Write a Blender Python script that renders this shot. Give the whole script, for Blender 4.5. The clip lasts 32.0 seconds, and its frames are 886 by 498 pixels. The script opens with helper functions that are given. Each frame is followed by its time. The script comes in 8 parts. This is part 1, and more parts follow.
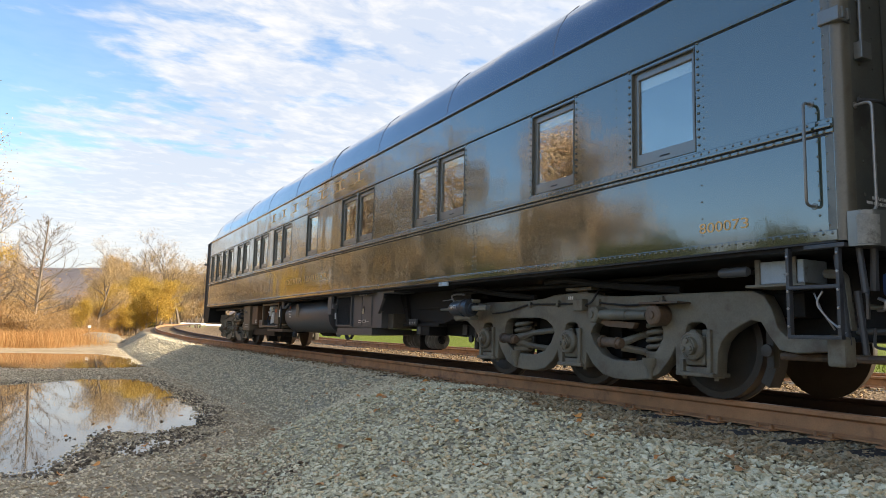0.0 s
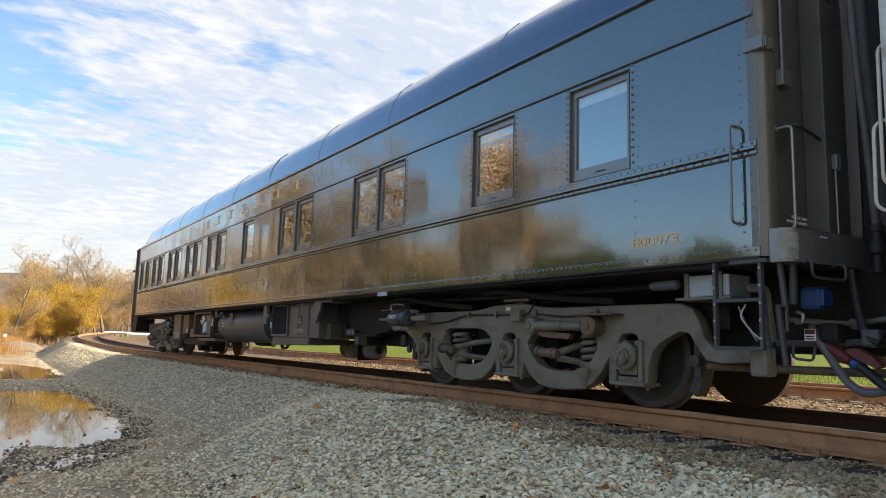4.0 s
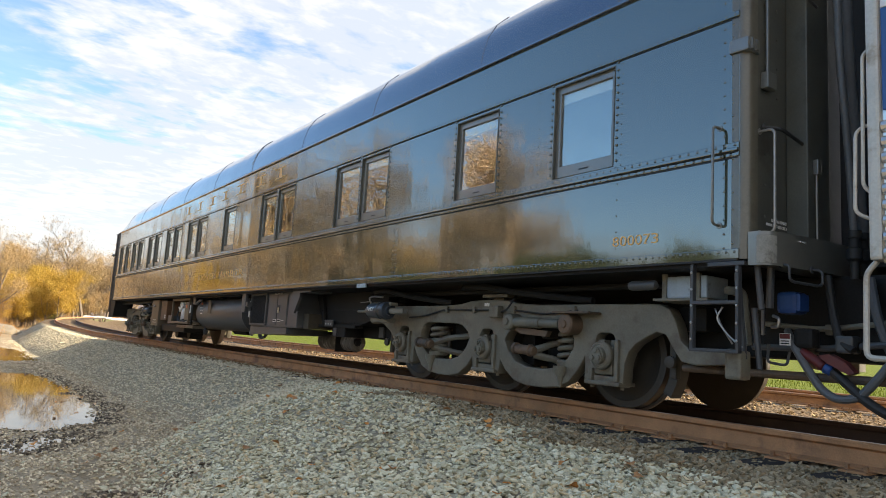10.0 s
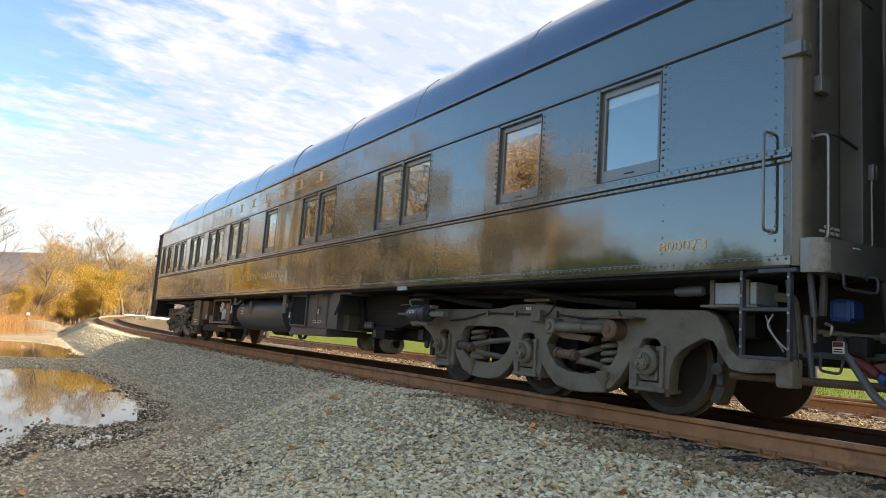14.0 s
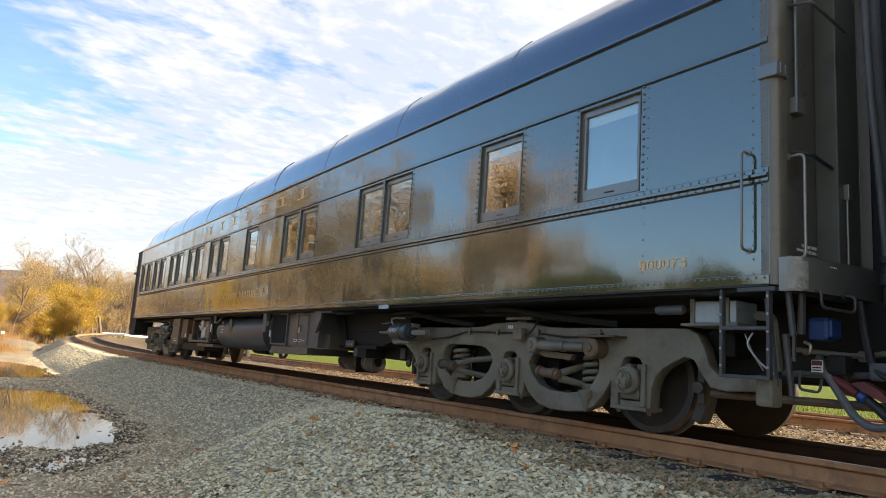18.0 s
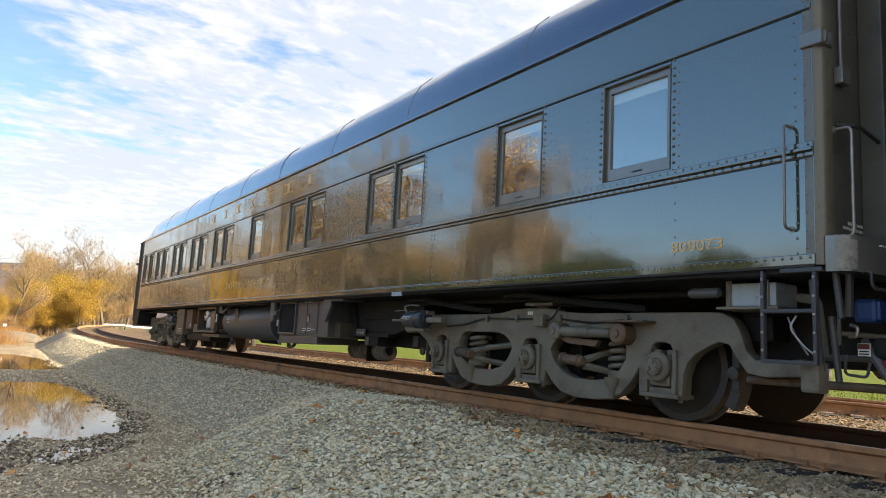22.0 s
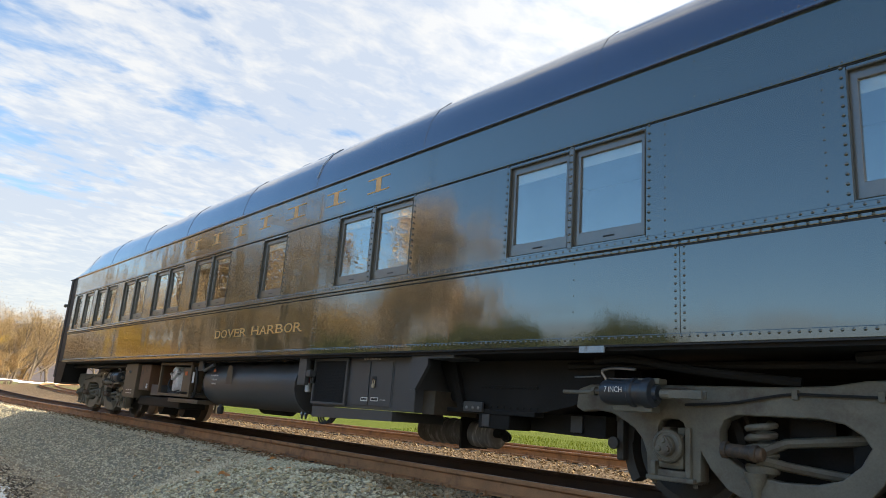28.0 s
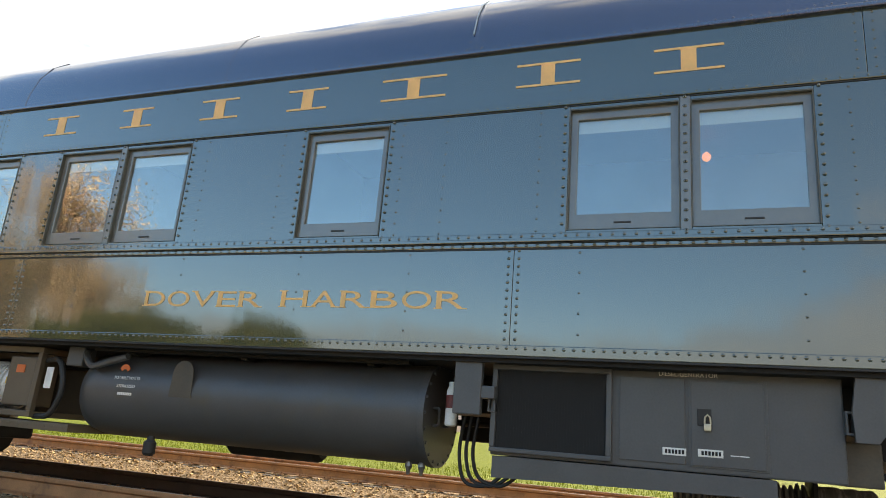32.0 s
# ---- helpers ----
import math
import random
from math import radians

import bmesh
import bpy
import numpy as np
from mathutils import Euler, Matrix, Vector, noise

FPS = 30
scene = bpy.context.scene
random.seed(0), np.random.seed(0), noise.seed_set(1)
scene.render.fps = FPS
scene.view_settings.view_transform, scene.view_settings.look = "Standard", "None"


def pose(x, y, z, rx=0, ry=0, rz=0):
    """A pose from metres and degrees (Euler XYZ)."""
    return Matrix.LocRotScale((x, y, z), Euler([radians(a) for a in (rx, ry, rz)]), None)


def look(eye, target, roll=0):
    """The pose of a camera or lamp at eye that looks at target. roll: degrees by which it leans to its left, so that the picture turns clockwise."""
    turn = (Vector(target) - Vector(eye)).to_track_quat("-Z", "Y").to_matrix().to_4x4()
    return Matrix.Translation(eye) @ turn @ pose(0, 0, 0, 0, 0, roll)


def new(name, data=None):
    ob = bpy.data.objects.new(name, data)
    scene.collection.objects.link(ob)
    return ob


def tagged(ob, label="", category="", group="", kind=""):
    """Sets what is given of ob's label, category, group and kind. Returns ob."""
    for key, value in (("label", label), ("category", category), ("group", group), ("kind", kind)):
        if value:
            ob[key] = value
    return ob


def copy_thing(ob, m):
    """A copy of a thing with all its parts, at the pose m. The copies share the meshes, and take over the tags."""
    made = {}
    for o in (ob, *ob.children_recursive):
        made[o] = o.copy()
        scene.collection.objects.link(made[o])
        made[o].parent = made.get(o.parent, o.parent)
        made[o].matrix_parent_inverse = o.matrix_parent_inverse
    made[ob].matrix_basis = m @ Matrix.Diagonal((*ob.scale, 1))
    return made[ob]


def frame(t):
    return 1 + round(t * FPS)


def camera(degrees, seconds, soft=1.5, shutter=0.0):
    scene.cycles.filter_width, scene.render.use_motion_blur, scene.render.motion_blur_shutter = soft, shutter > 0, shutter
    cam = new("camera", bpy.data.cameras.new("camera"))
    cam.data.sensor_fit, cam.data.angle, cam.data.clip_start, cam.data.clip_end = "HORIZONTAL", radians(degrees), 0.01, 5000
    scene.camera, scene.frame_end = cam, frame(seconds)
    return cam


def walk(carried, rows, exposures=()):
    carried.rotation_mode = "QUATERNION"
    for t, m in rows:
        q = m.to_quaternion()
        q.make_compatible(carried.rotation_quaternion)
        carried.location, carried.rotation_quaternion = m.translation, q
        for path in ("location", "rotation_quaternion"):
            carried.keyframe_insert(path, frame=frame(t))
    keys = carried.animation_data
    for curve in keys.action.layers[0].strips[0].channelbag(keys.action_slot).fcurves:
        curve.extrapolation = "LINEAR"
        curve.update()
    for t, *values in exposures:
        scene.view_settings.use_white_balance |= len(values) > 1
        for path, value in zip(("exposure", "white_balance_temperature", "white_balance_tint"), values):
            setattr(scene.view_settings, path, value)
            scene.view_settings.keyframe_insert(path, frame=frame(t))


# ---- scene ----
cam = camera(65.35, 32.0, 0.9)
LIFT = 1.5
CAM_ROWS = [
    (0.0, pose(0.030, -0.019, LIFT + -0.012, 90 + 6.91, -1.52, -28.75)),
    (0.5, pose(-0.032, -0.051, LIFT + -0.034, 90 + 7.43, -2.43, -29.39)),
    (1.0, pose(-0.041, -0.063, LIFT + -0.029, 90 + 7.10, -3.58, -31.45)),
    (1.5, pose(-0.027, -0.061, LIFT + -0.027, 90 + 6.64, -2.35, -31.68)),
    (2.0, pose(-0.020, -0.046, LIFT + -0.009, 90 + 7.03, -1.85, -33.17)),
    (2.5, pose(0.003, -0.043, LIFT + 0.007, 90 + 8.62, -2.00, -34.95)),
    (4.5, pose(-0.017, -0.016, LIFT + -0.024, 90 + 7.56, -1.12, -33.07)),
    (5.0, pose(-0.022, 0.012, LIFT + -0.039, 90 + 11.67, -0.29, -30.90)),
    (5.5, pose(0.057, 0.025, LIFT + -0.024, 90 + 10.92, 1.29, -30.60)),
    (6.0, pose(0.071, 0.019, LIFT + -0.022, 90 + 9.91, 0.71, -27.85)),
    (6.5, pose(0.082, 0.001, LIFT + -0.027, 90 + 7.92, -0.71, -28.41)),
    (7.0, pose(0.075, -0.022, LIFT + -0.030, 90 + 7.82, -3.16, -29.88)),
    (7.5, pose(0.091, -0.030, LIFT + -0.027, 90 + 7.80, -2.99, -31.58)),
    (8.0, pose(0.099, -0.030, LIFT + -0.022, 90 + 7.74, -2.82, -31.77)),
    (8.5, pose(0.090, -0.032, LIFT + -0.025, 90 + 7.68, -2.59, -31.77)),
    (9.0, pose(0.076, -0.020, LIFT + -0.026, 90 + 7.61, -3.08, -31.75)),
    (9.5, pose(0.064, -0.004, LIFT + -0.031, 90 + 7.70, -3.12, -35.13)),
    (10.0, pose(0.075, -0.009, LIFT + -0.024, 90 + 7.57, -3.47, -35.46)),
    (10.5, pose(0.062, -0.002, LIFT + -0.027, 90 + 7.61, -3.37, -34.67)),
    (11.0, pose(0.041, -0.008, LIFT + -0.026, 90 + 7.72, -3.05, -34.91)),
    (11.5, pose(0.019, -0.007, LIFT + -0.021, 90 + 7.66, -3.43, -35.09)),
    (12.0, pose(-0.013, -0.007, LIFT + -0.019, 90 + 7.13, -4.50, -35.36)),
    (12.5, pose(-0.007, 0.006, LIFT + -0.013, 90 + 6.89, -3.58, -35.82)),
    (13.0, pose(-0.007, 0.024, LIFT + 0.005, 90 + 6.64, -4.09, -33.76)),
    (13.5, pose(-0.033, 0.021, LIFT + -0.010, 90 + 7.14, -4.28, -32.73)),
    (15.5, pose(-0.021, -0.004, LIFT + -0.013, 90 + 7.97, -3.48, -33.36)),
    (16.0, pose(-0.017, 0.003, LIFT + -0.014, 90 + 7.75, -3.71, -33.78)),
    (16.5, pose(-0.009, 0.009, LIFT + -0.010, 90 + 7.64, -3.56, -34.05)),
    (17.0, pose(-0.008, 0.016, LIFT + -0.004, 90 + 7.62, -3.69, -34.03)),
    (17.5, pose(-0.004, 0.034, LIFT + 0.009, 90 + 8.03, -3.87, -34.22)),
    (18.0, pose(-0.011, 0.023, LIFT + 0.010, 90 + 9.00, -3.84, -34.20)),
    (18.5, pose(-0.006, 0.019, LIFT + 0.014, 90 + 9.33, -3.73, -33.29)),
    (19.0, pose(-0.006, 0.017, LIFT + 0.008, 90 + 9.54, -3.74, -33.45)),
    (19.5, pose(-0.009, 0.010, LIFT + 0.012, 90 + 9.47, -3.78, -32.41)),
    (20.0, pose(-0.022, 0.014, LIFT + 0.010, 90 + 9.46, -3.93, -32.60)),
    (20.5, pose(-0.026, 0.009, LIFT + 0.006, 90 + 9.44, -4.09, -32.81)),
    (21.0, pose(-0.040, 0.003, LIFT + 0.004, 90 + 9.11, -3.62, -33.49)),
    (21.5, pose(-0.029, 0.007, LIFT + 0.004, 90 + 8.37, -3.32, -33.95)),
    (22.0, pose(-0.022, 0.020, LIFT + 0.004, 90 + 7.97, -3.18, -34.11)),
    (22.5, pose(-0.027, 0.013, LIFT + -0.002, 90 + 7.72, -3.55, -34.22)),
    (23.0, pose(-0.018, 0.014, LIFT + 0.001, 90 + 7.21, -3.16, -34.29)),
    (23.5, pose(-0.021, 0.003, LIFT + -0.005, 90 + 7.09, -3.18, -34.36)),
    (24.0, pose(-0.026, 0.009, LIFT + -0.004, 90 + 7.14, -3.19, -34.50)),
    (24.5, pose(-0.021, 0.008, LIFT + -0.000, 90 + 7.54, -2.95, -34.42)),
    (25.0, pose(-0.015, 0.006, LIFT + 0.006, 90 + 8.06, -2.87, -34.52)),
    (25.5, pose(-0.008, 0.025, LIFT + 0.015, 90 + 8.84, -2.87, -34.69)),
    (26.0, pose(-0.023, 0.022, LIFT + 0.021, 90 + 11.08, -3.82, -35.18)),
    (26.5, pose(-0.046, 0.029, LIFT + 0.027, 90 + 11.63, -4.04, -35.83)),
    (28.5, pose(-0.100, 0.020, LIFT + 0.038, 90 + 13.87, -4.80, -43.02)),
    (29.0, pose(-0.124, 0.014, LIFT + 0.032, 90 + 13.62, -5.54, -44.07)),
    (29.5, pose(-0.101, 0.009, LIFT + 0.008, 90 + 10.93, -4.25, -44.54)),
    (30.0, pose(-0.066, 0.007, LIFT + 0.015, 90 + 11.30, -3.39, -47.17)),
    (30.5, pose(-0.011, 0.005, LIFT + 0.035, 90 + 12.26, -3.10, -49.18)),
    (31.0, pose(0.024, 0.004, LIFT + 0.050, 90 + 13.42, -3.61, -52.91)),
    (31.5, pose(0.046, 0.003, LIFT + 0.067, 90 + 14.79, -5.09, -60.20)),
    (32.0, pose(0.070, 0.002, LIFT + 0.085, 90 + 15.64, -4.68, -70.08)),
]
TRAIN = [(0.0, 0.000), (20.0, 0.000), (20.5, 0.040), (21.0, 0.117), (21.5, 0.208), (22.0, 0.309), (22.5, 0.444), (23.0, 0.618), (23.5, 0.826), (24.0, 1.086), (24.5, 1.364), (25.0, 1.699), (25.5, 2.079), (26.0, 2.488), (26.5, 2.946), (28.5, 5.246), (29.0, 5.972), (29.5, 6.633), (30.0, 7.373), (30.5, 8.210), (31.0, 9.078), (31.5, 10.094), (32.0, 11.164)]

# ---- world, sun, exposure ----
SUN_AZ, SUN_EL = radians(-30.0), radians(27.0)   # azimuth from +X towards +Y; height
SUN_DIR = Vector((math.cos(SUN_AZ) * math.cos(SUN_EL), math.sin(SUN_AZ) * math.cos(SUN_EL), math.sin(SUN_EL)))
EXPOSURES = [(0.0, 0.97, 6770, 10), (1.0, 0.83, 6720, 10), (2.0, 0.96, 6820, 10), (6.0, 0.97, 6850, 10), (7.0, 0.88, 6780, 10), (8.0, 0.93, 6830, 10), (9.0, 0.97, 6870, 10), (10.0, 1.10, 7000, 10), (10.5, 1.11, 7020, 10), (13.0, 1.08, 7000, 10), (22.0, 1.07, 6990, 10), (24.0, 1.02, 6920, 10), (26.5, 0.87, 6720, 8), (29.0, 0.87, 6720, 8), (30.0, 1.13, 7120, 8), (31.0, 1.17, 7050, 8), (32.0, 1.46, 7650, 8)]
walk(cam, CAM_ROWS, EXPOSURES)


def make_world():
    w = bpy.data.worlds.new("sky")
    scene.world = w
    w.use_nodes = True
    nt = w.node_tree
    n, l = nt.nodes, nt.links
    n.clear()
    out = n.new("ShaderNodeOutputWorld")
    sky = n.new("ShaderNodeTexSky")
    sky.sky_type = "NISHITA"
    sky.sun_disc = False
    sky.sun_elevation = SUN_EL
    sky.sun_rotation = math.pi / 2 - SUN_AZ
    sky.air_density, sky.dust_density, sky.ozone_density = 1.0, 0.4, 2.0
    bg_sky = n.new("ShaderNodeBackground")
    bg_sky.inputs["Strength"].default_value = 0.15
    sat = n.new("ShaderNodeHueSaturation")
    sat.inputs["Saturation"].default_value = 1.18
    l.new(sky.outputs[0], sat.inputs["Color"])
    l.new(sat.outputs[0], bg_sky.inputs["Color"])
    # cloud layer: the direction laid out on a high flat sheet
    tc = n.new("ShaderNodeTexCoord")
    sep = n.new("ShaderNodeSeparateXYZ")
    l.new(tc.outputs["Generated"], sep.inputs[0])

    def math_node(op, a, b=None, clamp=False):
        m = n.new("ShaderNodeMath")
        m.operation, m.use_clamp = op, clamp
        for i, v in enumerate((a, b)):
            if v is None:
                continue
            if isinstance(v, (int, float)):
                m.inputs[i].default_value = v
            else:
                l.new(v, m.inputs[i])
        return m.outputs[0]

    up = math_node("MAXIMUM", sep.outputs[2], 0.0)
    hgt = math_node("ADD", up, 0.10)
    px = math_node("DIVIDE", sep.outputs[0], hgt)
    py = math_node("DIVIDE", sep.outputs[1], hgt)
    comb = n.new("ShaderNodeCombineXYZ")
    l.new(px, comb.inputs[0])
    l.new(py, comb.inputs[1])

    def noise_tex(scale, detail, rough, offset, stretch=(1, 1, 1), rot=0.0, dist=0.0):
        mp = n.new("ShaderNodeMapping")
        mp.inputs["Location"].default_value = offset
        mp.inputs["Rotation"].default_value = (0, 0, rot)
        mp.inputs["Scale"].default_value = stretch
        l.new(comb.outputs[0], mp.inputs[0])
        t = n.new("ShaderNodeTexNoise")
        t.inputs["Scale"].default_value = scale
        t.inputs["Detail"].default_value = detail
        t.inputs["Roughness"].default_value = rough
        t.inputs["Distortion"].default_value = dist
        l.new(mp.outputs[0], t.inputs["Vector"])
        return t.outputs[0]

    big = noise_tex(0.55, 3.0, 0.5, (3.1, 1.7, 0), (1, 0.7, 1), 0.5)
    mid = noise_tex(2.2, 6.0, 0.6, (0.4, 2.6, 0), (1.0, 1.5, 1), 0.5, 0.3)
    puff = noise_tex(7.5, 5.0, 0.55, (1.4, 0.6, 0), (1.0, 1.6, 1), 0.5, 0.2)
    s = math_node("ADD", math_node("MULTIPLY", big, 0.9), math_node("MULTIPLY", mid, 0.95))
    s = math_node("ADD", s, math_node("MULTIPLY", puff, 0.55))
    # more cover towards the horizon
    s = math_node("ADD", s, math_node("MULTIPLY", math_node("POWER", math_node("SUBTRACT", 1.0, up), 7.0), 0.55))
    # a wide clear gap on the side away from the tracks
    gap = n.new("ShaderNodeVectorMath")
    gap.operation = "DOT_PRODUCT"
    l.new(tc.outputs["Generated"], gap.inputs[0])
    gap.inputs[1].default_value = Vector((-0.74, 0.57, 0.44)).normalized()
    clear = n.new("ShaderNodeMapRange")
    clear.interpolation_type = "SMOOTHSTEP"
    clear.inputs["From Min"].default_value, clear.inputs["From Max"].default_value = 0.55, 0.93
    l.new(gap.outputs["Value"], clear.inputs["Value"])
    low = n.new("ShaderNodeMapRange")        # the gap ends above a low bank of cloud
    low.interpolation_type = "SMOOTHSTEP"
    low.inputs["From Min"].default_value, low.inputs["From Max"].default_value = 0.09, 0.24
    l.new(up, low.inputs["Value"])
    open_sky = math_node("MULTIPLY", clear.outputs[0], low.outputs[0])
    s = math_node("SUBTRACT", s, math_node("MULTIPLY", open_sky, 0.52))
    s = math_node("ADD", s, math_node("MULTIPLY", math_node("SUBTRACT", sep.outputs[0], 0.12), 0.03))
    ramp = n.new("ShaderNodeMapRange")
    ramp.interpolation_type = "SMOOTHSTEP"
    ramp.inputs["From Min"].default_value = 1.01
    ramp.inputs["From Max"].default_value = 1.26
    ramp.inputs["To Min"].default_value = 0.20
    l.new(s, ramp.inputs["Value"])
    shade = n.new("ShaderNodeMapRange")
    shade.inputs["From Min"].default_value = 0.34
    shade.inputs["From Max"].default_value = 0.60
    shade.inputs["To Min"].default_value = 0.0
    shade.inputs["To Max"].default_value = 1.0
    shade.clamp = True
    mottle = math_node("MULTIPLY", math_node("SUBTRACT", noise_tex(9.5, 4.0, 0.6, (2.2, 5.1, 0), (1.0, 1.5, 1), 0.5, 0.25), 0.5), 0.85)
    l.new(math_node("ADD", noise_tex(1.3, 4.0, 0.55, (7.7, 3.3, 0), (1, 0.8, 1), 0.4), mottle), shade.inputs["Value"])
    mixc = n.new("ShaderNodeMix")
    mixc.data_type = "RGBA"
    mixc.inputs["A"].default_value = (0.53, 0.535, 0.55, 1)
    mixc.inputs["B"].default_value = (0.38, 0.425, 0.51, 1)
    l.new(shade.outputs[0], mixc.inputs["Factor"])
    haze = n.new("ShaderNodeMix")
    haze.data_type = "RGBA"
    haze.inputs["B"].default_value = (0.50, 0.50, 0.465, 1)
    l.new(mixc.outputs["Result"], haze.inputs["A"])
    l.new(math_node("POWER", math_node("SUBTRACT", 1.0, up), 9.0), haze.inputs["Factor"])
    bg_cloud = n.new("ShaderNodeBackground")
    # clouds shine brighter towards the sun
    dot = n.new("ShaderNodeVectorMath")
    dot.operation = "DOT_PRODUCT"
    l.new(tc.outputs["Generated"], dot.inputs[0])
    dot.inputs[1].default_value = SUN_DIR
    lobe = math_node("POWER", math_node("MAXIMUM", dot.outputs["Value"], 0.0), 4.0)
    l.new(math_node("ADD", math_node("MULTIPLY", lobe, 2.2), 1.0), bg_cloud.inputs["Strength"])
    l.new(haze.outputs["Result"], bg_cloud.inputs["Color"])
    mix = n.new("ShaderNodeMixShader")
    thin = math_node("SUBTRACT", 0.93, math_node("MULTIPLY", open_sky, 0.80))
    l.new(math_node("MULTIPLY", ramp.outputs[0], thin), mix.inputs[0])
    l.new(bg_sky.outputs[0], mix.inputs[1])
    l.new(bg_cloud.outputs[0], mix.inputs[2])
    l.new(mix.outputs[0], out.inputs[0])


make_world()
sun = new("sun", bpy.data.lights.new("sun", "SUN"))
sun.data.energy, sun.data.angle, sun.data.color = 5.2, radians(0.6), (1.0, 0.86, 0.66)
sun.matrix_world = look(SUN_DIR * 50, (0, 0, 0))


# ---- materials ----
def material(name, color, rough=0.6, metal=0.0, vary=0.25, scale=3.0, fine=40.0, bump=0.1, bump_scale=60.0, dirt=None, dirt_amount=0.0, dirt_scale=1.2, spec=0.5,
             wave=0.0, wave_scale=1.0, ripple=0.0, rand=0.0, coat=0.0, coat_rough=0.025, island=0.0, stretch=(1, 1, 1)):
    """A node material: base colour varied at two scales, stains of a second colour, grain and fine relief."""
    m = bpy.data.materials.new(name)
    m.use_nodes = True
    nt = m.node_tree
    n, l = nt.nodes, nt.links
    b = n["Principled BSDF"]
    b.inputs["Metallic"].default_value = metal
    b.inputs["Specular IOR Level"].default_value = spec
    b.inputs["Coat Weight"].default_value = coat
    b.inputs["Coat Roughness"].default_value = coat_rough
    b.inputs["Coat IOR"].default_value = 1.72
    tc = n.new("ShaderNodeTexCoord")
    mp = n.new("ShaderNodeMapping")
    mp.inputs["Scale"].default_value = stretch
    l.new(tc.outputs["Object"], mp.inputs[0])

    def tex(sc, detail=4.0, rg=0.55):
        t = n.new("ShaderNodeTexNoise")
        t.inputs["Scale"].default_value, t.inputs["Detail"].default_value, t.inputs["Roughness"].default_value = sc, detail, rg
        l.new(mp.outputs[0], t.inputs["Vector"])
        return t.outputs[0]

    def mathn(op, a, c):
        q = n.new("ShaderNodeMath")
        q.operation = op
        for i, v in enumerate((a, c)):
            if isinstance(v, (int, float)):
                q.inputs[i].default_value = v
            else:
                l.new(v, q.inputs[i])
        return q.outputs[0]

    coarse, grain = tex(scale), tex(fine, 3.0)
    v = mathn("ADD", mathn("MULTIPLY", coarse, 1.3), mathn("MULTIPLY", grain, 0.7))      # about 1 on the mean
    v = mathn("ADD", mathn("MULTIPLY", mathn("SUBTRACT", v, 1.0), vary * 2.4), 1.0)
    if rand or island:
        if island:
            src = n.new("ShaderNodeNewGeometry").outputs["Random Per Island"]
        else:
            src = n.new("ShaderNodeObjectInfo").outputs["Random"]
        v = mathn("MULTIPLY", v, mathn("ADD", mathn("MULTIPLY", src, 2 * max(rand, island)), 1.0 - max(rand, island)))
    hue = n.new("ShaderNodeVectorMath")
    hue.operation = "SCALE"
    hue.inputs[0].default_value = color[:3]
    l.new(v, hue.inputs["Scale"])
    col = hue.outputs[0]
    if dirt:
        r = n.new("ShaderNodeMapRange")
        r.interpolation_type = "SMOOTHSTEP"
        r.inputs["From Min"].default_value, r.inputs["From Max"].default_value = 0.62 - dirt_amount * 0.35, 0.80 - dirt_amount * 0.3
        l.new(tex(dirt_scale, 6.0, 0.65), r.inputs["Value"])
        mx = n.new("ShaderNodeMix")
        mx.data_type = "RGBA"
        l.new(r.outputs[0], mx.inputs["Factor"])
        l.new(col, mx.inputs["A"])
        mx.inputs["B"].default_value = (*dirt, 1)
        col = mx.outputs["Result"]
    l.new(col, b.inputs["Base Color"])
    l.new(mathn("MINIMUM", mathn("MAXIMUM", mathn("ADD", mathn("MULTIPLY", mathn("SUBTRACT", coarse, 0.5), 0.3 * rough), rough), 0.02), 1.0), b.inputs["Roughness"])
    normal = None
    if bump:
        bp = n.new("ShaderNodeBump")
        bp.inputs["Strength"].default_value, bp.inputs["Distance"].default_value = bump, 0.01
        l.new(tex(bump_scale, 3.0), bp.inputs["Height"])
        normal = bp
    if wave:
        bw = n.new("ShaderNodeBump")
        bw.inputs["Strength"].default_value, bw.inputs["Distance"].default_value = 1.0, wave
        wm = n.new("ShaderNodeMapping")
        wm.inputs["Scale"].default_value = (1.0, 2.2, 0.40)
        l.new(tc.outputs["Object"], wm.inputs[0])
        wt = n.new("ShaderNodeTexNoise")
        wt.inputs["Scale"].default_value, wt.inputs["Detail"].default_value = wave_scale, 0.5
        l.new(wm.outputs[0], wt.inputs["Vector"])
        hgt = wt.outputs[0]
        if ripple:
            wr = n.new("ShaderNodeTexNoise")
            wr.inputs["Scale"].default_value, wr.inputs["Detail"].default_value = wave_scale * 4.0, 1.0
            l.new(wm.outputs[0], wr.inputs["Vector"])
            hgt = mathn("ADD", hgt, mathn("MULTIPLY", wr.outputs[0], ripple))
        l.new(hgt, bw.inputs["Height"])
        if normal:
            l.new(normal.outputs[0], bw.inputs["Normal"])
        normal = bw
    if normal:
        l.new(normal.outputs[0], b.inputs["Normal"])
        if coat:
            l.new(normal.outputs[0], b.inputs["Coat Normal"])
    return m


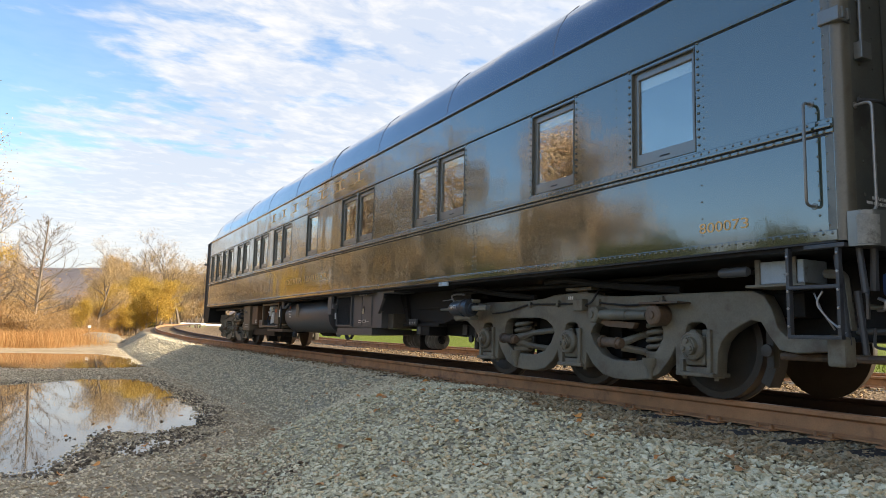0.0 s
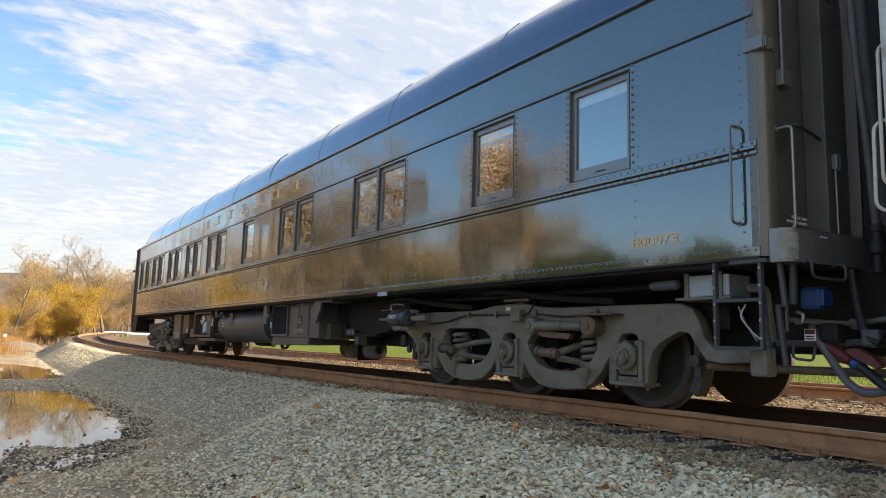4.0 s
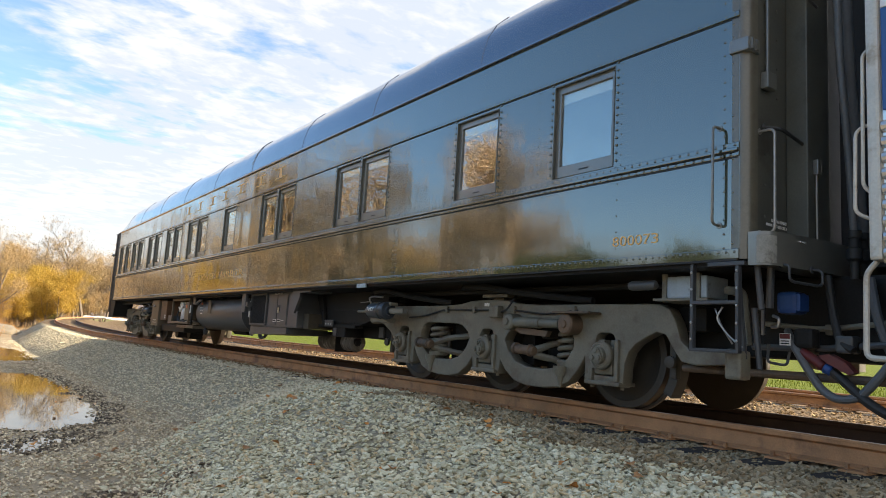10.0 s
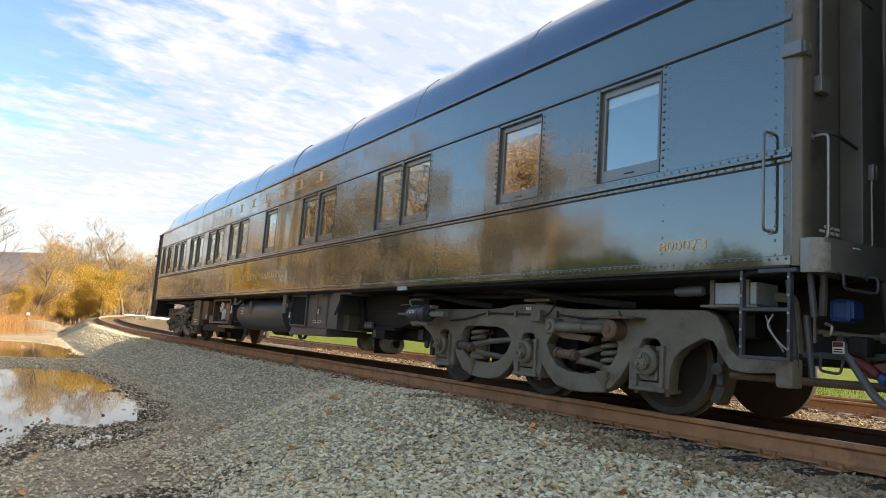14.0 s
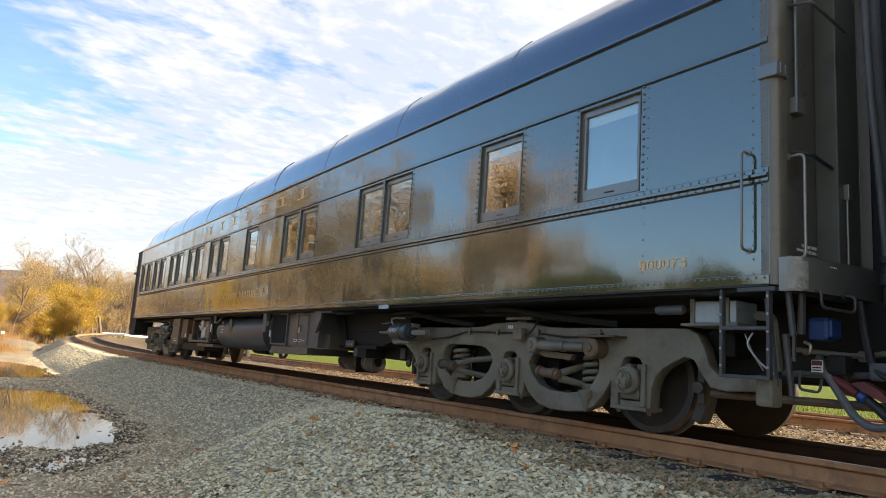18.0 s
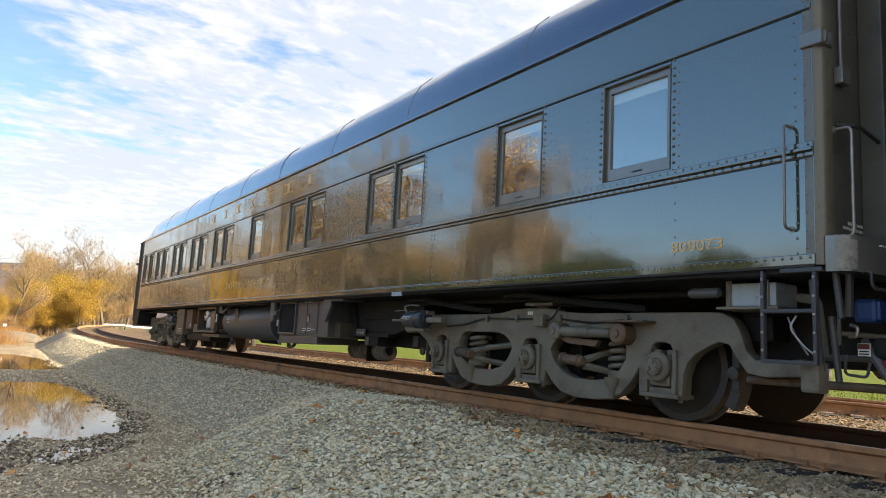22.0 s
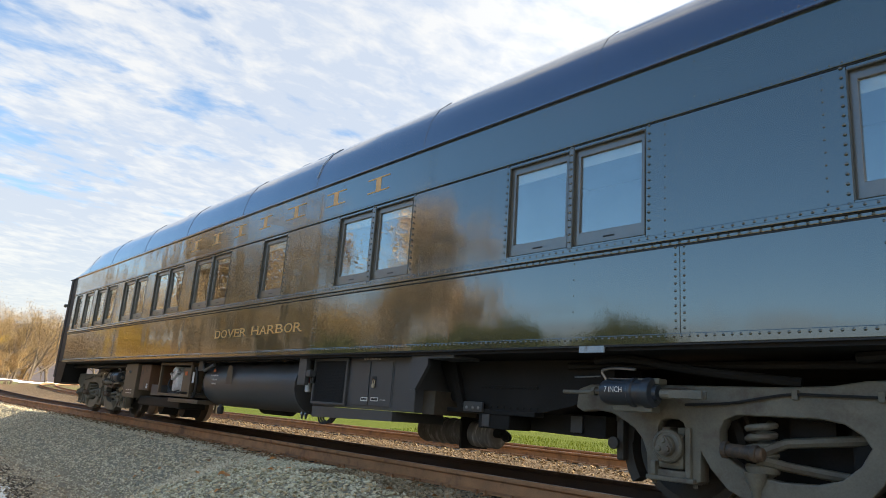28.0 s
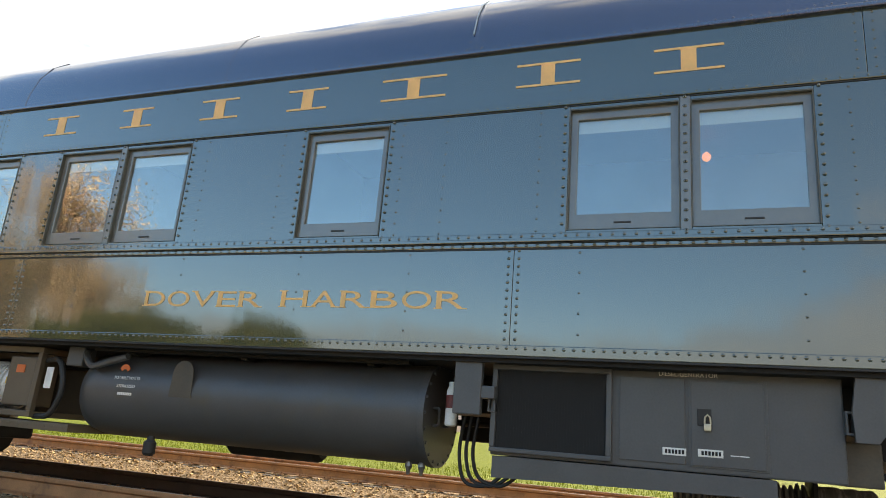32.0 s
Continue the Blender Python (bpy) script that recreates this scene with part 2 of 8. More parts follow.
POSTM = material("faded_olive_paint", (0.115, 0.105, 0.078), 0.34, vary=0.25, scale=3, fine=70, bump=0.03, dirt=(0.075, 0.066, 0.048), dirt_amount=0.25, dirt_scale=3.0, coat=0.3, coat_rough=0.15)
ENDM = material("dull_end_paint", (0.088, 0.089, 0.074), 0.42, vary=0.25, scale=2.5, fine=70, bump=0.05, dirt=(0.055, 0.050, 0.040), dirt_amount=0.25, dirt_scale=2.0, spec=0.4)
PAINT = material("dark_green_enamel", (0.038, 0.051, 0.035), 0.06, vary=0.12, scale=0.7, fine=90, bump=0.006, bump_scale=220, dirt=(0.060, 0.058, 0.042), dirt_amount=0.15, dirt_scale=0.9,
                 wave=0.008, wave_scale=0.9, ripple=0.07, spec=0.8, coat=1.0, coat_rough=0.02)
TRIMP = material("dark_trim_paint", (0.125, 0.125, 0.110), 0.30, vary=0.2, scale=4, fine=120, bump=0.02, coat=0.7, coat_rough=0.14)
ROOFM = material("roof_black_paint", (0.028, 0.042, 0.095), 0.10, vary=0.2, scale=1.0, fine=60, bump=0.03, bump_scale=90, wave=0.004, wave_scale=0.8, dirt=(0.05, 0.05, 0.06), dirt_amount=0.1, spec=0.9, coat=1.0)
UNDER = material("underframe_black", (0.021, 0.0205, 0.020), 0.55, vary=0.3, scale=3, fine=60, bump=0.08, dirt=(0.024, 0.021, 0.017), dirt_amount=0.25, spec=0.15)
TRUCKM = material("truck_grey_paint", (0.165, 0.152, 0.115), 0.50, vary=0.3, scale=4, fine=70, bump=0.10, bump_scale=80, dirt=(0.105, 0.082, 0.058), dirt_amount=0.35, dirt_scale=3.0)
BOXM = material("box_grey_paint", (0.078, 0.081, 0.084), 0.42, vary=0.2, scale=2, fine=80, bump=0.05, dirt=(0.085, 0.078, 0.066), dirt_amount=0.20, dirt_scale=2.0)
TANKM = material("tank_black_paint", (0.068, 0.070, 0.073), 0.40, vary=0.25, scale=2, fine=80, bump=0.05, dirt=(0.075, 0.07, 0.058), dirt_amount=0.20, dirt_scale=1.6)
STEEL = material("bare_steel", (0.35, 0.34, 0.33), 0.35, 0.9, vary=0.2, scale=6, fine=120, bump=0.05)
ALLOY = material("cast_aluminium", (0.78, 0.78, 0.77), 0.45, 0.25, vary=0.25, scale=9, fine=90, bump=0.10, dirt=(0.12, 0.11, 0.1), dirt_amount=0.3, dirt_scale=8)
WHEELM = material("wheel_steel", (0.062, 0.055, 0.045), 0.6, 0.2, vary=0.3, scale=5, fine=80, bump=0.06, dirt=(0.06, 0.05, 0.04), dirt_amount=0.35, dirt_scale=4)
TREAD = material("worn_tread_steel", (0.17, 0.15, 0.13), 0.45, 0.8, vary=0.15, scale=6, fine=60, bump=0.02)
RUST = material("rusty_rail", (0.42, 0.215, 0.100), 0.8, 0.0, vary=0.3, scale=5, fine=90, bump=0.12, bump_scale=150, dirt=(0.20, 0.105, 0.06), dirt_amount=0.3, dirt_scale=3.0)
# rust darkened in colour to carry the car's shade on the inner rail
SHADERUST = material("shade_dark_rail", (0.060, 0.036, 0.026), 0.7, vary=0.3, scale=5, fine=90, bump=0.1, bump_scale=150)
RAILTOP = material("polished_rail_head", (0.30, 0.20, 0.14), 0.42, 0.5, vary=0.2, scale=5, fine=60, bump=0.03)
TIEM = material("creosoted_tie", (0.055, 0.046, 0.040), 0.85, vary=0.4, scale=4, fine=60, bump=0.4, bump_scale=50, rand=0.3, stretch=(0.3, 3, 3))
STEELGRAB = material("worn_steel_rod", (0.34, 0.33, 0.31), 0.38, 0.6, vary=0.25, scale=6, fine=90, bump=0.03)
GOLD = material("gold_lettering", (0.80, 0.47, 0.17), 0.45, 0.0, vary=0.15, scale=8, fine=100, bump=0.02)
WHITE = material("white_stencil", (0.75, 0.74, 0.70), 0.55, vary=0.15, scale=10, fine=100, bump=0.02)
BLIND = material("cream_blind", (0.80, 0.77, 0.68), 0.8, vary=0.10, scale=3, fine=80, bump=0.05)
INNER = material("cabin_panel", (0.36, 0.32, 0.26), 0.6, vary=0.25, scale=2, fine=40, bump=0.05)
RUBBER = material("black_rubber", (0.022, 0.022, 0.022), 0.6, vary=0.2, scale=5, fine=80, bump=0.05)
VALVEM = material("valve_box_paint", (0.36, 0.43, 0.48), 0.45, vary=0.2, scale=6, fine=80, bump=0.04, dirt=(0.12, 0.11, 0.10), dirt_amount=0.2, dirt_scale=6)
SILVER = material("stainless_steel", (0.58, 0.58, 0.57), 0.28, 0.85, vary=0.12, scale=2, fine=90, bump=0.03)


def glass_material():
    m = bpy.data.materials.new("window_glass")
    m.use_nodes = True
    nt = m.node_tree
    n, l = nt.nodes, nt.links
    n.clear()
    out = n.new("ShaderNodeOutputMaterial")
    tr = n.new("ShaderNodeBsdfTransparent")
    tr.inputs[0].default_value = (0.80, 0.84, 0.84, 1)
    gl = n.new("ShaderNodeBsdfGlossy")
    gl.inputs["Roughness"].default_value = 0.012
    gl.inputs["Color"].default_value = (1.0, 0.99, 0.95, 1)
    lw = n.new("ShaderNodeLayerWeight")
    lw.inputs["Blend"].default_value = 0.5
    pw = n.new("ShaderNodeMath")
    pw.operation = "POWER"
    pw.inputs[1].default_value = 3.0
    l.new(lw.outputs["Facing"], pw.inputs[0])
    fr = n.new("ShaderNodeMath")
    fr.operation = "MULTIPLY_ADD"
    fr.inputs[1].default_value, fr.inputs[2].default_value = 0.70, 0.17
    l.new(pw.outputs[0], fr.inputs[0])
    mx = n.new("ShaderNodeMixShader")
    l.new(fr.outputs[0], mx.inputs[0])
    l.new(tr.outputs[0], mx.inputs[1])
    l.new(gl.outputs[0], mx.inputs[2])
    l.new(mx.outputs[0], out.inputs[0])
    tc = n.new("ShaderNodeTexCoord")
    nz = n.new("ShaderNodeTexNoise")
    nz.inputs["Scale"].default_value = 1.6
    l.new(tc.outputs["Object"], nz.inputs["Vector"])
    bp = n.new("ShaderNodeBump")
    bp.inputs["Distance"].default_value = 0.003
    l.new(nz.outputs[0], bp.inputs["Height"])
    l.new(bp.outputs[0], gl.inputs["Normal"])
    return m


GLASS = glass_material()


def glow(name, color, strength):
    m = bpy.data.materials.new(name)
    m.use_nodes = True
    b = m.node_tree.nodes["Principled BSDF"]
    b.inputs["Base Color"].default_value = (*color, 1)
    b.inputs["Emission Color"].default_value = (*color, 1)
    b.inputs["Emission Strength"].default_value = strength
    return m


LAMPGLOW = glow("lamp_glow", (1.0, 0.30, 0.05), 0.7)


# ---- mesh helpers ----
def finish(me, smooth=35.0):
    bm = bmesh.new()
    bm.from_mesh(me)
    lim = radians(smooth)
    for f in bm.faces:
        f.smooth = True
    for e in bm.edges:
        if len(e.link_faces) == 2 and e.calc_face_angle(0) > lim:
            e.smooth = False
    bm.to_mesh(me)
    bm.free()


def part(name, bm, mat, parent=None, label="", smooth=35.0, m=None):
    """Links a bmesh as one mesh object under its thing (or on its own)."""
    me = bpy.data.meshes.new(name)
    bmesh.ops.recalc_face_normals(bm, faces=bm.faces)
    lim = radians(smooth)
    lay = bm.faces.layers.int.get("flat")
    for f in bm.faces:
        f.smooth = not (lay and f[lay])
    for e in bm.edges:
        if len(e.link_faces) == 2 and e.calc_face_angle(0) > lim:
            e.smooth = False
    if lay:
        bm.faces.layers.int.remove(lay)
    bm.to_mesh(me)
    bm.free()
    for mt in (mat if isinstance(mat, (list, tuple)) else (mat,)):
        me.materials.append(mt)
    ob = new(name, me)
    if parent is not None:
        ob.parent = parent
    if m is not None:
        ob.matrix_local = m
    if label:
        ob["label"] = label
    return ob


def thing(name, label, category, m=None, group="", kind=""):
    ob = new(name)
    if m is not None:
        ob.matrix_world = m
    return tagged(ob, label, category, group, kind)


def box(bm, lo, hi, bevel=0.0, m=None, mi=0):
    if not bm.faces.layers.int.get("flat"):
        bm.faces.layers.int.new("flat")
    r = bmesh.ops.create_cube(bm, size=1.0)
    vs = r["verts"]
    c = [(a + b) / 2 for a, b in zip(lo, hi)]
    d = [abs(b - a) for a, b in zip(lo, hi)]
    for v in vs:
        v.co = Vector((c[0] + v.co.x * d[0], c[1] + v.co.y * d[1], c[2] + v.co.z * d[2]))
    if bevel > 0:
        es = list({e for v in vs for e in v.link_edges})
        rr = bmesh.ops.bevel(bm, geom=es, offset=min(bevel, min(d) * 0.45), segments=2, profile=0.6, affect="EDGES")
        vs = list({v for f in rr["faces"] for v in f.verts} | {v for v in vs if v.is_valid})
    if m is not None:
        bmesh.ops.transform(bm, matrix=m, verts=vs)
    lay = bm.faces.layers.int.get("flat")
    for f in {f for v in vs if v.is_valid for f in v.link_faces}:
        f[lay] = 1
    if mi:
        for f in {f for v in vs for f in v.link_faces}:
            f.material_index = mi
    return vs


def ring_frame(d):
    d = d.normalized()
    a = Vector((0, 0, 1)) if abs(d.z) < 0.9 else Vector((1, 0, 0))
    u = d.cross(a).normalized()
    return u, d.cross(u).normalized()


def lathe(bm, p0, axis, prof, seg=20, mi=0):
    """A body of revolution: prof is a list of (distance along axis, radius)."""
    p0, axis = Vector(p0), Vector(axis).normalized()
    u, v = ring_frame(axis)
    rings = []
    for s, r in prof:
        c = p0 + axis * s
        if r <= 1e-6:
            rings.append([bm.verts.new(c)])
        else:
            rings.append([bm.verts.new(c + (u * math.cos(2 * math.pi * k / seg) + v * math.sin(2 * math.pi * k / seg)) * r) for k in range(seg)])
    for a, b in zip(rings, rings[1:]):
        for k in range(seg):
            k2 = (k + 1) % seg
            if len(a) == 1 and len(b) == 1:
                continue
            if len(a) == 1:
                f = bm.faces.new((a[0], b[k], b[k2]))
            elif len(b) == 1:
                f = bm.faces.new((a[k], a[k2], b[0]))
            else:
                f = bm.faces.new((a[k], a[k2], b[k2], b[k]))
            f.material_index = mi
    for rg in (rings[0], rings[-1]):
        if len(rg) > 1:
            bm.faces.new(rg).material_index = mi


def cyl(bm, p0, p1, r, seg=14, mi=0, chamfer=0.0):
    p0, p1 = Vector(p0), Vector(p1)
    L = (p1 - p0).length
    c = min(chamfer, r * 0.5, L * 0.4)
    prof = [(0, r - c), (c, r), (L - c, r), (L, r - c)] if c > 0 else [(0, r), (L, r)]
    lathe(bm, p0, p1 - p0, prof, seg, mi)


def tube(bm, pts, r, seg=8, closed=False, mi=0):
    pts = [Vector(p) for p in pts]
    n = len(pts)
    rings = []
    rs = r if isinstance(r, (list, tuple)) else [r] * n
    u = None
    for i, p in enumerate(pts):
        a = pts[(i - 1) % n] if (i > 0 or closed) else p
        b = pts[(i + 1) % n] if (i < n - 1 or closed) else p
        d = (b - a)
        d = d.normalized() if d.length > 1e-9 else Vector((0, 0, 1))
        if u is None:
            u, v = ring_frame(d)
        else:
            u = (u - d * u.dot(d))
            u = u.normalized() if u.length > 1e-6 else ring_frame(d)[0]
            v = d.cross(u)
        rings.append([bm.verts.new(p + (u * math.cos(2 * math.pi * k / seg) + v * math.sin(2 * math.pi * k / seg)) * rs[i]) for k in range(seg)])
    pairs = list(zip(rings, rings[1:])) + ([(rings[-1], rings[0])] if closed else [])
    for a, b in pairs:
        for k in range(seg):
            bm.faces.new((a[k], a[(k + 1) % seg], b[(k + 1) % seg], b[k])).material_index = mi
    if not closed:
        bm.faces.new(rings[0]).material_index = mi
        bm.faces.new(rings[-1]).material_index = mi


def rounded(pts, r, n=4):
    """Polyline with its inner corners rounded."""
    pts = [Vector(p) for p in pts]
    out = [pts[0]]
    for a, b, c in zip(pts, pts[1:], pts[2:]):
        q = min(r, (a - b).length * 0.45, (c - b).length * 0.45)
        s, e = b + (a - b).normalized() * q, b + (c - b).normalized() * q
        for k in range(n + 1):
            t = k / n
            out.append(s * (1 - t) ** 2 + b * 2 * t * (1 - t) + e * t * t)
    return out + [pts[-1]]


def prism(bm, poly, x0, x1, mi=0):
    """A polygon in (y, z), extruded along x."""
    a = [bm.verts.new((x0, y, z)) for y, z in poly]
    b = [bm.verts.new((x1, y, z)) for y, z in poly]
    n = len(poly)
    fs = [bm.faces.new(a), bm.faces.new(b[::-1])]
    for k in range(n):
        fs.append(bm.faces.new((a[k], b[k], b[(k + 1) % n], a[(k + 1) % n])))
    for f in fs:
        f.material_index = mi
    return fs


def plate_mesh(name, loops, thick, bevel=0.0, res=6):
    """A flat plate with holes, from closed loops of points in a plane; loops of ('c', x, y, r) are circles. Local xy, thickness along z."""
    cu = bpy.data.curves.new(name, "CURVE")
    cu.dimensions, cu.fill_mode = "2D", "BOTH"
    cu.extrude, cu.bevel_depth, cu.bevel_resolution = thick / 2 - bevel, bevel, 1
    for lp in loops:
        if lp[0] == "c":
            _, cx, cy, r = lp
            lp = [(cx + r * math.cos(2 * math.pi * k / 24), cy + r * math.sin(2 * math.pi * k / 24)) for k in range(24)]
        sp = cu.splines.new("POLY")
        sp.points.add(len(lp) - 1)
        for q, (x, y) in zip(sp.points, lp):
            q.co = (x, y, 0, 1)
        sp.use_cyclic_u = True
    tmp = bpy.data.objects.new(name, cu)
    scene.collection.objects.link(tmp)
    bpy.context.view_layer.update()
    me = bpy.data.meshes.new_from_object(tmp)
    bpy.data.objects.remove(tmp)
    bpy.data.curves.remove(cu)
    return me


def mesh_part(name, me, mat, parent, m=None, label="", smooth=35.0):
    finish(me, smooth)
    me.materials.clear()
    me.materials.append(mat)
    ob = new(name, me)
    if parent is not None:
        ob.parent = parent
    if m is not None:
        ob.matrix_local = m
    if label:
        ob["label"] = label
    return ob


def text_mesh(body, size, depth=0.004, width=None):
    cu = bpy.data.curves.new("text", "FONT")
    cu.body, cu.size, cu.extrude = body, size, depth / 2
    cu.align_x, cu.align_y = "LEFT", "BOTTOM_BASELINE"
    tmp = bpy.data.objects.new("text", cu)
    scene.collection.objects.link(tmp)
    bpy.context.view_layer.update()
    me = bpy.data.meshes.new_from_object(tmp)
    bpy.data.objects.remove(tmp)
    bpy.data.curves.remove(cu)
    if width:
        xs = [v.co.x for v in me.vertices]
        k = width / (max(xs) - min(xs))
        x0 = min(xs)
        for v in me.vertices:
            v.co.x = (v.co.x - x0) * k
    return me


DOME = [(math.cos(2 * math.pi * k / 6), math.sin(2 * math.pi * k / 6)) for k in range(6)]


def rivets(name, spots, radius, mat, parent, nx=-1.0):
    """Many small domed rivet heads on faces that look along -x (nx=-1); spots are (x, y, z)."""
    vs, fs = [], []
    for x, y, z in spots:
        o = len(vs)
        for a, b in DOME:
            vs.append((x, y + a * radius, z + b * radius))
        for a, b in DOME:
            vs.append((x + nx * radius * 0.55, y + a * radius * 0.6, z + b * radius * 0.6))
        for k in range(6):
            k2 = (k + 1) % 6
            fs.append((o + k, o + k2, o + 6 + k2, o + 6 + k))
        fs.append(tuple(o + 6 + k for k in range(6)))
    me = bpy.data.meshes.new(name)
    me.from_pydata(vs, [], fs)
    me.materials.append(mat)
    for p in me.polygons:
        p.use_smooth = True
    ob = new(name, me)
    ob.parent = parent
    ob["kind"] = "stuff"
    return ob


def steps(a, b, d):
    n = max(1, round(abs(b - a) / d))
    return [a + (b - a) * k / n for k in range(n + 1)]


# ---- lie of the land ----
RAIL = 0.975          # top of rail
BED = RAIL - 0.21     # top of the ballast between the ties
CX = 5.94             # centre of the near track
CX2 = 12.45           # centre of the far track


def bend(y):
    """Sideways offset of the tracks, which swing to the right far off."""
    return 0.0 if y < 32 else (y - 32) ** 2 / (2 * 270.0)


def rise(y):
    """The line climbs gently beyond the standing train."""
    return 0.0 if y < 32 else 0.011 * (y - 32) if y < 240 else 2.288


def smooth01(t):
    t = min(1.0, max(0.0, t))
    return t * t * (3 - 2 * t)


PUDDLE = [(2.15, 11.0), (2.45, 13.5), (2.45, 17.0), (2.15, 20.8), (0.6, 21.2), (-1.4, 19.0), (-3.0, 17.0), (-2.2, 11.0), (-0.6, 8.0), (0.05, 7.9), (0.50, 9.4), (0.72, 10.6), (1.2, 10.3)]
PUDDLE2 = [(1.3, 9.3), (1.75, 9.75), (1.55, 10.0), (0.85, 9.55), (0.75, 8.9), (1.05, 8.75)]
PUDDLE4 = [(0.35, 5.35), (0.75, 5.45), (1.25, 5.95), (1.7, 6.3), (1.2, 6.3), (0.55, 5.9), (0.1, 5.75)]
PUDDLE3 = [(2.6, 26.5), (2.8, 33.0), (1.6, 38.0), (-2.2, 38.5), (-6.0, 34.0), (-4.5, 27.5), (0.0, 25.2)]


def poly_dist(poly, x, y):
    """Signed distance to a polygon, negative inside."""
    d, inside = 1e9, False
    n = len(poly)
    for i in range(n):
        ax, ay = poly[i]
        bx, by = poly[(i + 1) % n]
        ex, ey = bx - ax, by - ay
        t = max(0.0, min(1.0, ((x - ax) * ex + (y - ay) * ey) / (ex * ex + ey * ey)))
        d = min(d, math.hypot(x - ax - ex * t, y - ay - ey * t))
        if (ay > y) != (by > y) and x < ax + (y - ay) * ex / ey:
            inside = not inside
    return -d if inside else d


def toe(y):
    """Where the ballast slope ends on the near side."""
    if y < 10.5:
        return 0.2 + 1.7 * smooth01((y - 1.5) / 6.0) + 1.35 * smooth01((y - 7.6) / 2.4)
    return 3.25 - 0.35 * smooth01((y - 10.5) / 16)


def ground_height(x, y):
    u = x - bend(y)
    top = 4.35
    n1 = noise.noise((x * 0.35, y * 0.35, 3.0))
    n2 = noise.noise((x * 1.3, y * 1.3, 7.0))
    if u > top:
        if u < 14.6:
            return BED + rise(y) + 0.012 * n2 - (0.16 * smooth01((u - 7.3) / 1.2) * smooth01((11.2 - u) / 1.2))
        return BED + rise(y) - 0.45 * smooth01((u - 14.6) / 2.0) + 0.05 * n1 + min(3.2, 0.036 * max(0.0, u - 22))
    t = toe(y)
    base = 0.03 + 0.03 * n1 + 0.012 * n2
    dmin = 9.0
    if -8 < x < 4 and 5 < y < 42:
        dmin = min(poly_dist(PUDDLE, x, y), poly_dist(PUDDLE2, x, y), poly_dist(PUDDLE3, x, y), poly_dist(PUDDLE4, x, y) + 0.12)
        dmin += -0.09 + 0.20 * noise.noise((x * 2.1, y * 2.1, 1.0)) + 0.20 * noise.noise((x * 5.0, y * 3.0, 2.0))
        base = 0.012 + 0.05 * math.tanh(dmin * 1.2) + 0.010 * n2 + 0.02 * max(0.0, noise.noise((x * 3.1, y * 1.6, 9.0)) - 0.25)
    if u > t:
        k = (u - t) / (top - t)
        prof = k ** (0.62 + 0.33 * smooth01((y - 8.0) / 3.0))
        lump = 0.19 * math.exp(-((u - 3.65) / 0.75) ** 2 - ((y - 6.3) / 2.0) ** 2)
        return base * (1 - k) + (BED + rise(y) + 0.03) * prof + lump + 0.025 * n2 * (1 - abs(2 * k - 1))
    base += 0.09 * math.exp(-((x - 1.5) / 0.7) ** 2 - ((y - 7.4) / 0.6) ** 2)     # low gravel hump by the puddle
    far = max(0.0, -x - 12) * 0.02 + max(0.0, y - 45) * 0.006
    return base + min(3.0, far) + 0.15 * n1 * smooth01((y - 38) / 20)


def axis(stops):
    out = []
    for a, b, d in stops:
        out += steps(a, b, d)[:-1]
    return out + [stops[-1][1]]


def make_ground():
    xs = axis([(-4000, -300, 900), (-300, -60, 40), (-60, -10, 5), (-10, -4, 0.8), (-4, 5.2, 0.10), (5.2, 16, 0.35), (16, 60, 6), (60, 300, 60), (300, 4000, 900)])
    ys = axis([(-4000, -300, 900), (-300, -40, 40), (-40, -6, 4), (-6, 1, 0.5), (1, 24, 0.12), (24, 42, 0.4), (42, 90, 2), (90, 300, 30), (300, 4000, 900)])
    nx, ny = len(xs), len(ys)
    co, zone = [], []
    for y in ys:
        for x in xs:
            co.append((x, y, ground_height(x, y)))
            u = x - bend(y)
            grass = smooth01((u - 14.8) / 1.6)
            if x < -7 or y > 46:
                grass = max(grass, 0.75 * smooth01((-x - 7) / 5) + (0.6 * smooth01((y - 46) / 10) if u < 2 else 0))
            stone = smooth01((u - toe(y) + 0.15) / 0.45) * (1 - smooth01((u - 14.6) / 1.0))
            zone += [stone, min(1.0, grass), 0.0, 1.0]
    fs = [(j * nx + i, j * nx + i + 1, (j + 1) * nx + i + 1, (j + 1) * nx + i) for j in range(ny - 1) for i in range(nx - 1)]
    me = bpy.data.meshes.new("ground")
    me.from_pydata(co, [], fs)
    at = me.color_attributes.new("zone", "FLOAT_COLOR", "POINT")
    at.data.foreach_set("color", zone)
    me.polygons.foreach_set("use_smooth", [True] * len(fs))
    me.materials.append(ground_material())
    return tagged(new("ground", me), "gravel yard, grey ballast and grassy field beside railway tracks", "ground", kind="structure")


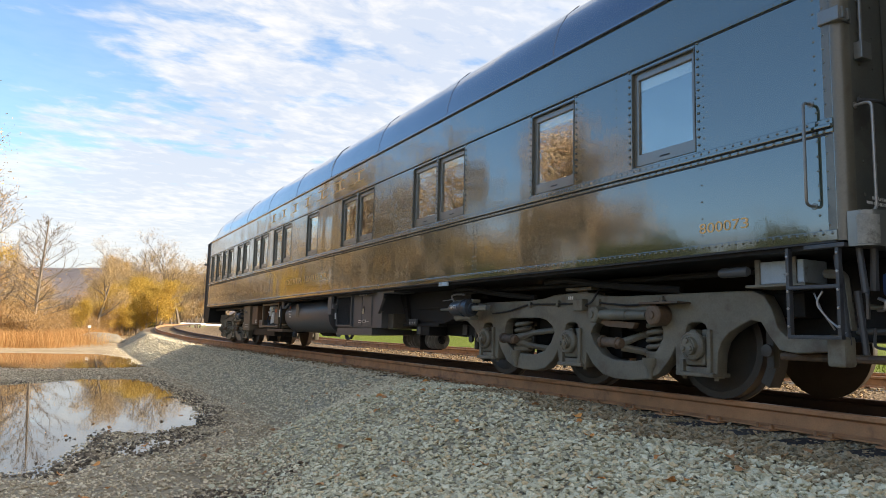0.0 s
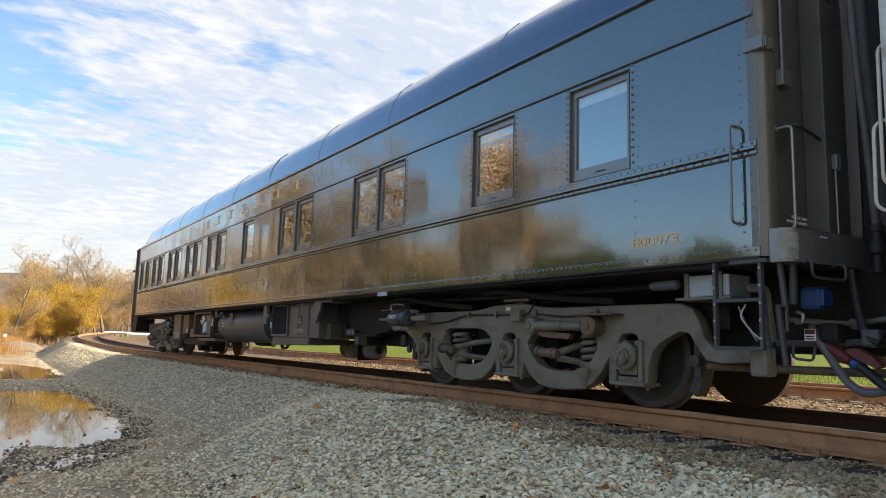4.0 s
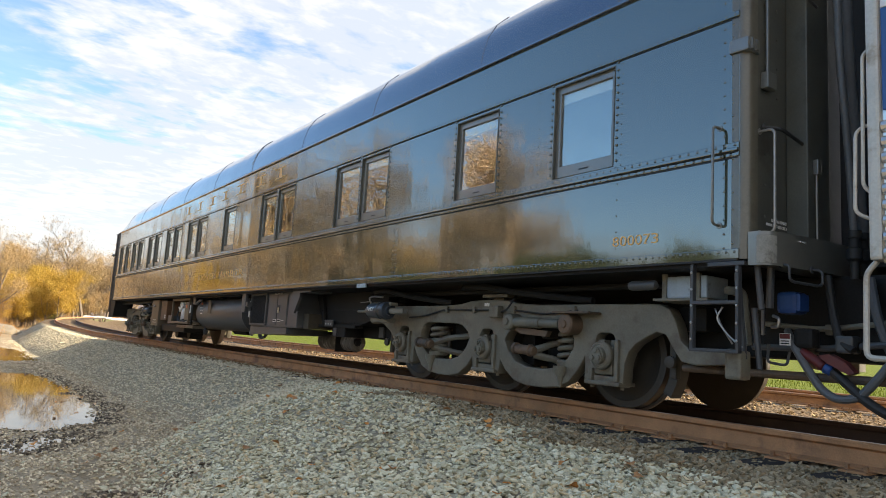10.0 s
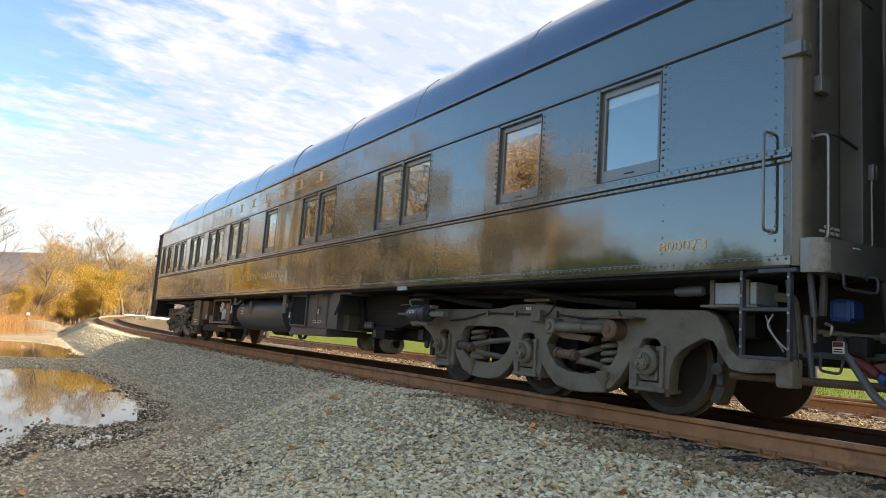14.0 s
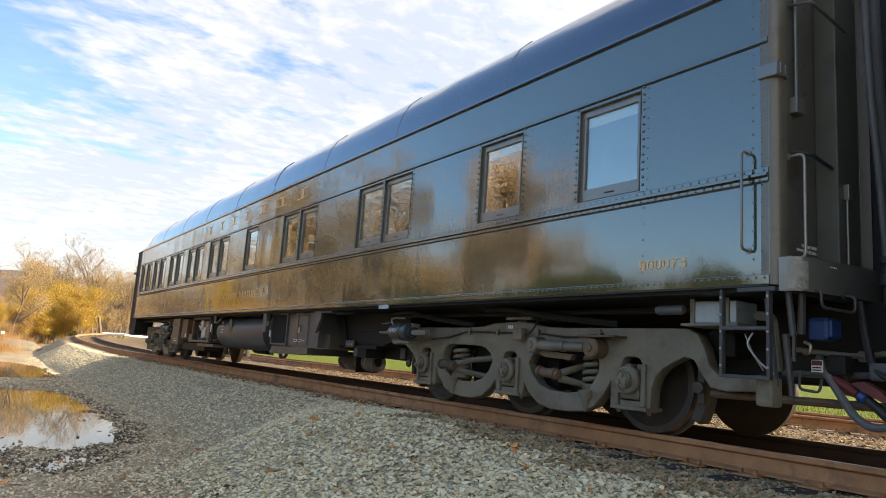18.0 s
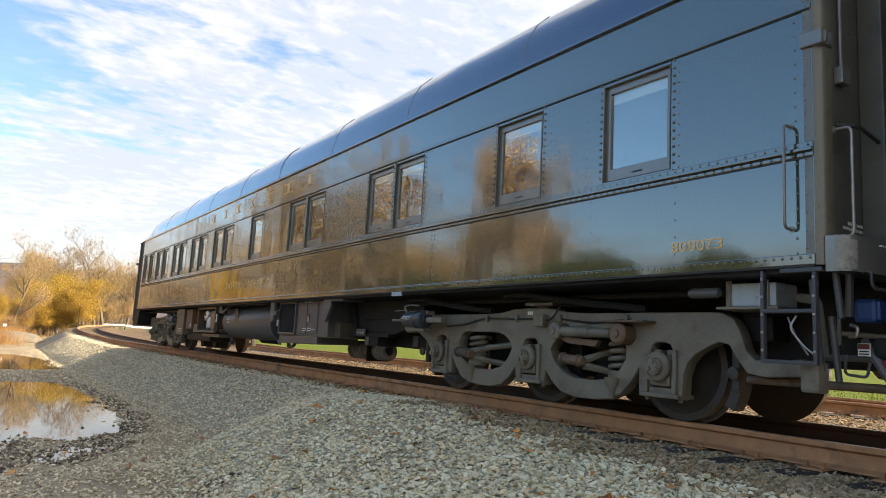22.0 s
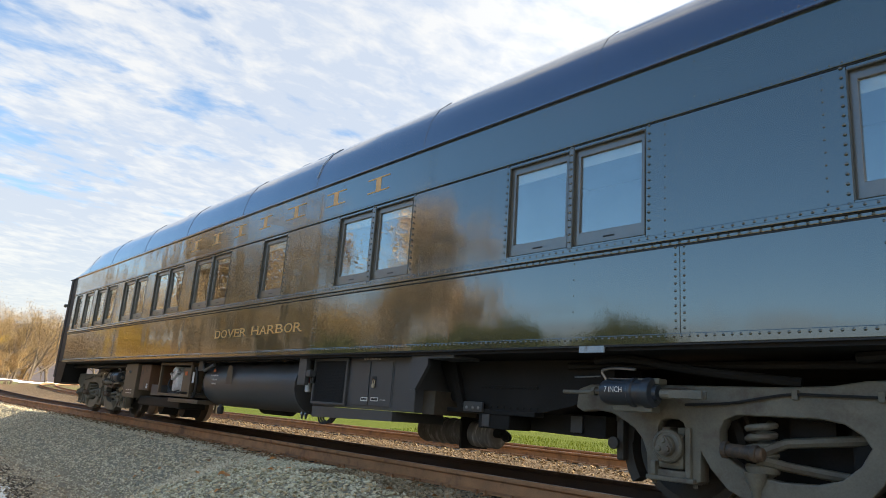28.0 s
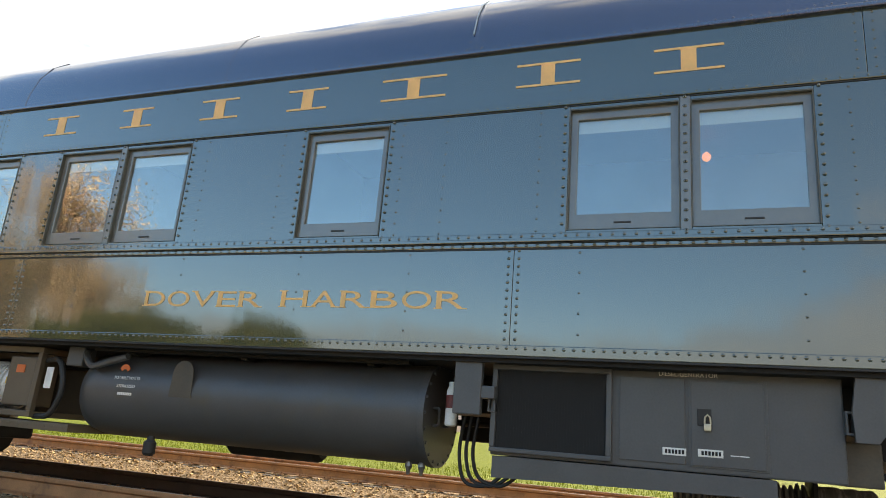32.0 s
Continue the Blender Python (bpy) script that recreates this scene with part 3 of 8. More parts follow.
def ground_material():
    m = bpy.data.materials.new("earth_ballast_and_grass")
    m.use_nodes = True
    nt = m.node_tree
    n, l = nt.nodes, nt.links
    b = n["Principled BSDF"]
    tc = n.new("ShaderNodeTexCoord")

    def tex(kind, sc, **kw):
        t = n.new(kind)
        t.inputs["Scale"].default_value = sc
        for k, v in kw.items():
            t.inputs[k].default_value = v
        l.new(tc.outputs["Object"], t.inputs["Vector"])
        return t

    def ramp(src, stops):
        r = n.new("ShaderNodeValToRGB")
        while len(r.color_ramp.elements) < len(stops):
            r.color_ramp.elements.new(0.5)
        for e, (p, c) in zip(r.color_ramp.elements, stops):
            e.position, e.color = p, (*c, 1)
        l.new(src, r.inputs[0])
        return r.outputs[0]

    def mix(fac, a, c):
        q = n.new("ShaderNodeMix")
        q.data_type = "RGBA"
        l.new(fac, q.inputs["Factor"])
        l.new(a, q.inputs["A"])
        l.new(c, q.inputs["B"])
        return q.outputs["Result"]

    vor = tex("ShaderNodeTexVoronoi", 24.0)
    cells = n.new("ShaderNodeSeparateColor")
    l.new(vor.outputs["Color"], cells.inputs[0])
    stone = ramp(cells.outputs[0], [(0.0, (0.23, 0.20, 0.142)), (0.5, (0.35, 0.31, 0.22)), (1.0, (0.48, 0.43, 0.31))])
    big = tex("ShaderNodeTexNoise", 0.9, Detail=6.0, Roughness=0.6)
    fine = tex("ShaderNodeTexNoise", 28.0, Detail=5.0, Roughness=0.7)
    dirt = ramp(big.outputs[0], [(0.30, (0.24, 0.18, 0.11)), (0.48, (0.38, 0.295, 0.19)), (0.70, (0.50, 0.405, 0.265))])
    dirt2 = mix(ramp(fine.outputs[0], [(0.40, (0, 0, 0)), (0.65, (0.75, 0.75, 0.75))]), dirt, ramp(cells.outputs[1], [(0, (0.16, 0.125, 0.085)), (1, (0.46, 0.39, 0.28))]))
    gr = tex("ShaderNodeTexNoise", 3.0, Detail=6.0, Roughness=0.7)
    green = ramp(gr.outputs[0], [(0.3, (0.085, 0.108, 0.012)), (0.55, (0.13, 0.158, 0.018)), (0.8, (0.175, 0.19, 0.028))])
    tan = ramp(gr.outputs[0], [(0.3, (0.13, 0.085, 0.035)), (0.55, (0.24, 0.16, 0.07)), (0.8, (0.32, 0.24, 0.12))])
    at = n.new("ShaderNodeAttribute")
    at.attribute_name = "zone"
    zs = n.new("ShaderNodeSeparateColor")
    l.new(at.outputs["Color"], zs.inputs[0])
    sx = n.new("ShaderNodeSeparateXYZ")
    l.new(tc.outputs["Object"], sx.inputs[0])
    east = n.new("ShaderNodeMapRange")
    east.inputs["From Min"].default_value, east.inputs["From Max"].default_value = 12.5, 15.0
    l.new(sx.outputs[0], east.inputs["Value"])
    # ballast browned by old brake dust between the two tracks
    brown = ramp(cells.outputs[2], [(0.0, (0.10, 0.065, 0.036)), (0.5, (0.19, 0.13, 0.075)), (1.0, (0.31, 0.23, 0.145))])
    mid = n.new("ShaderNodeMapRange")
    mid.inputs["From Min"].default_value, mid.inputs["From Max"].default_value = 4.9, 5.5
    l.new(sx.outputs[0], mid.inputs["Value"])
    stone2 = mix(mid.outputs[0], stone, brown)
    c = mix(zs.outputs[0], dirt2, stone2)
    c = mix(zs.outputs[1], c, mix(east.outputs[0], tan, green))
    l.new(c, b.inputs["Base Color"])
    # the low places stay damp
    wet = n.new("ShaderNodeMapRange")
    wet.inputs["From Min"].default_value, wet.inputs["From Max"].default_value = 0.0, 0.06
    wet.inputs["To Min"].default_value, wet.inputs["To Max"].default_value = 0.35, 0.92
    l.new(sx.outputs[2], wet.inputs["Value"])
    l.new(wet.outputs[0], b.inputs["Roughness"])
    b.inputs["Specular IOR Level"].default_value = 0.12
    bp = n.new("ShaderNodeBump")
    bp.inputs["Strength"].default_value, bp.inputs["Distance"].default_value = 0.8, 0.03
    l.new(vor.outputs["Distance"], bp.inputs["Height"])
    bp2 = n.new("ShaderNodeBump")
    bp2.inputs["Strength"].default_value, bp2.inputs["Distance"].default_value = 0.5, 0.02
    l.new(fine.outputs[0], bp2.inputs["Height"])
    l.new(bp.outputs[0], bp2.inputs["Normal"])
    l.new(bp2.outputs[0], b.inputs["Normal"])
    return m


make_ground()


def make_water():
    m = bpy.data.materials.new("puddle_water")
    m.use_nodes = True
    nt = m.node_tree
    b = nt.nodes["Principled BSDF"]
    b.inputs["Base Color"].default_value = (0.11, 0.09, 0.065, 1)
    b.inputs["Roughness"].default_value = 0.015
    b.inputs["IOR"].default_value = 1.40
    tc = nt.nodes.new("ShaderNodeTexCoord")
    nz = nt.nodes.new("ShaderNodeTexNoise")
    nz.inputs["Scale"].default_value = 5.0
    nt.links.new(tc.outputs["Object"], nz.inputs["Vector"])
    bp = nt.nodes.new("ShaderNodeBump")
    bp.inputs["Distance"].default_value, bp.inputs["Strength"].default_value = 0.0006, 0.6
    nt.links.new(nz.outputs[0], bp.inputs["Height"])
    nt.links.new(bp.outputs[0], b.inputs["Normal"])
    bm = bmesh.new()
    prism(bm, [(5.0, -0.02), (42.0, -0.02), (42.0, 0.012), (5.0, 0.012)], -8.0, 3.2)
    ob = part("water", bm, m)
    return tagged(ob, "shallow rain puddle on the gravel yard", "puddle", kind="structure")


make_water()


# ---- tracks ----
RAILPROF = {"rail_foot": [(-0.076, 0.0), (0.076, 0.0), (0.076, 0.012), (0.022, 0.030), (-0.022, 0.030), (-0.076, 0.012)],
            "rail_web": [(-0.014, 0.028), (0.014, 0.028), (0.009, 0.050), (0.009, 0.125), (0.014, 0.130), (-0.014, 0.130), (-0.009, 0.125), (-0.009, 0.050)],
            "rail_head": [(-0.035, 0.143), (-0.012, 0.127), (0.012, 0.127), (0.035, 0.143), (0.036, 0.170), (0.026, 0.182), (-0.026, 0.182), (-0.036, 0.170)]}


def rail(cx, label, mat):
    ys = axis([(-60, 30, 15), (30, 140, 2.5)])
    root = thing("rail", label, "rail", group="rails of both tracks")
    for name, prof in RAILPROF.items():
        bm = bmesh.new()
        rings = [[bm.verts.new((cx + bend(y) + px, y, RAIL + rise(y) - 0.182 + pz)) for px, pz in prof] for y in ys]
        n = len(prof)
        for a, b in zip(rings, rings[1:]):
            for k in range(n):
                f = bm.faces.new((a[k], a[(k + 1) % n], b[(k + 1) % n], b[k]))
                f.material_index = 1 if name == "rail_head" and k == 5 else 0
        bm.faces.new(rings[0])
        bm.faces.new(rings[-1])
        part(name, bm, (mat, RAILTOP if mat is RUST else SHADERUST), root)
    return root


for c, s in ((CX, "rusty brown steel rail of the near track"), (CX2, "rusty brown steel rail of the far track")):
    for side in (-0.755, 0.755):
        # the near track's inner rail has the shade under the car in its colour
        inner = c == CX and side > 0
        rail(c + side, "steel rail under the car, coloured dark for the shade there" if inner else s, SHADERUST if inner else RUST)


def ties():
    bm = bmesh.new()
    box(bm, (-1.32, -0.115, -0.17), (1.32, 0.115, 0.0), 0.012)
    first = tagged(part("railway_tie", bm, TIEM), "creosoted timber tie sunk in ballast", "railway tie", group="ties of the tracks")
    for s in (-0.755, 0.755):
        bm = bmesh.new()
        box(bm, (s - 0.18, -0.09, 0.001), (s + 0.18, 0.09, 0.016), 0.004)
        for a in (-0.115, 0.115):
            for b in (-0.06, 0.06):
                box(bm, (s + a - 0.012, b - 0.012, 0.012), (s + a + 0.012, b + 0.012, 0.05))
        part("tie_plate", bm, RUST, first, "rusty tie plate with spikes")
    y = -5.94
    k = 0
    while y < 34:
        for c in (CX, CX2):
            m = pose(c + bend(y) + random.uniform(-0.03, 0.03), y, RAIL + rise(y) - 0.199, 0, 0, random.uniform(-0.8, 0.8))
            if k == 0:
                first.matrix_world = m
            else:
                copy_thing(first, m)
            k += 1
        y += 0.51


ties()


# ---- the passenger car ----
SIDE = -1.52      # near side plane, from the car's centre line
Y0, Y1 = 2.66, 25.08
H_SILL, H_BELT, H_WIN0, H_WIN1, H_LB, H_EAVE = 1.19, 1.95, 2.025, 2.905, 2.96, 3.43

car = thing("passenger_car", "dark green riveted steel heavyweight passenger car with gold lettering", "railway car", pose(CX, 0, RAIL))

# windows on the near side: centres, then openings as (far edge, near edge)
CENTRES = [4.16, 5.69, 8.645, 7.88, 11.637, 10.85, 13.73, 16.37, 15.595, 18.40, 17.63, 20.41, 19.62, 22.53, 21.67, 23.57]
WINDOWS = [(c + 0.36, c - 0.36) for c in CENTRES] + [(24.80, 24.28)]


def side_plate(name, y0, y1, z0, z1, mat=PAINT, x=SIDE, t=0.012):
    bm = bmesh.new()
    box(bm, (x, y0 + 0.0015, z0), (x + t, y1 - 0.0015, z1), 0.003)
    return part(name, bm, mat, car)


def car_side():
    # plates below the belt rail
    seams = [Y0, 7.23, 12.34, 16.90, 20.85, Y1]
    for a, b in zip(seams, seams[1:]):
        side_plate("side_plate", a, b, H_SILL + 0.06, H_BELT - 0.03)
    lb = [Y0, 10.19, 17.64, Y1]
    for a, b in zip(lb, lb[1:]):
        side_plate("letterboard_plate", a, b, H_LB + 0.02, H_EAVE)
    # plates between the windows
    edges = sorted([(w[1], w[0]) for w in WINDOWS])
    y = Y0
    for a, b in edges + [(Y1, None)]:
        if a - y > 0.02:
            side_plate("window_post" if a - y < 0.2 else "pier_plate", y, a, H_BELT + 0.03, H_LB - 0.02, TRIMP if a - y < 0.2 else PAINT, SIDE - (0.006 if a - y < 0.2 else 0))
        if b:
            side_plate("sill_plate", a, b, H_BELT + 0.03, H_WIN0)
            side_plate("head_plate", a, b, H_WIN1, H_LB - 0.02)
            y = b
    # mouldings and sills
    for nm, z0, z1, out in (("belt_rail", H_BELT - 0.044, H_BELT + 0.058, 0.012), ("letterboard_moulding", H_LB - 0.022, H_LB + 0.022, 0.014), ("side_sill", H_SILL - 0.01, H_SILL + 0.062, 0.012)):
        bm = bmesh.new()
        box(bm, (SIDE - out, Y0, z0), (SIDE + 0.02, Y1, z1), 0.006)
        if nm == "belt_rail":
            box(bm, (SIDE - 0.036, Y0, H_BELT - 0.010), (SIDE, Y1, H_BELT + 0.014), 0.005)
        part(nm, bm, PAINT, car)
    # black strips for the joints, which also draw the mouldings' shadow lines
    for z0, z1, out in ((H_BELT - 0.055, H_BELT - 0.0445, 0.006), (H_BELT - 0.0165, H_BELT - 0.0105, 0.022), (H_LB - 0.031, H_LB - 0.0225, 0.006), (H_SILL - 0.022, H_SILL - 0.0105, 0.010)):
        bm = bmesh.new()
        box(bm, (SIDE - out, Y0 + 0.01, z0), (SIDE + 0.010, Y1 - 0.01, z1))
        part("dark_joint", bm, RUBBER, car, "dark joint strip that draws the shadow line under the moulding")
    bm = bmesh.new()
    box(bm, (SIDE - 0.03, Y0, H_EAVE - 0.005), (SIDE + 0.02, Y1 + 0.2, H_EAVE + 0.03), 0.008)
    part("eave_moulding", bm, ROOFM, car)
    # rivets
    s = [(SIDE - 0.012, y, H_SILL + 0.040) for y in steps(Y0 + 0.03, Y1 - 0.03, 0.062)]
    s += [(SIDE - 0.012, y, H_BELT + 0.037) for y in steps(Y0 + 0.03, Y1 - 0.03, 0.075)]
    s += [(SIDE - 0.012, y, H_BELT - 0.030) for y in steps(Y0 + 0.06, Y1 - 0.06, 0.075)]
    for q in seams[1:-1]:
        for dy in (-0.035, 0.0, 0.035):
            if dy:
                s += [(SIDE, q + dy, z) for z in steps(H_SILL + 0.10, H_BELT - 0.06, 0.055)]
    for q in (Y0 + 0.05, Y1 - 0.05):
        s += [(SIDE, q, z) for z in steps(H_SILL + 0.1, H_BELT - 0.06, 0.11)] + [(SIDE, q, z) for z in steps(H_BELT + 0.06, H_EAVE - 0.05, 0.10)]
    for w0, w1 in WINDOWS:
        for q in (w0 + 0.030, w1 - 0.030):
            s += [(SIDE - 0.006, q, z) for z in steps(H_WIN0 - 0.02, H_WIN1 + 0.02, 0.068)]
    rivets("rivets", s, 0.0125, PAINT, car)
    s = [(SIDE - 0.014, y, H_LB) for y in steps(Y0 + 0.03, Y1 - 0.03, 0.075)]
    for q in lb[1:-1]:
        for dy in (-0.05, 0.05):
            s += [(SIDE, q + dy, z) for z in steps(H_LB + 0.06, H_EAVE - 0.03, 0.06)]
    # thin lines of rivets over hidden posts
    for q in (3.72, 4.72, 5.2, 6.2, 7.35, 9.25, 9.6, 10.3, 12.2, 12.9, 13.25, 14.3, 15.05, 17.1, 19.2, 21.2, 23.3):
        s += [(SIDE, q, z) for z in steps(H_WIN0, H_LB - 0.06, 0.085)]
    for q in (3.75, 4.65, 5.9, 8.2, 9.4, 10.6, 11.9, 13.1, 14.0, 15.1, 16.2, 18.2, 19.6, 22.0, 23.6, 24.8):
        s += [(SIDE, q, z) for z in steps(H_SILL + 0.14, H_BELT - 0.08, 0.145)]
    for q in (4.0, 5.6, 7.1, 8.6, 12.0, 13.4, 15.5, 18.4, 20.0, 22.6):
        s += [(SIDE, q, z) for z in (H_LB + 0.10, H_EAVE - 0.08)]
    rivets("small_rivets", s, 0.0095, PAINT, car)


car_side()


SIDEPLATE = Matrix(((0, 0, 1, 0), (1, 0, 0, 0), (0, 1, 0, 0), (0, 0, 0, 1)))


def window_unit():
    first = None
    for w0, w1 in WINDOWS:
        h = H_WIN1 - H_WIN0
        W = w0 - w1
        st, tp, bt = 0.052, 0.068, 0.112
        ja = 0.009
        ring = [[(w1 + ja, H_WIN0 + 0.004), (w0 - ja, H_WIN0 + 0.004), (w0 - ja, H_WIN1 - ja), (w1 + ja, H_WIN1 - ja)], [(w1 + st, H_WIN0 + bt), (w1 + st, H_WIN1 - tp), (w0 - st, H_WIN1 - tp), (w0 - st, H_WIN0 + bt)]]
        me = plate_mesh("window", ring, 0.030, 0.005)
        win = mesh_part("window", me, TRIMP, car, pose(SIDE + 0.042, 0, 0) @ SIDEPLATE, "dark painted window sash", 20.0)
        bm = bmesh.new()
        box(bm, (SIDE + 0.046, w1 + 0.03, H_WIN0 + 0.085), (SIDE + 0.052, w0 - 0.03, H_WIN1 - 0.035))
        back = win.matrix_basis.inverted()
        sb = bmesh.new()
        for a, b in (((w1, H_WIN0), (w1 + ja, H_WIN1)), ((w0 - ja, H_WIN0), (w0, H_WIN1)), ((w1 + ja, H_WIN1 - ja), (w0 - ja, H_WIN1)), ((w1 + ja, H_WIN0), (w0 - ja, H_WIN0 + 0.004))):
            box(sb, (SIDE - 0.004, a[0], a[1]), (SIDE + 0.062, b[0], b[1]))
        part("jamb", sb, ENDM, win, "dark recessed window jamb", m=back)
        pane = part("pane", bm, GLASS, win, "reflecting window pane", m=back)
        pane.visible_shadow = False
        bm = bmesh.new()
        drop = 0.10
        box(bm, (SIDE + 0.068, w1 + 0.01, H_WIN1 - 0.05 - drop), (SIDE + 0.075, w0 - 0.01, H_WIN1 - 0.03))
        box(bm, (SIDE + 0.066, w1 + 0.01, H_WIN1 - 0.062 - drop), (SIDE + 0.079, w0 - 0.01, H_WIN1 - 0.048 - drop), 0.003)
        part("blind", bm, BLIND, win, "cream roller blind", m=back)
        bm = bmesh.new()
        c = (w0 + w1) / 2
        box(bm, (SIDE + 0.022, c - 0.055, H_WIN0 + 0.048), (SIDE + 0.030, c + 0.055, H_WIN0 + 0.060), 0.002)
        part("latch", bm, RUBBER, win, "black sash latch", m=back)
    # cabin behind the panes
    bm = bmesh.new()
    box(bm, (-1.36, Y0 + 0.1, 1.25), (1.36, Y1 - 0.1, 1.30))
    part("cabin_floor", bm, INNER, car)
    bm = bmesh.new()
    box(bm, (0.6, Y0 + 0.1, 1.3), (0.65, Y1 - 0.1, 3.40))
    part("corridor_wall", bm, INNER, car)
    for q in (5.0, 6.8, 9.7, 12.6, 14.7, 17.0, 19.07, 21.16, 23.02):
        bm = bmesh.new()
        box(bm, (-1.42, q, 1.3), (0.6, q + 0.05, 3.40))
        part("partition", bm, INNER, car)
    bm = bmesh.new()
    lathe(bm, (0.08, 11.10, 3.14), (0, 0, 1), [(0, 0.012), (0.012, 0.030), (0.035, 0.040), (0.06, 0.034), (0.085, 0.012)], 16)
    part("ceiling_lamp", bm, LAMPGLOW, car, "small glowing orange cabin lamp")
    bm = bmesh.new()
    box(bm, (-1.45, Y0 + 0.1, 3.40), (1.45, Y1 - 0.1, 3.43))
    part("cabin_ceiling", bm, BLIND, car)


window_unit()

ROOFPROF = [(0.0, 3.45), (0.025, 3.62), (0.085, 3.82), (0.19, 4.00), (0.35, 4.15), (0.58, 4.27), (0.88, 4.36), (1.20, 4.41), (1.52, 4.43)]


def roof_ring(y):
    """Roof section from one eave to the other; it falls away at the two ends."""
    k = smooth01((y - 23.6) / 2.4) * 0.86 + smooth01((3.4 - y) / 1.1) * 0.35
    pts = []
    for d, h in ROOFPROF:
        pts.append((SIDE + d, y, 3.45 + (h - 3.45) * (1 - k)))
    return pts + [(-p[0], y, p[2]) for p in pts[-2::-1]]


def car_roof():
    cuts = [2.50, 3.35, 5.70, 8.05, 10.40, 12.73, 15.03, 17.43, 19.80, 22.15, 24.10, 25.05, 25.95]
    for a, b in zip(cuts, cuts[1:]):
        bm = bmesh.new()
        ys = steps(a + 0.002, b - 0.002, 0.30)
        rings = [[bm.verts.new(p) for p in roof_ring(y)] for y in ys]
        low = [[bm.verts.new((p[0] * 0.985, p[1], p[2] - 0.02)) for p in roof_ring(y)] for y in (ys[0], ys[-1])]
        for r0, r1 in zip(rings, rings[1:]):
            for k in range(len(r0) - 1):
                bm.faces.new((r0[k], r0[k + 1], r1[k + 1], r1[k]))
        for r, lo in ((rings[0], low[0]), (rings[-1], low[1])):
            for k in range(len(r) - 1):
                bm.faces.new((r[k], r[k + 1], lo[k + 1], lo[k]))
        sheet = part("roof_sheet", bm, ROOFM, car)
    for q in cuts[1:-2]:
        bm = bmesh.new()
        pts = [Vector(p) + Vector((0, 0, 0.002)) for p in roof_ring(q)]
        tube(bm, pts, 0.0045, 6)
        part("roof_seam", bm, ROOFM, car)
    bm = bmesh.new()
    tube(bm, [Vector(p) + Vector((-0.008, 0.03, 0.004)) for p in roof_ring(12.73)[1:5]], 0.006, 6)
    part("paint_drip", bm, VALVEM, car, "pale drip on the roof seam")
    s = []
    for q in (10.4, 12.73):
        for dy in (-0.05, 0.05):
            for d, h in ((0.012, 3.50), (0.022, 3.56), (0.04, 3.63), (0.065, 3.70), (0.10, 3.77)):
                s.append((SIDE + d - 0.004, q + dy, h))
    s += [(SIDE + 0.004, y, 3.485) for y in steps(2.8, 25.0, 0.11)]
    rivets("roof_rivets", s, 0.009, ROOFM, car)
    for q, w in ((13.6, 0.5), (14.3, 0.3), (19.2, 0.4)):
        bm = bmesh.new()
        box(bm, (-0.80, q, 4.27), (-0.40, q + w, 4.44), 0.02)
        part("roof_vent", bm, ROOFM, car)


car_roof()


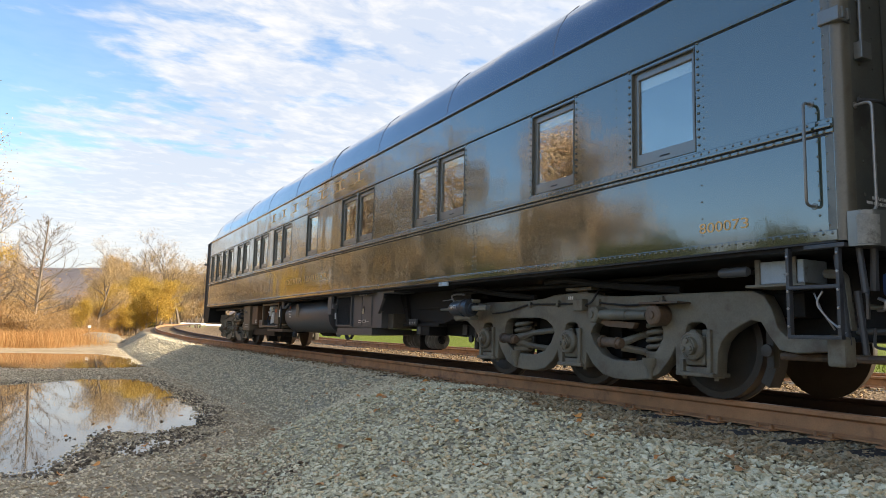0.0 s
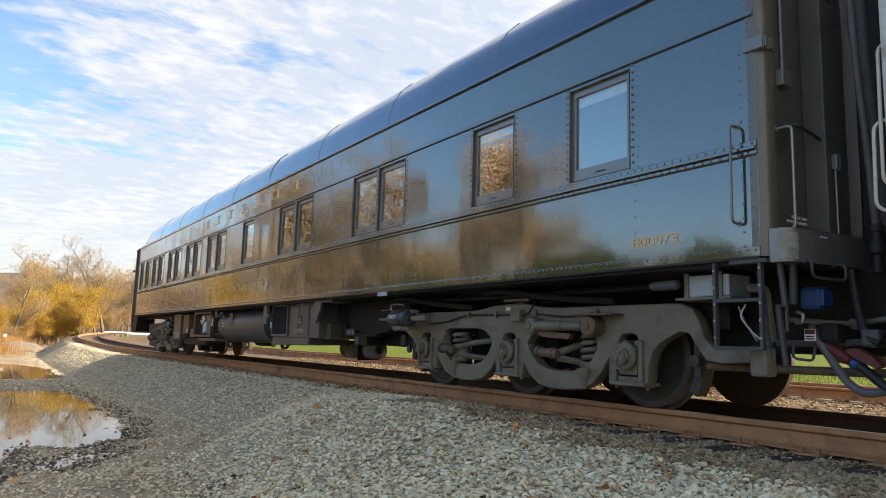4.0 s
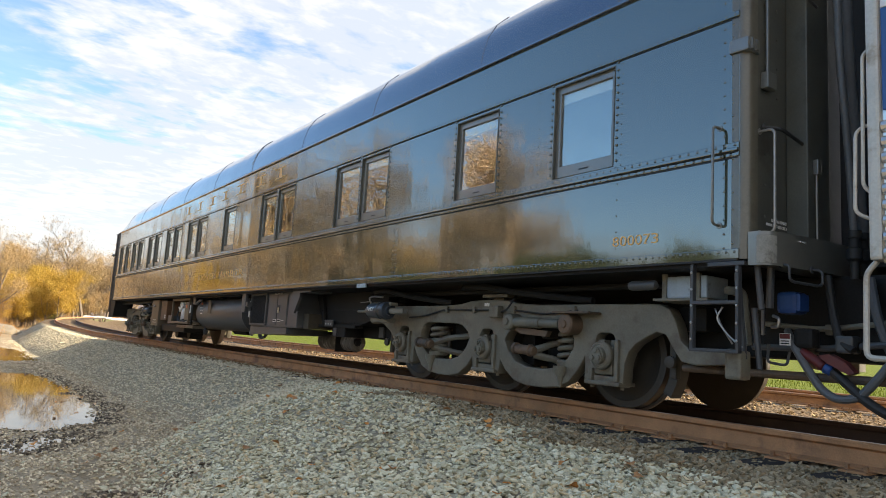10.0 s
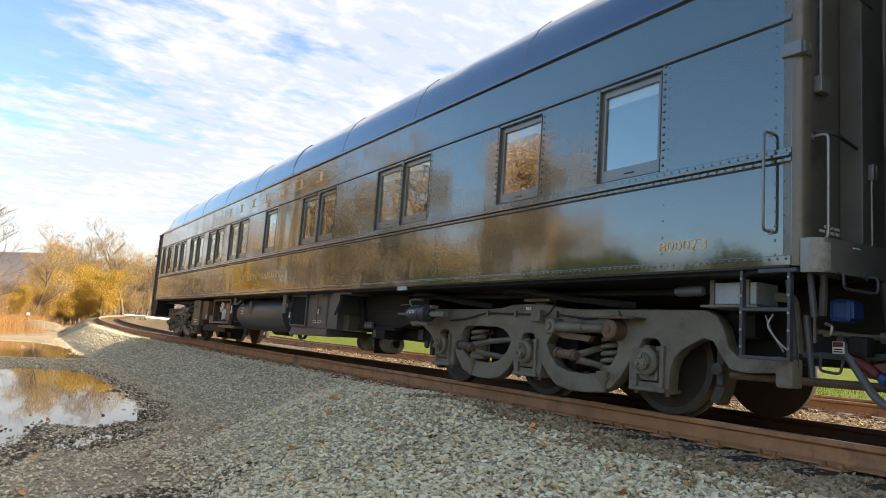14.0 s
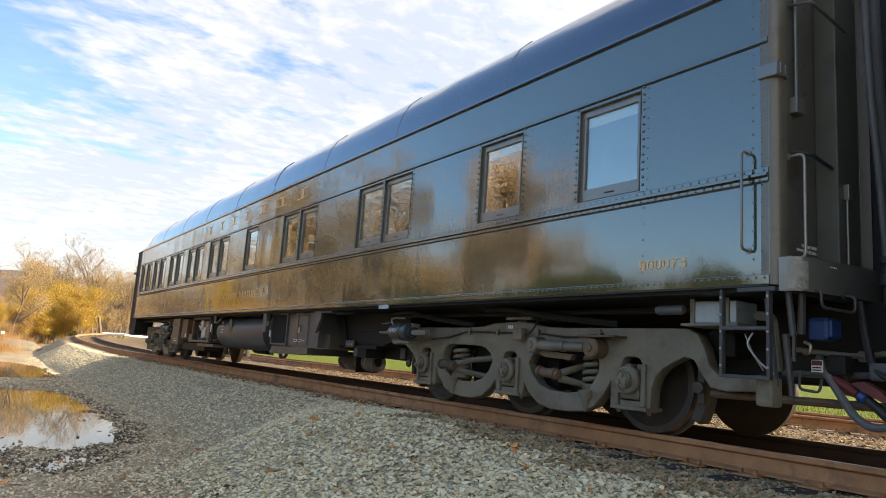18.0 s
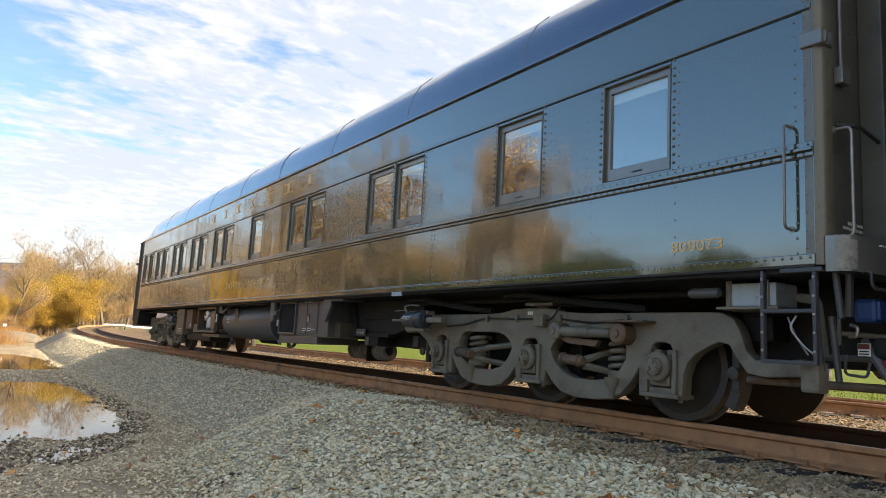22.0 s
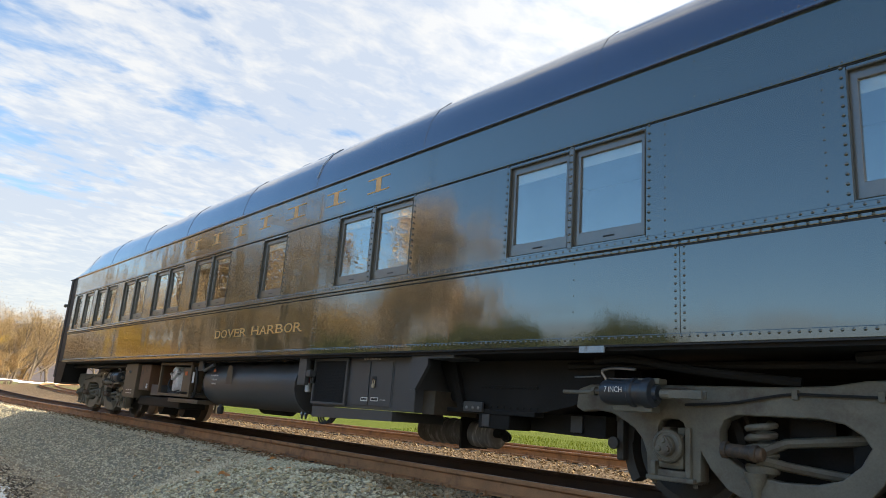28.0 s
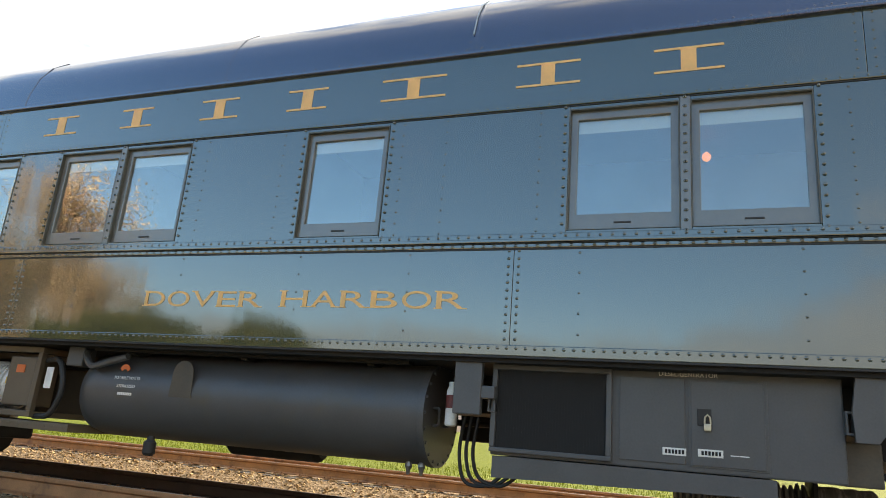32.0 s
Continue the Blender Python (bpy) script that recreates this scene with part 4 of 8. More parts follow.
def car_shell():
    bm = bmesh.new()
    box(bm, (1.50, Y0, 1.19), (1.52, Y1, 3.45))
    part("far_side_wall", bm, PAINT, car)
    bm = bmesh.new()
    box(bm, (-1.49, Y0, 1.14), (1.49, Y1 + 0.70, 1.185))
    part("floor_plate", bm, UNDER, car)
    bm = bmesh.new()
    box(bm, (-0.35, 3.0, 0.86), (0.35, 26.0, 1.14), 0.02)
    part("centre_sill", bm, UNDER, car)
    for q in steps(8.2, 20.2, 1.5):
        bm = bmesh.new()
        prism(bm, [(q, 1.14), (q + 0.06, 1.14), (q + 0.06, 0.95), (q, 0.95)], -0.60, -0.36)
        part("cross_bearer", bm, UNDER, car)
    # far (vestibule) end: end wall, door post, side steps, roof hood and buffer
    bm = bmesh.new()
    box(bm, (-1.48, Y1 - 0.04, 1.19), (1.48, Y1, 3.44))
    part("bulkhead", bm, PAINT, car)
    bm = bmesh.new()
    box(bm, (-1.50, Y1 + 0.02, 1.20), (-1.46, Y1 + 0.46, 3.42), 0.006)
    box(bm, (-1.515, Y1 + 0.06, 1.98), (-1.47, Y1 + 0.10, 2.95), 0.004)
    part("vestibule_door", bm, RUBBER, car)
    bm = bmesh.new()
    box(bm, (-1.52, Y1 + 0.48, 0.78), (-1.30, Y1 + 0.70, 3.46), 0.03)
    part("vestibule_post", bm, RUBBER, car, "black corner post of the vestibule")
    bm = bmesh.new()
    box(bm, (-1.3, Y1 + 0.63, 1.1), (1.5, Y1 + 0.68, 3.46))
    part("vestibule_end", bm, UNDER, car)
    bm = bmesh.new()
    prism(bm, [(Y1 - 0.35, 1.17), (Y1 + 0.62, 1.17), (Y1 + 0.58, 0.62), (Y1 - 0.18, 0.66)], -1.50, -0.95)
    part("vestibule_steps", bm, UNDER, car)
    bm = bmesh.new()
    tube(bm, rounded([(-1.50, Y1 + 0.71, 1.5), (-1.55, Y1 + 0.73, 1.5), (-1.55, Y1 + 0.73, 2.3), (-1.50, Y1 + 0.71, 2.3)], 0.03), 0.010, 6)
    part("grab_iron", bm, TRIMP, car)
    bm = bmesh.new()
    lathe(bm, (-1.54, Y1 + 0.68, 2.72), (0, 1, 0), [(0, 0.03), (0.03, 0.05), (0.09, 0.05), (0.11, 0.035)], 14)
    cyl(bm, (-1.46, Y1 + 0.66, 2.72), (-1.54, Y1 + 0.72, 2.72), 0.018, 8)
    part("marker_lamp", bm, TRIMP, car)
    # near end
    for sx in (-1, 1):
        bm = bmesh.new()
        pts = [(sx * 1.50, Y0 + 0.06), (sx * 1.5235, Y0 + 0.06), (sx * 1.5235, Y0 + 0.02), (sx * 1.516, Y0 - 0.012), (sx * 1.500, Y0 - 0.038), (sx * 1.478, Y0 - 0.054), (sx * 1.45, Y0 - 0.062), (sx * 1.40, Y0 - 0.062)]
        lo = [bm.verts.new((x, y, 1.18)) for x, y in pts]
        hi = [bm.verts.new((x, y, 3.50)) for x, y in pts]
        bm.faces.new(lo)
        bm.faces.new(hi)
        for k in range(8):
            bm.faces.new((lo[k], lo[(k + 1) % 8], hi[(k + 1) % 8], hi[k]))
        part("corner_post", bm, POSTM, car, "dull olive-brown rounded corner post", smooth=50)
    bm = bmesh.new()
    box(bm, (-1.40, Y0 - 0.056, 1.19), (1.40, Y0 - 0.01, 4.1))
    part("end_wall", bm, ENDM, car)


car_shell()


# ---- running gear ----
FLIP = Matrix(((0, 0, 1, 0), (1, 0, 0, 0), (0, 1, 0, 0), (0, 0, 0, 1)))      # plate (x, y) to car (y, z)
SIDETEXT = Matrix(((0, 0, -1, 0), (-1, 0, 0, 0), (0, 1, 0, 0), (0, 0, 0, 1)))  # writing on the near side


def arc(cy, cz, r, a0, a1, n=8):
    return [(cy + r * math.cos(radians(a0 + (a1 - a0) * k / n)), cz + r * math.sin(radians(a0 + (a1 - a0) * k / n))) for k in range(n + 1)]


def frame_loops():
    right = [(0.0, 0.965), (0.30, 0.955), (0.50, 0.92), (0.80, 0.905), (1.40, 0.905), (2.10, 0.905), (2.45, 0.895), (2.56, 0.86), (2.58, 0.72), (2.52, 0.69), (2.38, 0.71), (2.22, 0.69),
             (2.10, 0.635), (2.00, 0.58), (1.925, 0.50), (1.885, 0.40), (1.875, 0.24), (1.855, 0.205), (1.84, 0.21), (1.50, 0.205), (1.45, 0.23), (1.45, 0.40), (1.445, 0.45), (1.43, 0.45), (1.415, 0.42),
             (1.35, 0.32), (1.23, 0.20), (1.08, 0.14), (0.88, 0.120), (0.66, 0.120), (0.48, 0.155), (0.34, 0.245), (0.26, 0.34), (0.235, 0.38), (0.215, 0.24), (0.20, 0.205)]
    # the near end bends down behind the wheel into a beam
    arm = right[:6] + [(2.24, 0.90), (2.34, 0.86), (2.40, 0.76), (2.45, 0.61), (2.53, 0.54), (2.72, 0.545), (2.88, 0.56), (2.88, 0.46), (2.60, 0.44), (2.47, 0.46), (2.385, 0.57), (2.32, 0.67)] + right[11:]
    outer = right + [(-y, z) for y, z in arm[:0:-1]]
    loops = [outer]
    hole = [(1.30, 0.60), (1.26, 0.68), (1.16, 0.725), (0.60, 0.725), (0.45, 0.70), (0.34, 0.63), (0.29, 0.55), (0.36, 0.43), (0.48, 0.33), (0.64, 0.285), (0.88, 0.275), (1.08, 0.305), (1.23, 0.40), (1.30, 0.51)]
    loops += [hole, [(-y, z) for y, z in hole[::-1]]]
    for c in (-1.676, 0.0, 1.676):
        loops.append([(c - 0.125, 0.27), (c + 0.125, 0.27), (c + 0.125, 0.60), (c + 0.10, 0.65), (c + 0.05, 0.67), (c - 0.05, 0.67), (c - 0.10, 0.65), (c - 0.125, 0.60)])
    return loops


FRAME_ME = plate_mesh("side_frame", frame_loops(), 0.13, 0.012)


def truck(yc):
    ym = lambda y: yc + y
    before = set(car.children)
    for sx in (-1, 1):
        me = FRAME_ME if sx < 0 and yc < 10 else FRAME_ME.copy()
        mesh_part("side_frame", me, TRUCKM, car, pose(sx * 1.165, yc, 0) @ FLIP, "grey cast truck side frame")
    for d in (-1.676, 0.0, 1.676):
        bm = bmesh.new()
        cyl(bm, (-1.10, ym(d), 0.457), (1.10, ym(d), 0.457), 0.075, 14)
        part("axle", bm, WHEELM, car)
        bm = bmesh.new()
        box(bm, (-1.25, ym(d) - 0.108, 0.29), (-1.02, ym(d) + 0.108, 0.545), 0.03)
        box(bm, (-1.20, ym(d) - 0.105, 0.545), (-1.05, ym(d) - 0.03, 0.60), 0.015)
        box(bm, (-1.20, ym(d) + 0.03, 0.545), (-1.05, ym(d) + 0.105, 0.60), 0.015)
        for a, zt in ((-0.150, 0.60), (0.142, 0.34)):
            box(bm, (-1.262, ym(d) + a - 0.022, 0.235), (-1.21, ym(d) + a + 0.022, zt), 0.01)
        jb = part("journal_box", bm, TRUCKM, car)
        bm = bmesh.new()
        lathe(bm, (-1.262, ym(d), 0.457), (-1, 0, 0), [(0, 0.125), (0.03, 0.125), (0.045, 0.112), (0.048, 0.098), (0.040, 0.095), (0.042, 0.078), (0.075, 0.072), (0.080, 0.0)], 24)
        tri = []
        for k in range(3):
            tri += arc(ym(d) + 0.040 * math.cos(radians(90 + 120 * k)), 0.457 + 0.040 * math.sin(radians(90 + 120 * k)), 0.034, 40 + 120 * k, 140 + 120 * k, 5)
        prism(bm, tri, -1.352, -1.335)
        for k in range(3):
            a = radians(90 + 120 * k)
            lathe(bm, (-1.350, ym(d) + 0.042 * math.cos(a), 0.457 + 0.042 * math.sin(a)), (-1, 0, 0), [(0, 0.023), (0.018, 0.021), (0.022, 0.0)], 8)
        part("bearing_cap", bm, TRUCKM, jb, "round bearing cap with three bolts")
        bm = bmesh.new()
        box(bm, (-1.27, ym(d) - 0.20, 0.200), (-1.05, ym(d) + 0.20, 0.235), 0.008)
        for a in (-0.17, 0.17):
            cyl(bm, (-1.19, ym(d) + a, 0.17), (-1.19, ym(d) + a, 0.26), 0.018, 8)
        part("pedestal_tie", bm, TRUCKM, car)
    for sg in (-1, 1):
        # coil spring, its seat, spring plank arms and hanger pins in the opening
        bm = bmesh.new()
        cy = ym(sg * 1.03 if sg > 0 else -1.14)
        pts = [(-1.13 + 0.09 * math.cos(t * 0.5), cy + 0.09 * math.sin(t * 0.5), 0.40 + 0.27 * t / 50.0) for t in range(51)]
        tube(bm, pts, 0.024, 8)
        sp = part("coil_spring", bm, TRUCKM, car, "heavy coil spring")
        bm = bmesh.new()
        lathe(bm, (-1.13, cy, 0.30), (0, 0, 1), [(0, 0.06), (0.03, 0.11), (0.07, 0.115), (0.09, 0.10)], 16)
        lathe(bm, (-1.235, cy, 0.33), (0, 0, -1), [(0, 0.075), (0.05, 0.070), (0.11, 0.035), (0.17, 0.022), (0.19, 0.020), (0.19, 0.0)], 12)
        part("spring_seat", bm, TRUCKM, sp)
        bm = bmesh.new()
        y0 = ym(1.21) if sg > 0 else ym(-0.57)
        cyl(bm, (-1.30, y0, 0.47), (-1.30, y0 - 0.27, 0.455), 0.048, 14, chamfer=0.01)
        cyl(bm, (-1.30, y0 + 0.02, 0.471), (-1.30, y0 - 0.02, 0.469), 0.062, 14, chamfer=0.006)
        cyl(bm, (-1.30, y0 - 0.19, 0.46), (-1.30, y0 - 0.23, 0.458), 0.060, 14, chamfer=0.006)
        part("hanger_pin", bm, PINM, car, "rust-brown hanger pin")
        bm = bmesh.new()
        for za, zb in ((0.48, 0.60), (0.44, 0.33)):
            tube(bm, [(-1.24, y0 - 0.2, za - 0.02), (-1.10, y0 - 0.34, (za + zb) / 2), (-0.95, ym(sg * 0.40 if sg > 0 else -1.10), zb)], [0.04, 0.034, 0.038], 8)
        part("hanger_arm", bm, TRUCKM, car)
        # transverse bolster end and wear box inside the frame
        bm = bmesh.new()
        box(bm, (-0.84, ym(sg * 0.40) - 0.10, 0.30), (-0.5, ym(sg * 0.40) + 0.10, 0.78), 0.02)
        box(bm, (-0.66, ym(sg * 0.86) - 0.36, 0.24), (-0.5, ym(sg * 0.86) + 0.36, 0.80), 0.02)
        box(bm, (-0.84, ym(sg * 0.75) - 0.16, 0.58), (-0.6, ym(sg * 0.75) + 0.16, 0.74), 0.02)
        part("bolster_end", bm, UNDER, car)
        # brake shoe and hanger at the truck ends
        bm = bmesh.new()
        e = sg * 2.20
        pts = arc(ym(sg * 1.676), 0.457, 0.515, 0 if sg > 0 else 180, 38 if sg > 0 else 142, 6)
        pts2 = arc(ym(sg * 1.676), 0.457, 0.585, 0 if sg > 0 else 180, 38 if sg > 0 else 142, 6)
        prism(bm, pts + pts2[::-1], -0.82, -0.70)
        pts = arc(ym(sg * 1.676), 0.457, 0.515, 0 if sg > 0 else 180, -32 if sg > 0 else 212, 6)
        pts2 = arc(ym(sg * 1.676), 0.457, 0.60, 0 if sg > 0 else 180, -32 if sg > 0 else 212, 6)
        prism(bm, pts + pts2[::-1], -0.84, -0.70)
        box(bm, (-0.92, ym(e + sg * 0.06) - 0.035, 0.30), (-0.84, ym(e + sg * 0.06) + 0.035, 0.66), 0.02)
        tube(bm, [(-0.90, ym(e + sg * 0.08), 0.62), (-0.98, ym(e + sg * 0.04), 0.86)], 0.025, 8)
        lathe(bm, (-0.96, ym(e + sg * 0.08), 0.44), (-1, 0, 0), [(0, 0.05), (0.03, 0.05), (0.035, 0.03)], 12)
        part("brake_shoe", bm, WHEELM, car)
    # damper in front of the frame
    bm = bmesh.new()
    a, b = ym(-0.50), ym(-1.31)
    cyl(bm, (-1.33, a - 0.06, 0.735), (-1.33, b + 0.1, 0.725), 0.045, 16)
    cyl(bm, (-1.33, a - 0.12, 0.734), (-1.33, ym(-0.95), 0.729), 0.052, 16)
    part("damper", bm, TRUCKM, car)
    for q, z, r in ((a, 0.735, 0.085), (b, 0.722, 0.095)):
        bm = bmesh.new()
        lathe(bm, (-1.22, q, z), (-1, 0, 0), [(0, r), (0.15, r), (0.165, r - 0.015), (0.17, 0.04), (0.185, 0.035), (0.187, 0.0)], 18)
        part("damper_mount", bm, PINM if q == b else TRUCKM, car)
    bm = bmesh.new()
    prism(bm, [(ym(-0.40), 0.70), (ym(-0.62), 0.62), (ym(-0.98), 0.60), (ym(-1.02), 0.655), (ym(-0.60), 0.68)], -1.30, -1.24)
    box(bm, (-1.40, ym(-1.62), 0.82), (-1.22, ym(-1.16), 0.84), 0.006)
    part("mount_web", bm, PINM, car)
    # truck bolster, centre plate and inner frame
    for q in (-0.62, 0.62, -2.45, 2.45):
        bm = bmesh.new()
        box(bm, (-0.93, ym(q) - 0.13, 0.70), (0.93, ym(q) + 0.13, 0.90), 0.02)
        part("transom", bm, UNDER, car)
    bm = bmesh.new()
    box(bm, (-0.6, ym(-0.8), 0.80), (0.6, ym(0.8), 1.0), 0.03)
    lathe(bm, (0, yc, 1.0), (0, 0, 1), [(0, 0.3), (0.14, 0.28)], 20)
    part("truck_bolster", bm, UNDER, car)
    bm = bmesh.new()
    box(bm, (-1.22, ym(-0.30), 1.00), (-0.75, ym(0.12), 1.035), 0.006)
    box(bm, (-1.15, ym(-0.16), 0.96), (-0.9, ym(0.0), 1.00), 0.006)
    part("side_bearing", bm, TRUCKM, car)
    # air line and junction box on the frame
    bm = bmesh.new()
    tube(bm, rounded([(-1.245, ym(1.55), 0.77), (-1.25, ym(1.2), 0.79), (-1.25, ym(0.78), 0.87), (-1.25, ym(0.2), 0.86), (-1.25, ym(-0.2), 0.86)], 0.1), 0.011, 6)
    tube(bm, rounded([(-1.25, ym(-0.45), 0.86), (-1.25, ym(-0.9), 0.82), (-1.25, ym(-1.35), 0.855)], 0.1), 0.011, 6)
    tube(bm, rounded([(-1.26, ym(-0.26), 0.84), (-1.30, ym(-0.40), 0.86), (-1.25, ym(-0.44), 0.98), (-1.1, ym(-0.34), 1.05), (-1.0, ym(-0.20), 1.05)], 0.06), 0.011, 6)
    part("air_line", bm, RUBBER, car)
    for q in (0.74, 0.22, -0.45, -1.30):
        bm = bmesh.new()
        box(bm, (-1.262, ym(q) - 0.02, 0.83), (-1.228, ym(q) + 0.02, 0.90), 0.006)
        part("line_clip", bm, TRUCKM, car)
    bm = bmesh.new()
    box(bm, (-1.31, ym(-0.26), 0.78), (-1.22, ym(-0.11), 0.905), 0.012)
    part("junction_box", bm, TRUCKM, car)
    bm = bmesh.new()
    for q, w in ((0.045, 0.022), (0.015, 0.022), (-0.015, 0.02)):
        box(bm, (-1.236, ym(q) - w / 2, 0.905), (-1.2325, ym(q) + w / 2, 0.94))
    part("stencil", bm, WHITE, car, "unreadable pale stencil marks")
    # the outer gear sits close in front of the wheels
    for ob in car.children:
        if ob not in before and not ob.name.startswith(("brake_shoe", "bolster_end", "axle", "transom", "truck_bolster")):
            far = ob.name.startswith("side_frame") and ob.matrix_basis.translation.x > 0
            ob.matrix_local = pose(-0.14 if far else 0.14, 0, 0) @ ob.matrix_basis


PINM = material("rusty_casting", (0.155, 0.103, 0.066), 0.6, 0.2, vary=0.35, scale=7, fine=70, bump=0.15, dirt=(0.07, 0.06, 0.05), dirt_amount=0.4, dirt_scale=5)


def truck_wheel(yc, x):
    """One wheel about its own centre, keyed later."""
    bm = bmesh.new()
    r = 0.457
    sg = -1 if x < 0 else 1
    lathe(bm, (-sg * 0.075, 0, 0), (sg, 0, 0), [(0.0, 0.10), (0.0, r - 0.07), (0.005, r + 0.026), (0.030, r + 0.026), (0.040, r), (0.135, r - 0.006), (0.140, r - 0.065), (0.105, r - 0.10), (0.085, 0.24), (0.105, 0.12), (0.150, 0.11), (0.150, 0.0)], 48)
    for f in bm.faces:
        c = f.calc_center_median()
        if math.hypot(c.y, c.z) > r - 0.02 and 0.0 < (c.x + sg * 0.075) * sg < 0.14:
            f.material_index = 1
    w = part("wheel", bm, (WHEELM, TREAD), car, "dirty steel wheel with a worn bright tread", smooth=40)
    w.matrix_local = pose(x, yc, 0.457)
    return w


WHEELS = []
TRUCKS = (5.885, 22.60)
for yc in TRUCKS:
    truck(yc)
    for d in (-1.676, 0.0, 1.676):
        for x in (-0.755, 0.755):
            WHEELS.append((truck_wheel(yc + d, x), x, yc + d))


# ---- equipment under the floor ----
def simple(name, lo, hi, mat, bevel=0.01, label="", parent=None):
    bm = bmesh.new()
    box(bm, lo, hi, bevel)
    return part(name, bm, mat, parent or car, label)


def writing(name, body, y, z, width, height, mat, parent, x):
    """Letters on the near side: y is the left end as read, z the foot."""
    me = text_mesh(body, height / 0.70, 0.002, width)
    me.materials.clear()
    me.materials.append(mat)
    ob = new(name, me)
    ob.parent = parent
    ob.matrix_local = pose(x, y, z) @ SIDETEXT
    return ob


MESHM = material("radiator_mesh", (0.018, 0.018, 0.018), 0.7, vary=0.2, scale=3, fine=200, bump=0.5, bump_scale=300)
BRASSM = material("padlock_brass", (0.55, 0.50, 0.38), 0.35, 0.8, vary=0.15, scale=20, fine=90, bump=0.03)
BROWNB = material("brown_box_paint", (0.115, 0.090, 0.062), 0.45, vary=0.2, scale=3, fine=80, bump=0.05, dirt=(0.13, 0.10, 0.07), dirt_amount=0.2, dirt_scale=3)
PATCHM = material("old_brown_patch", (0.075, 0.062, 0.045), 0.5, vary=0.3, scale=6, fine=60, bump=0.04)
ORANGE = material("orange_label", (0.70, 0.16, 0.04), 0.5, vary=0.1, scale=8, fine=80, bump=0.02)
BLUEP = material("blue_plastic", (0.015, 0.06, 0.22), 0.4, vary=0.2, scale=6, fine=60, bump=0.03)
REDP = material("red_paint", (0.13, 0.022, 0.02), 0.5, vary=0.25, scale=6, fine=60, bump=0.05)
BELLOWS = material("ribbed_hose_grey", (0.17, 0.16, 0.145), 0.7, vary=0.35, scale=7, fine=60, bump=0.15, dirt=(0.46, 0.44, 0.40), dirt_amount=0.35, dirt_scale=9, stretch=(0.4, 2.5, 0.4))


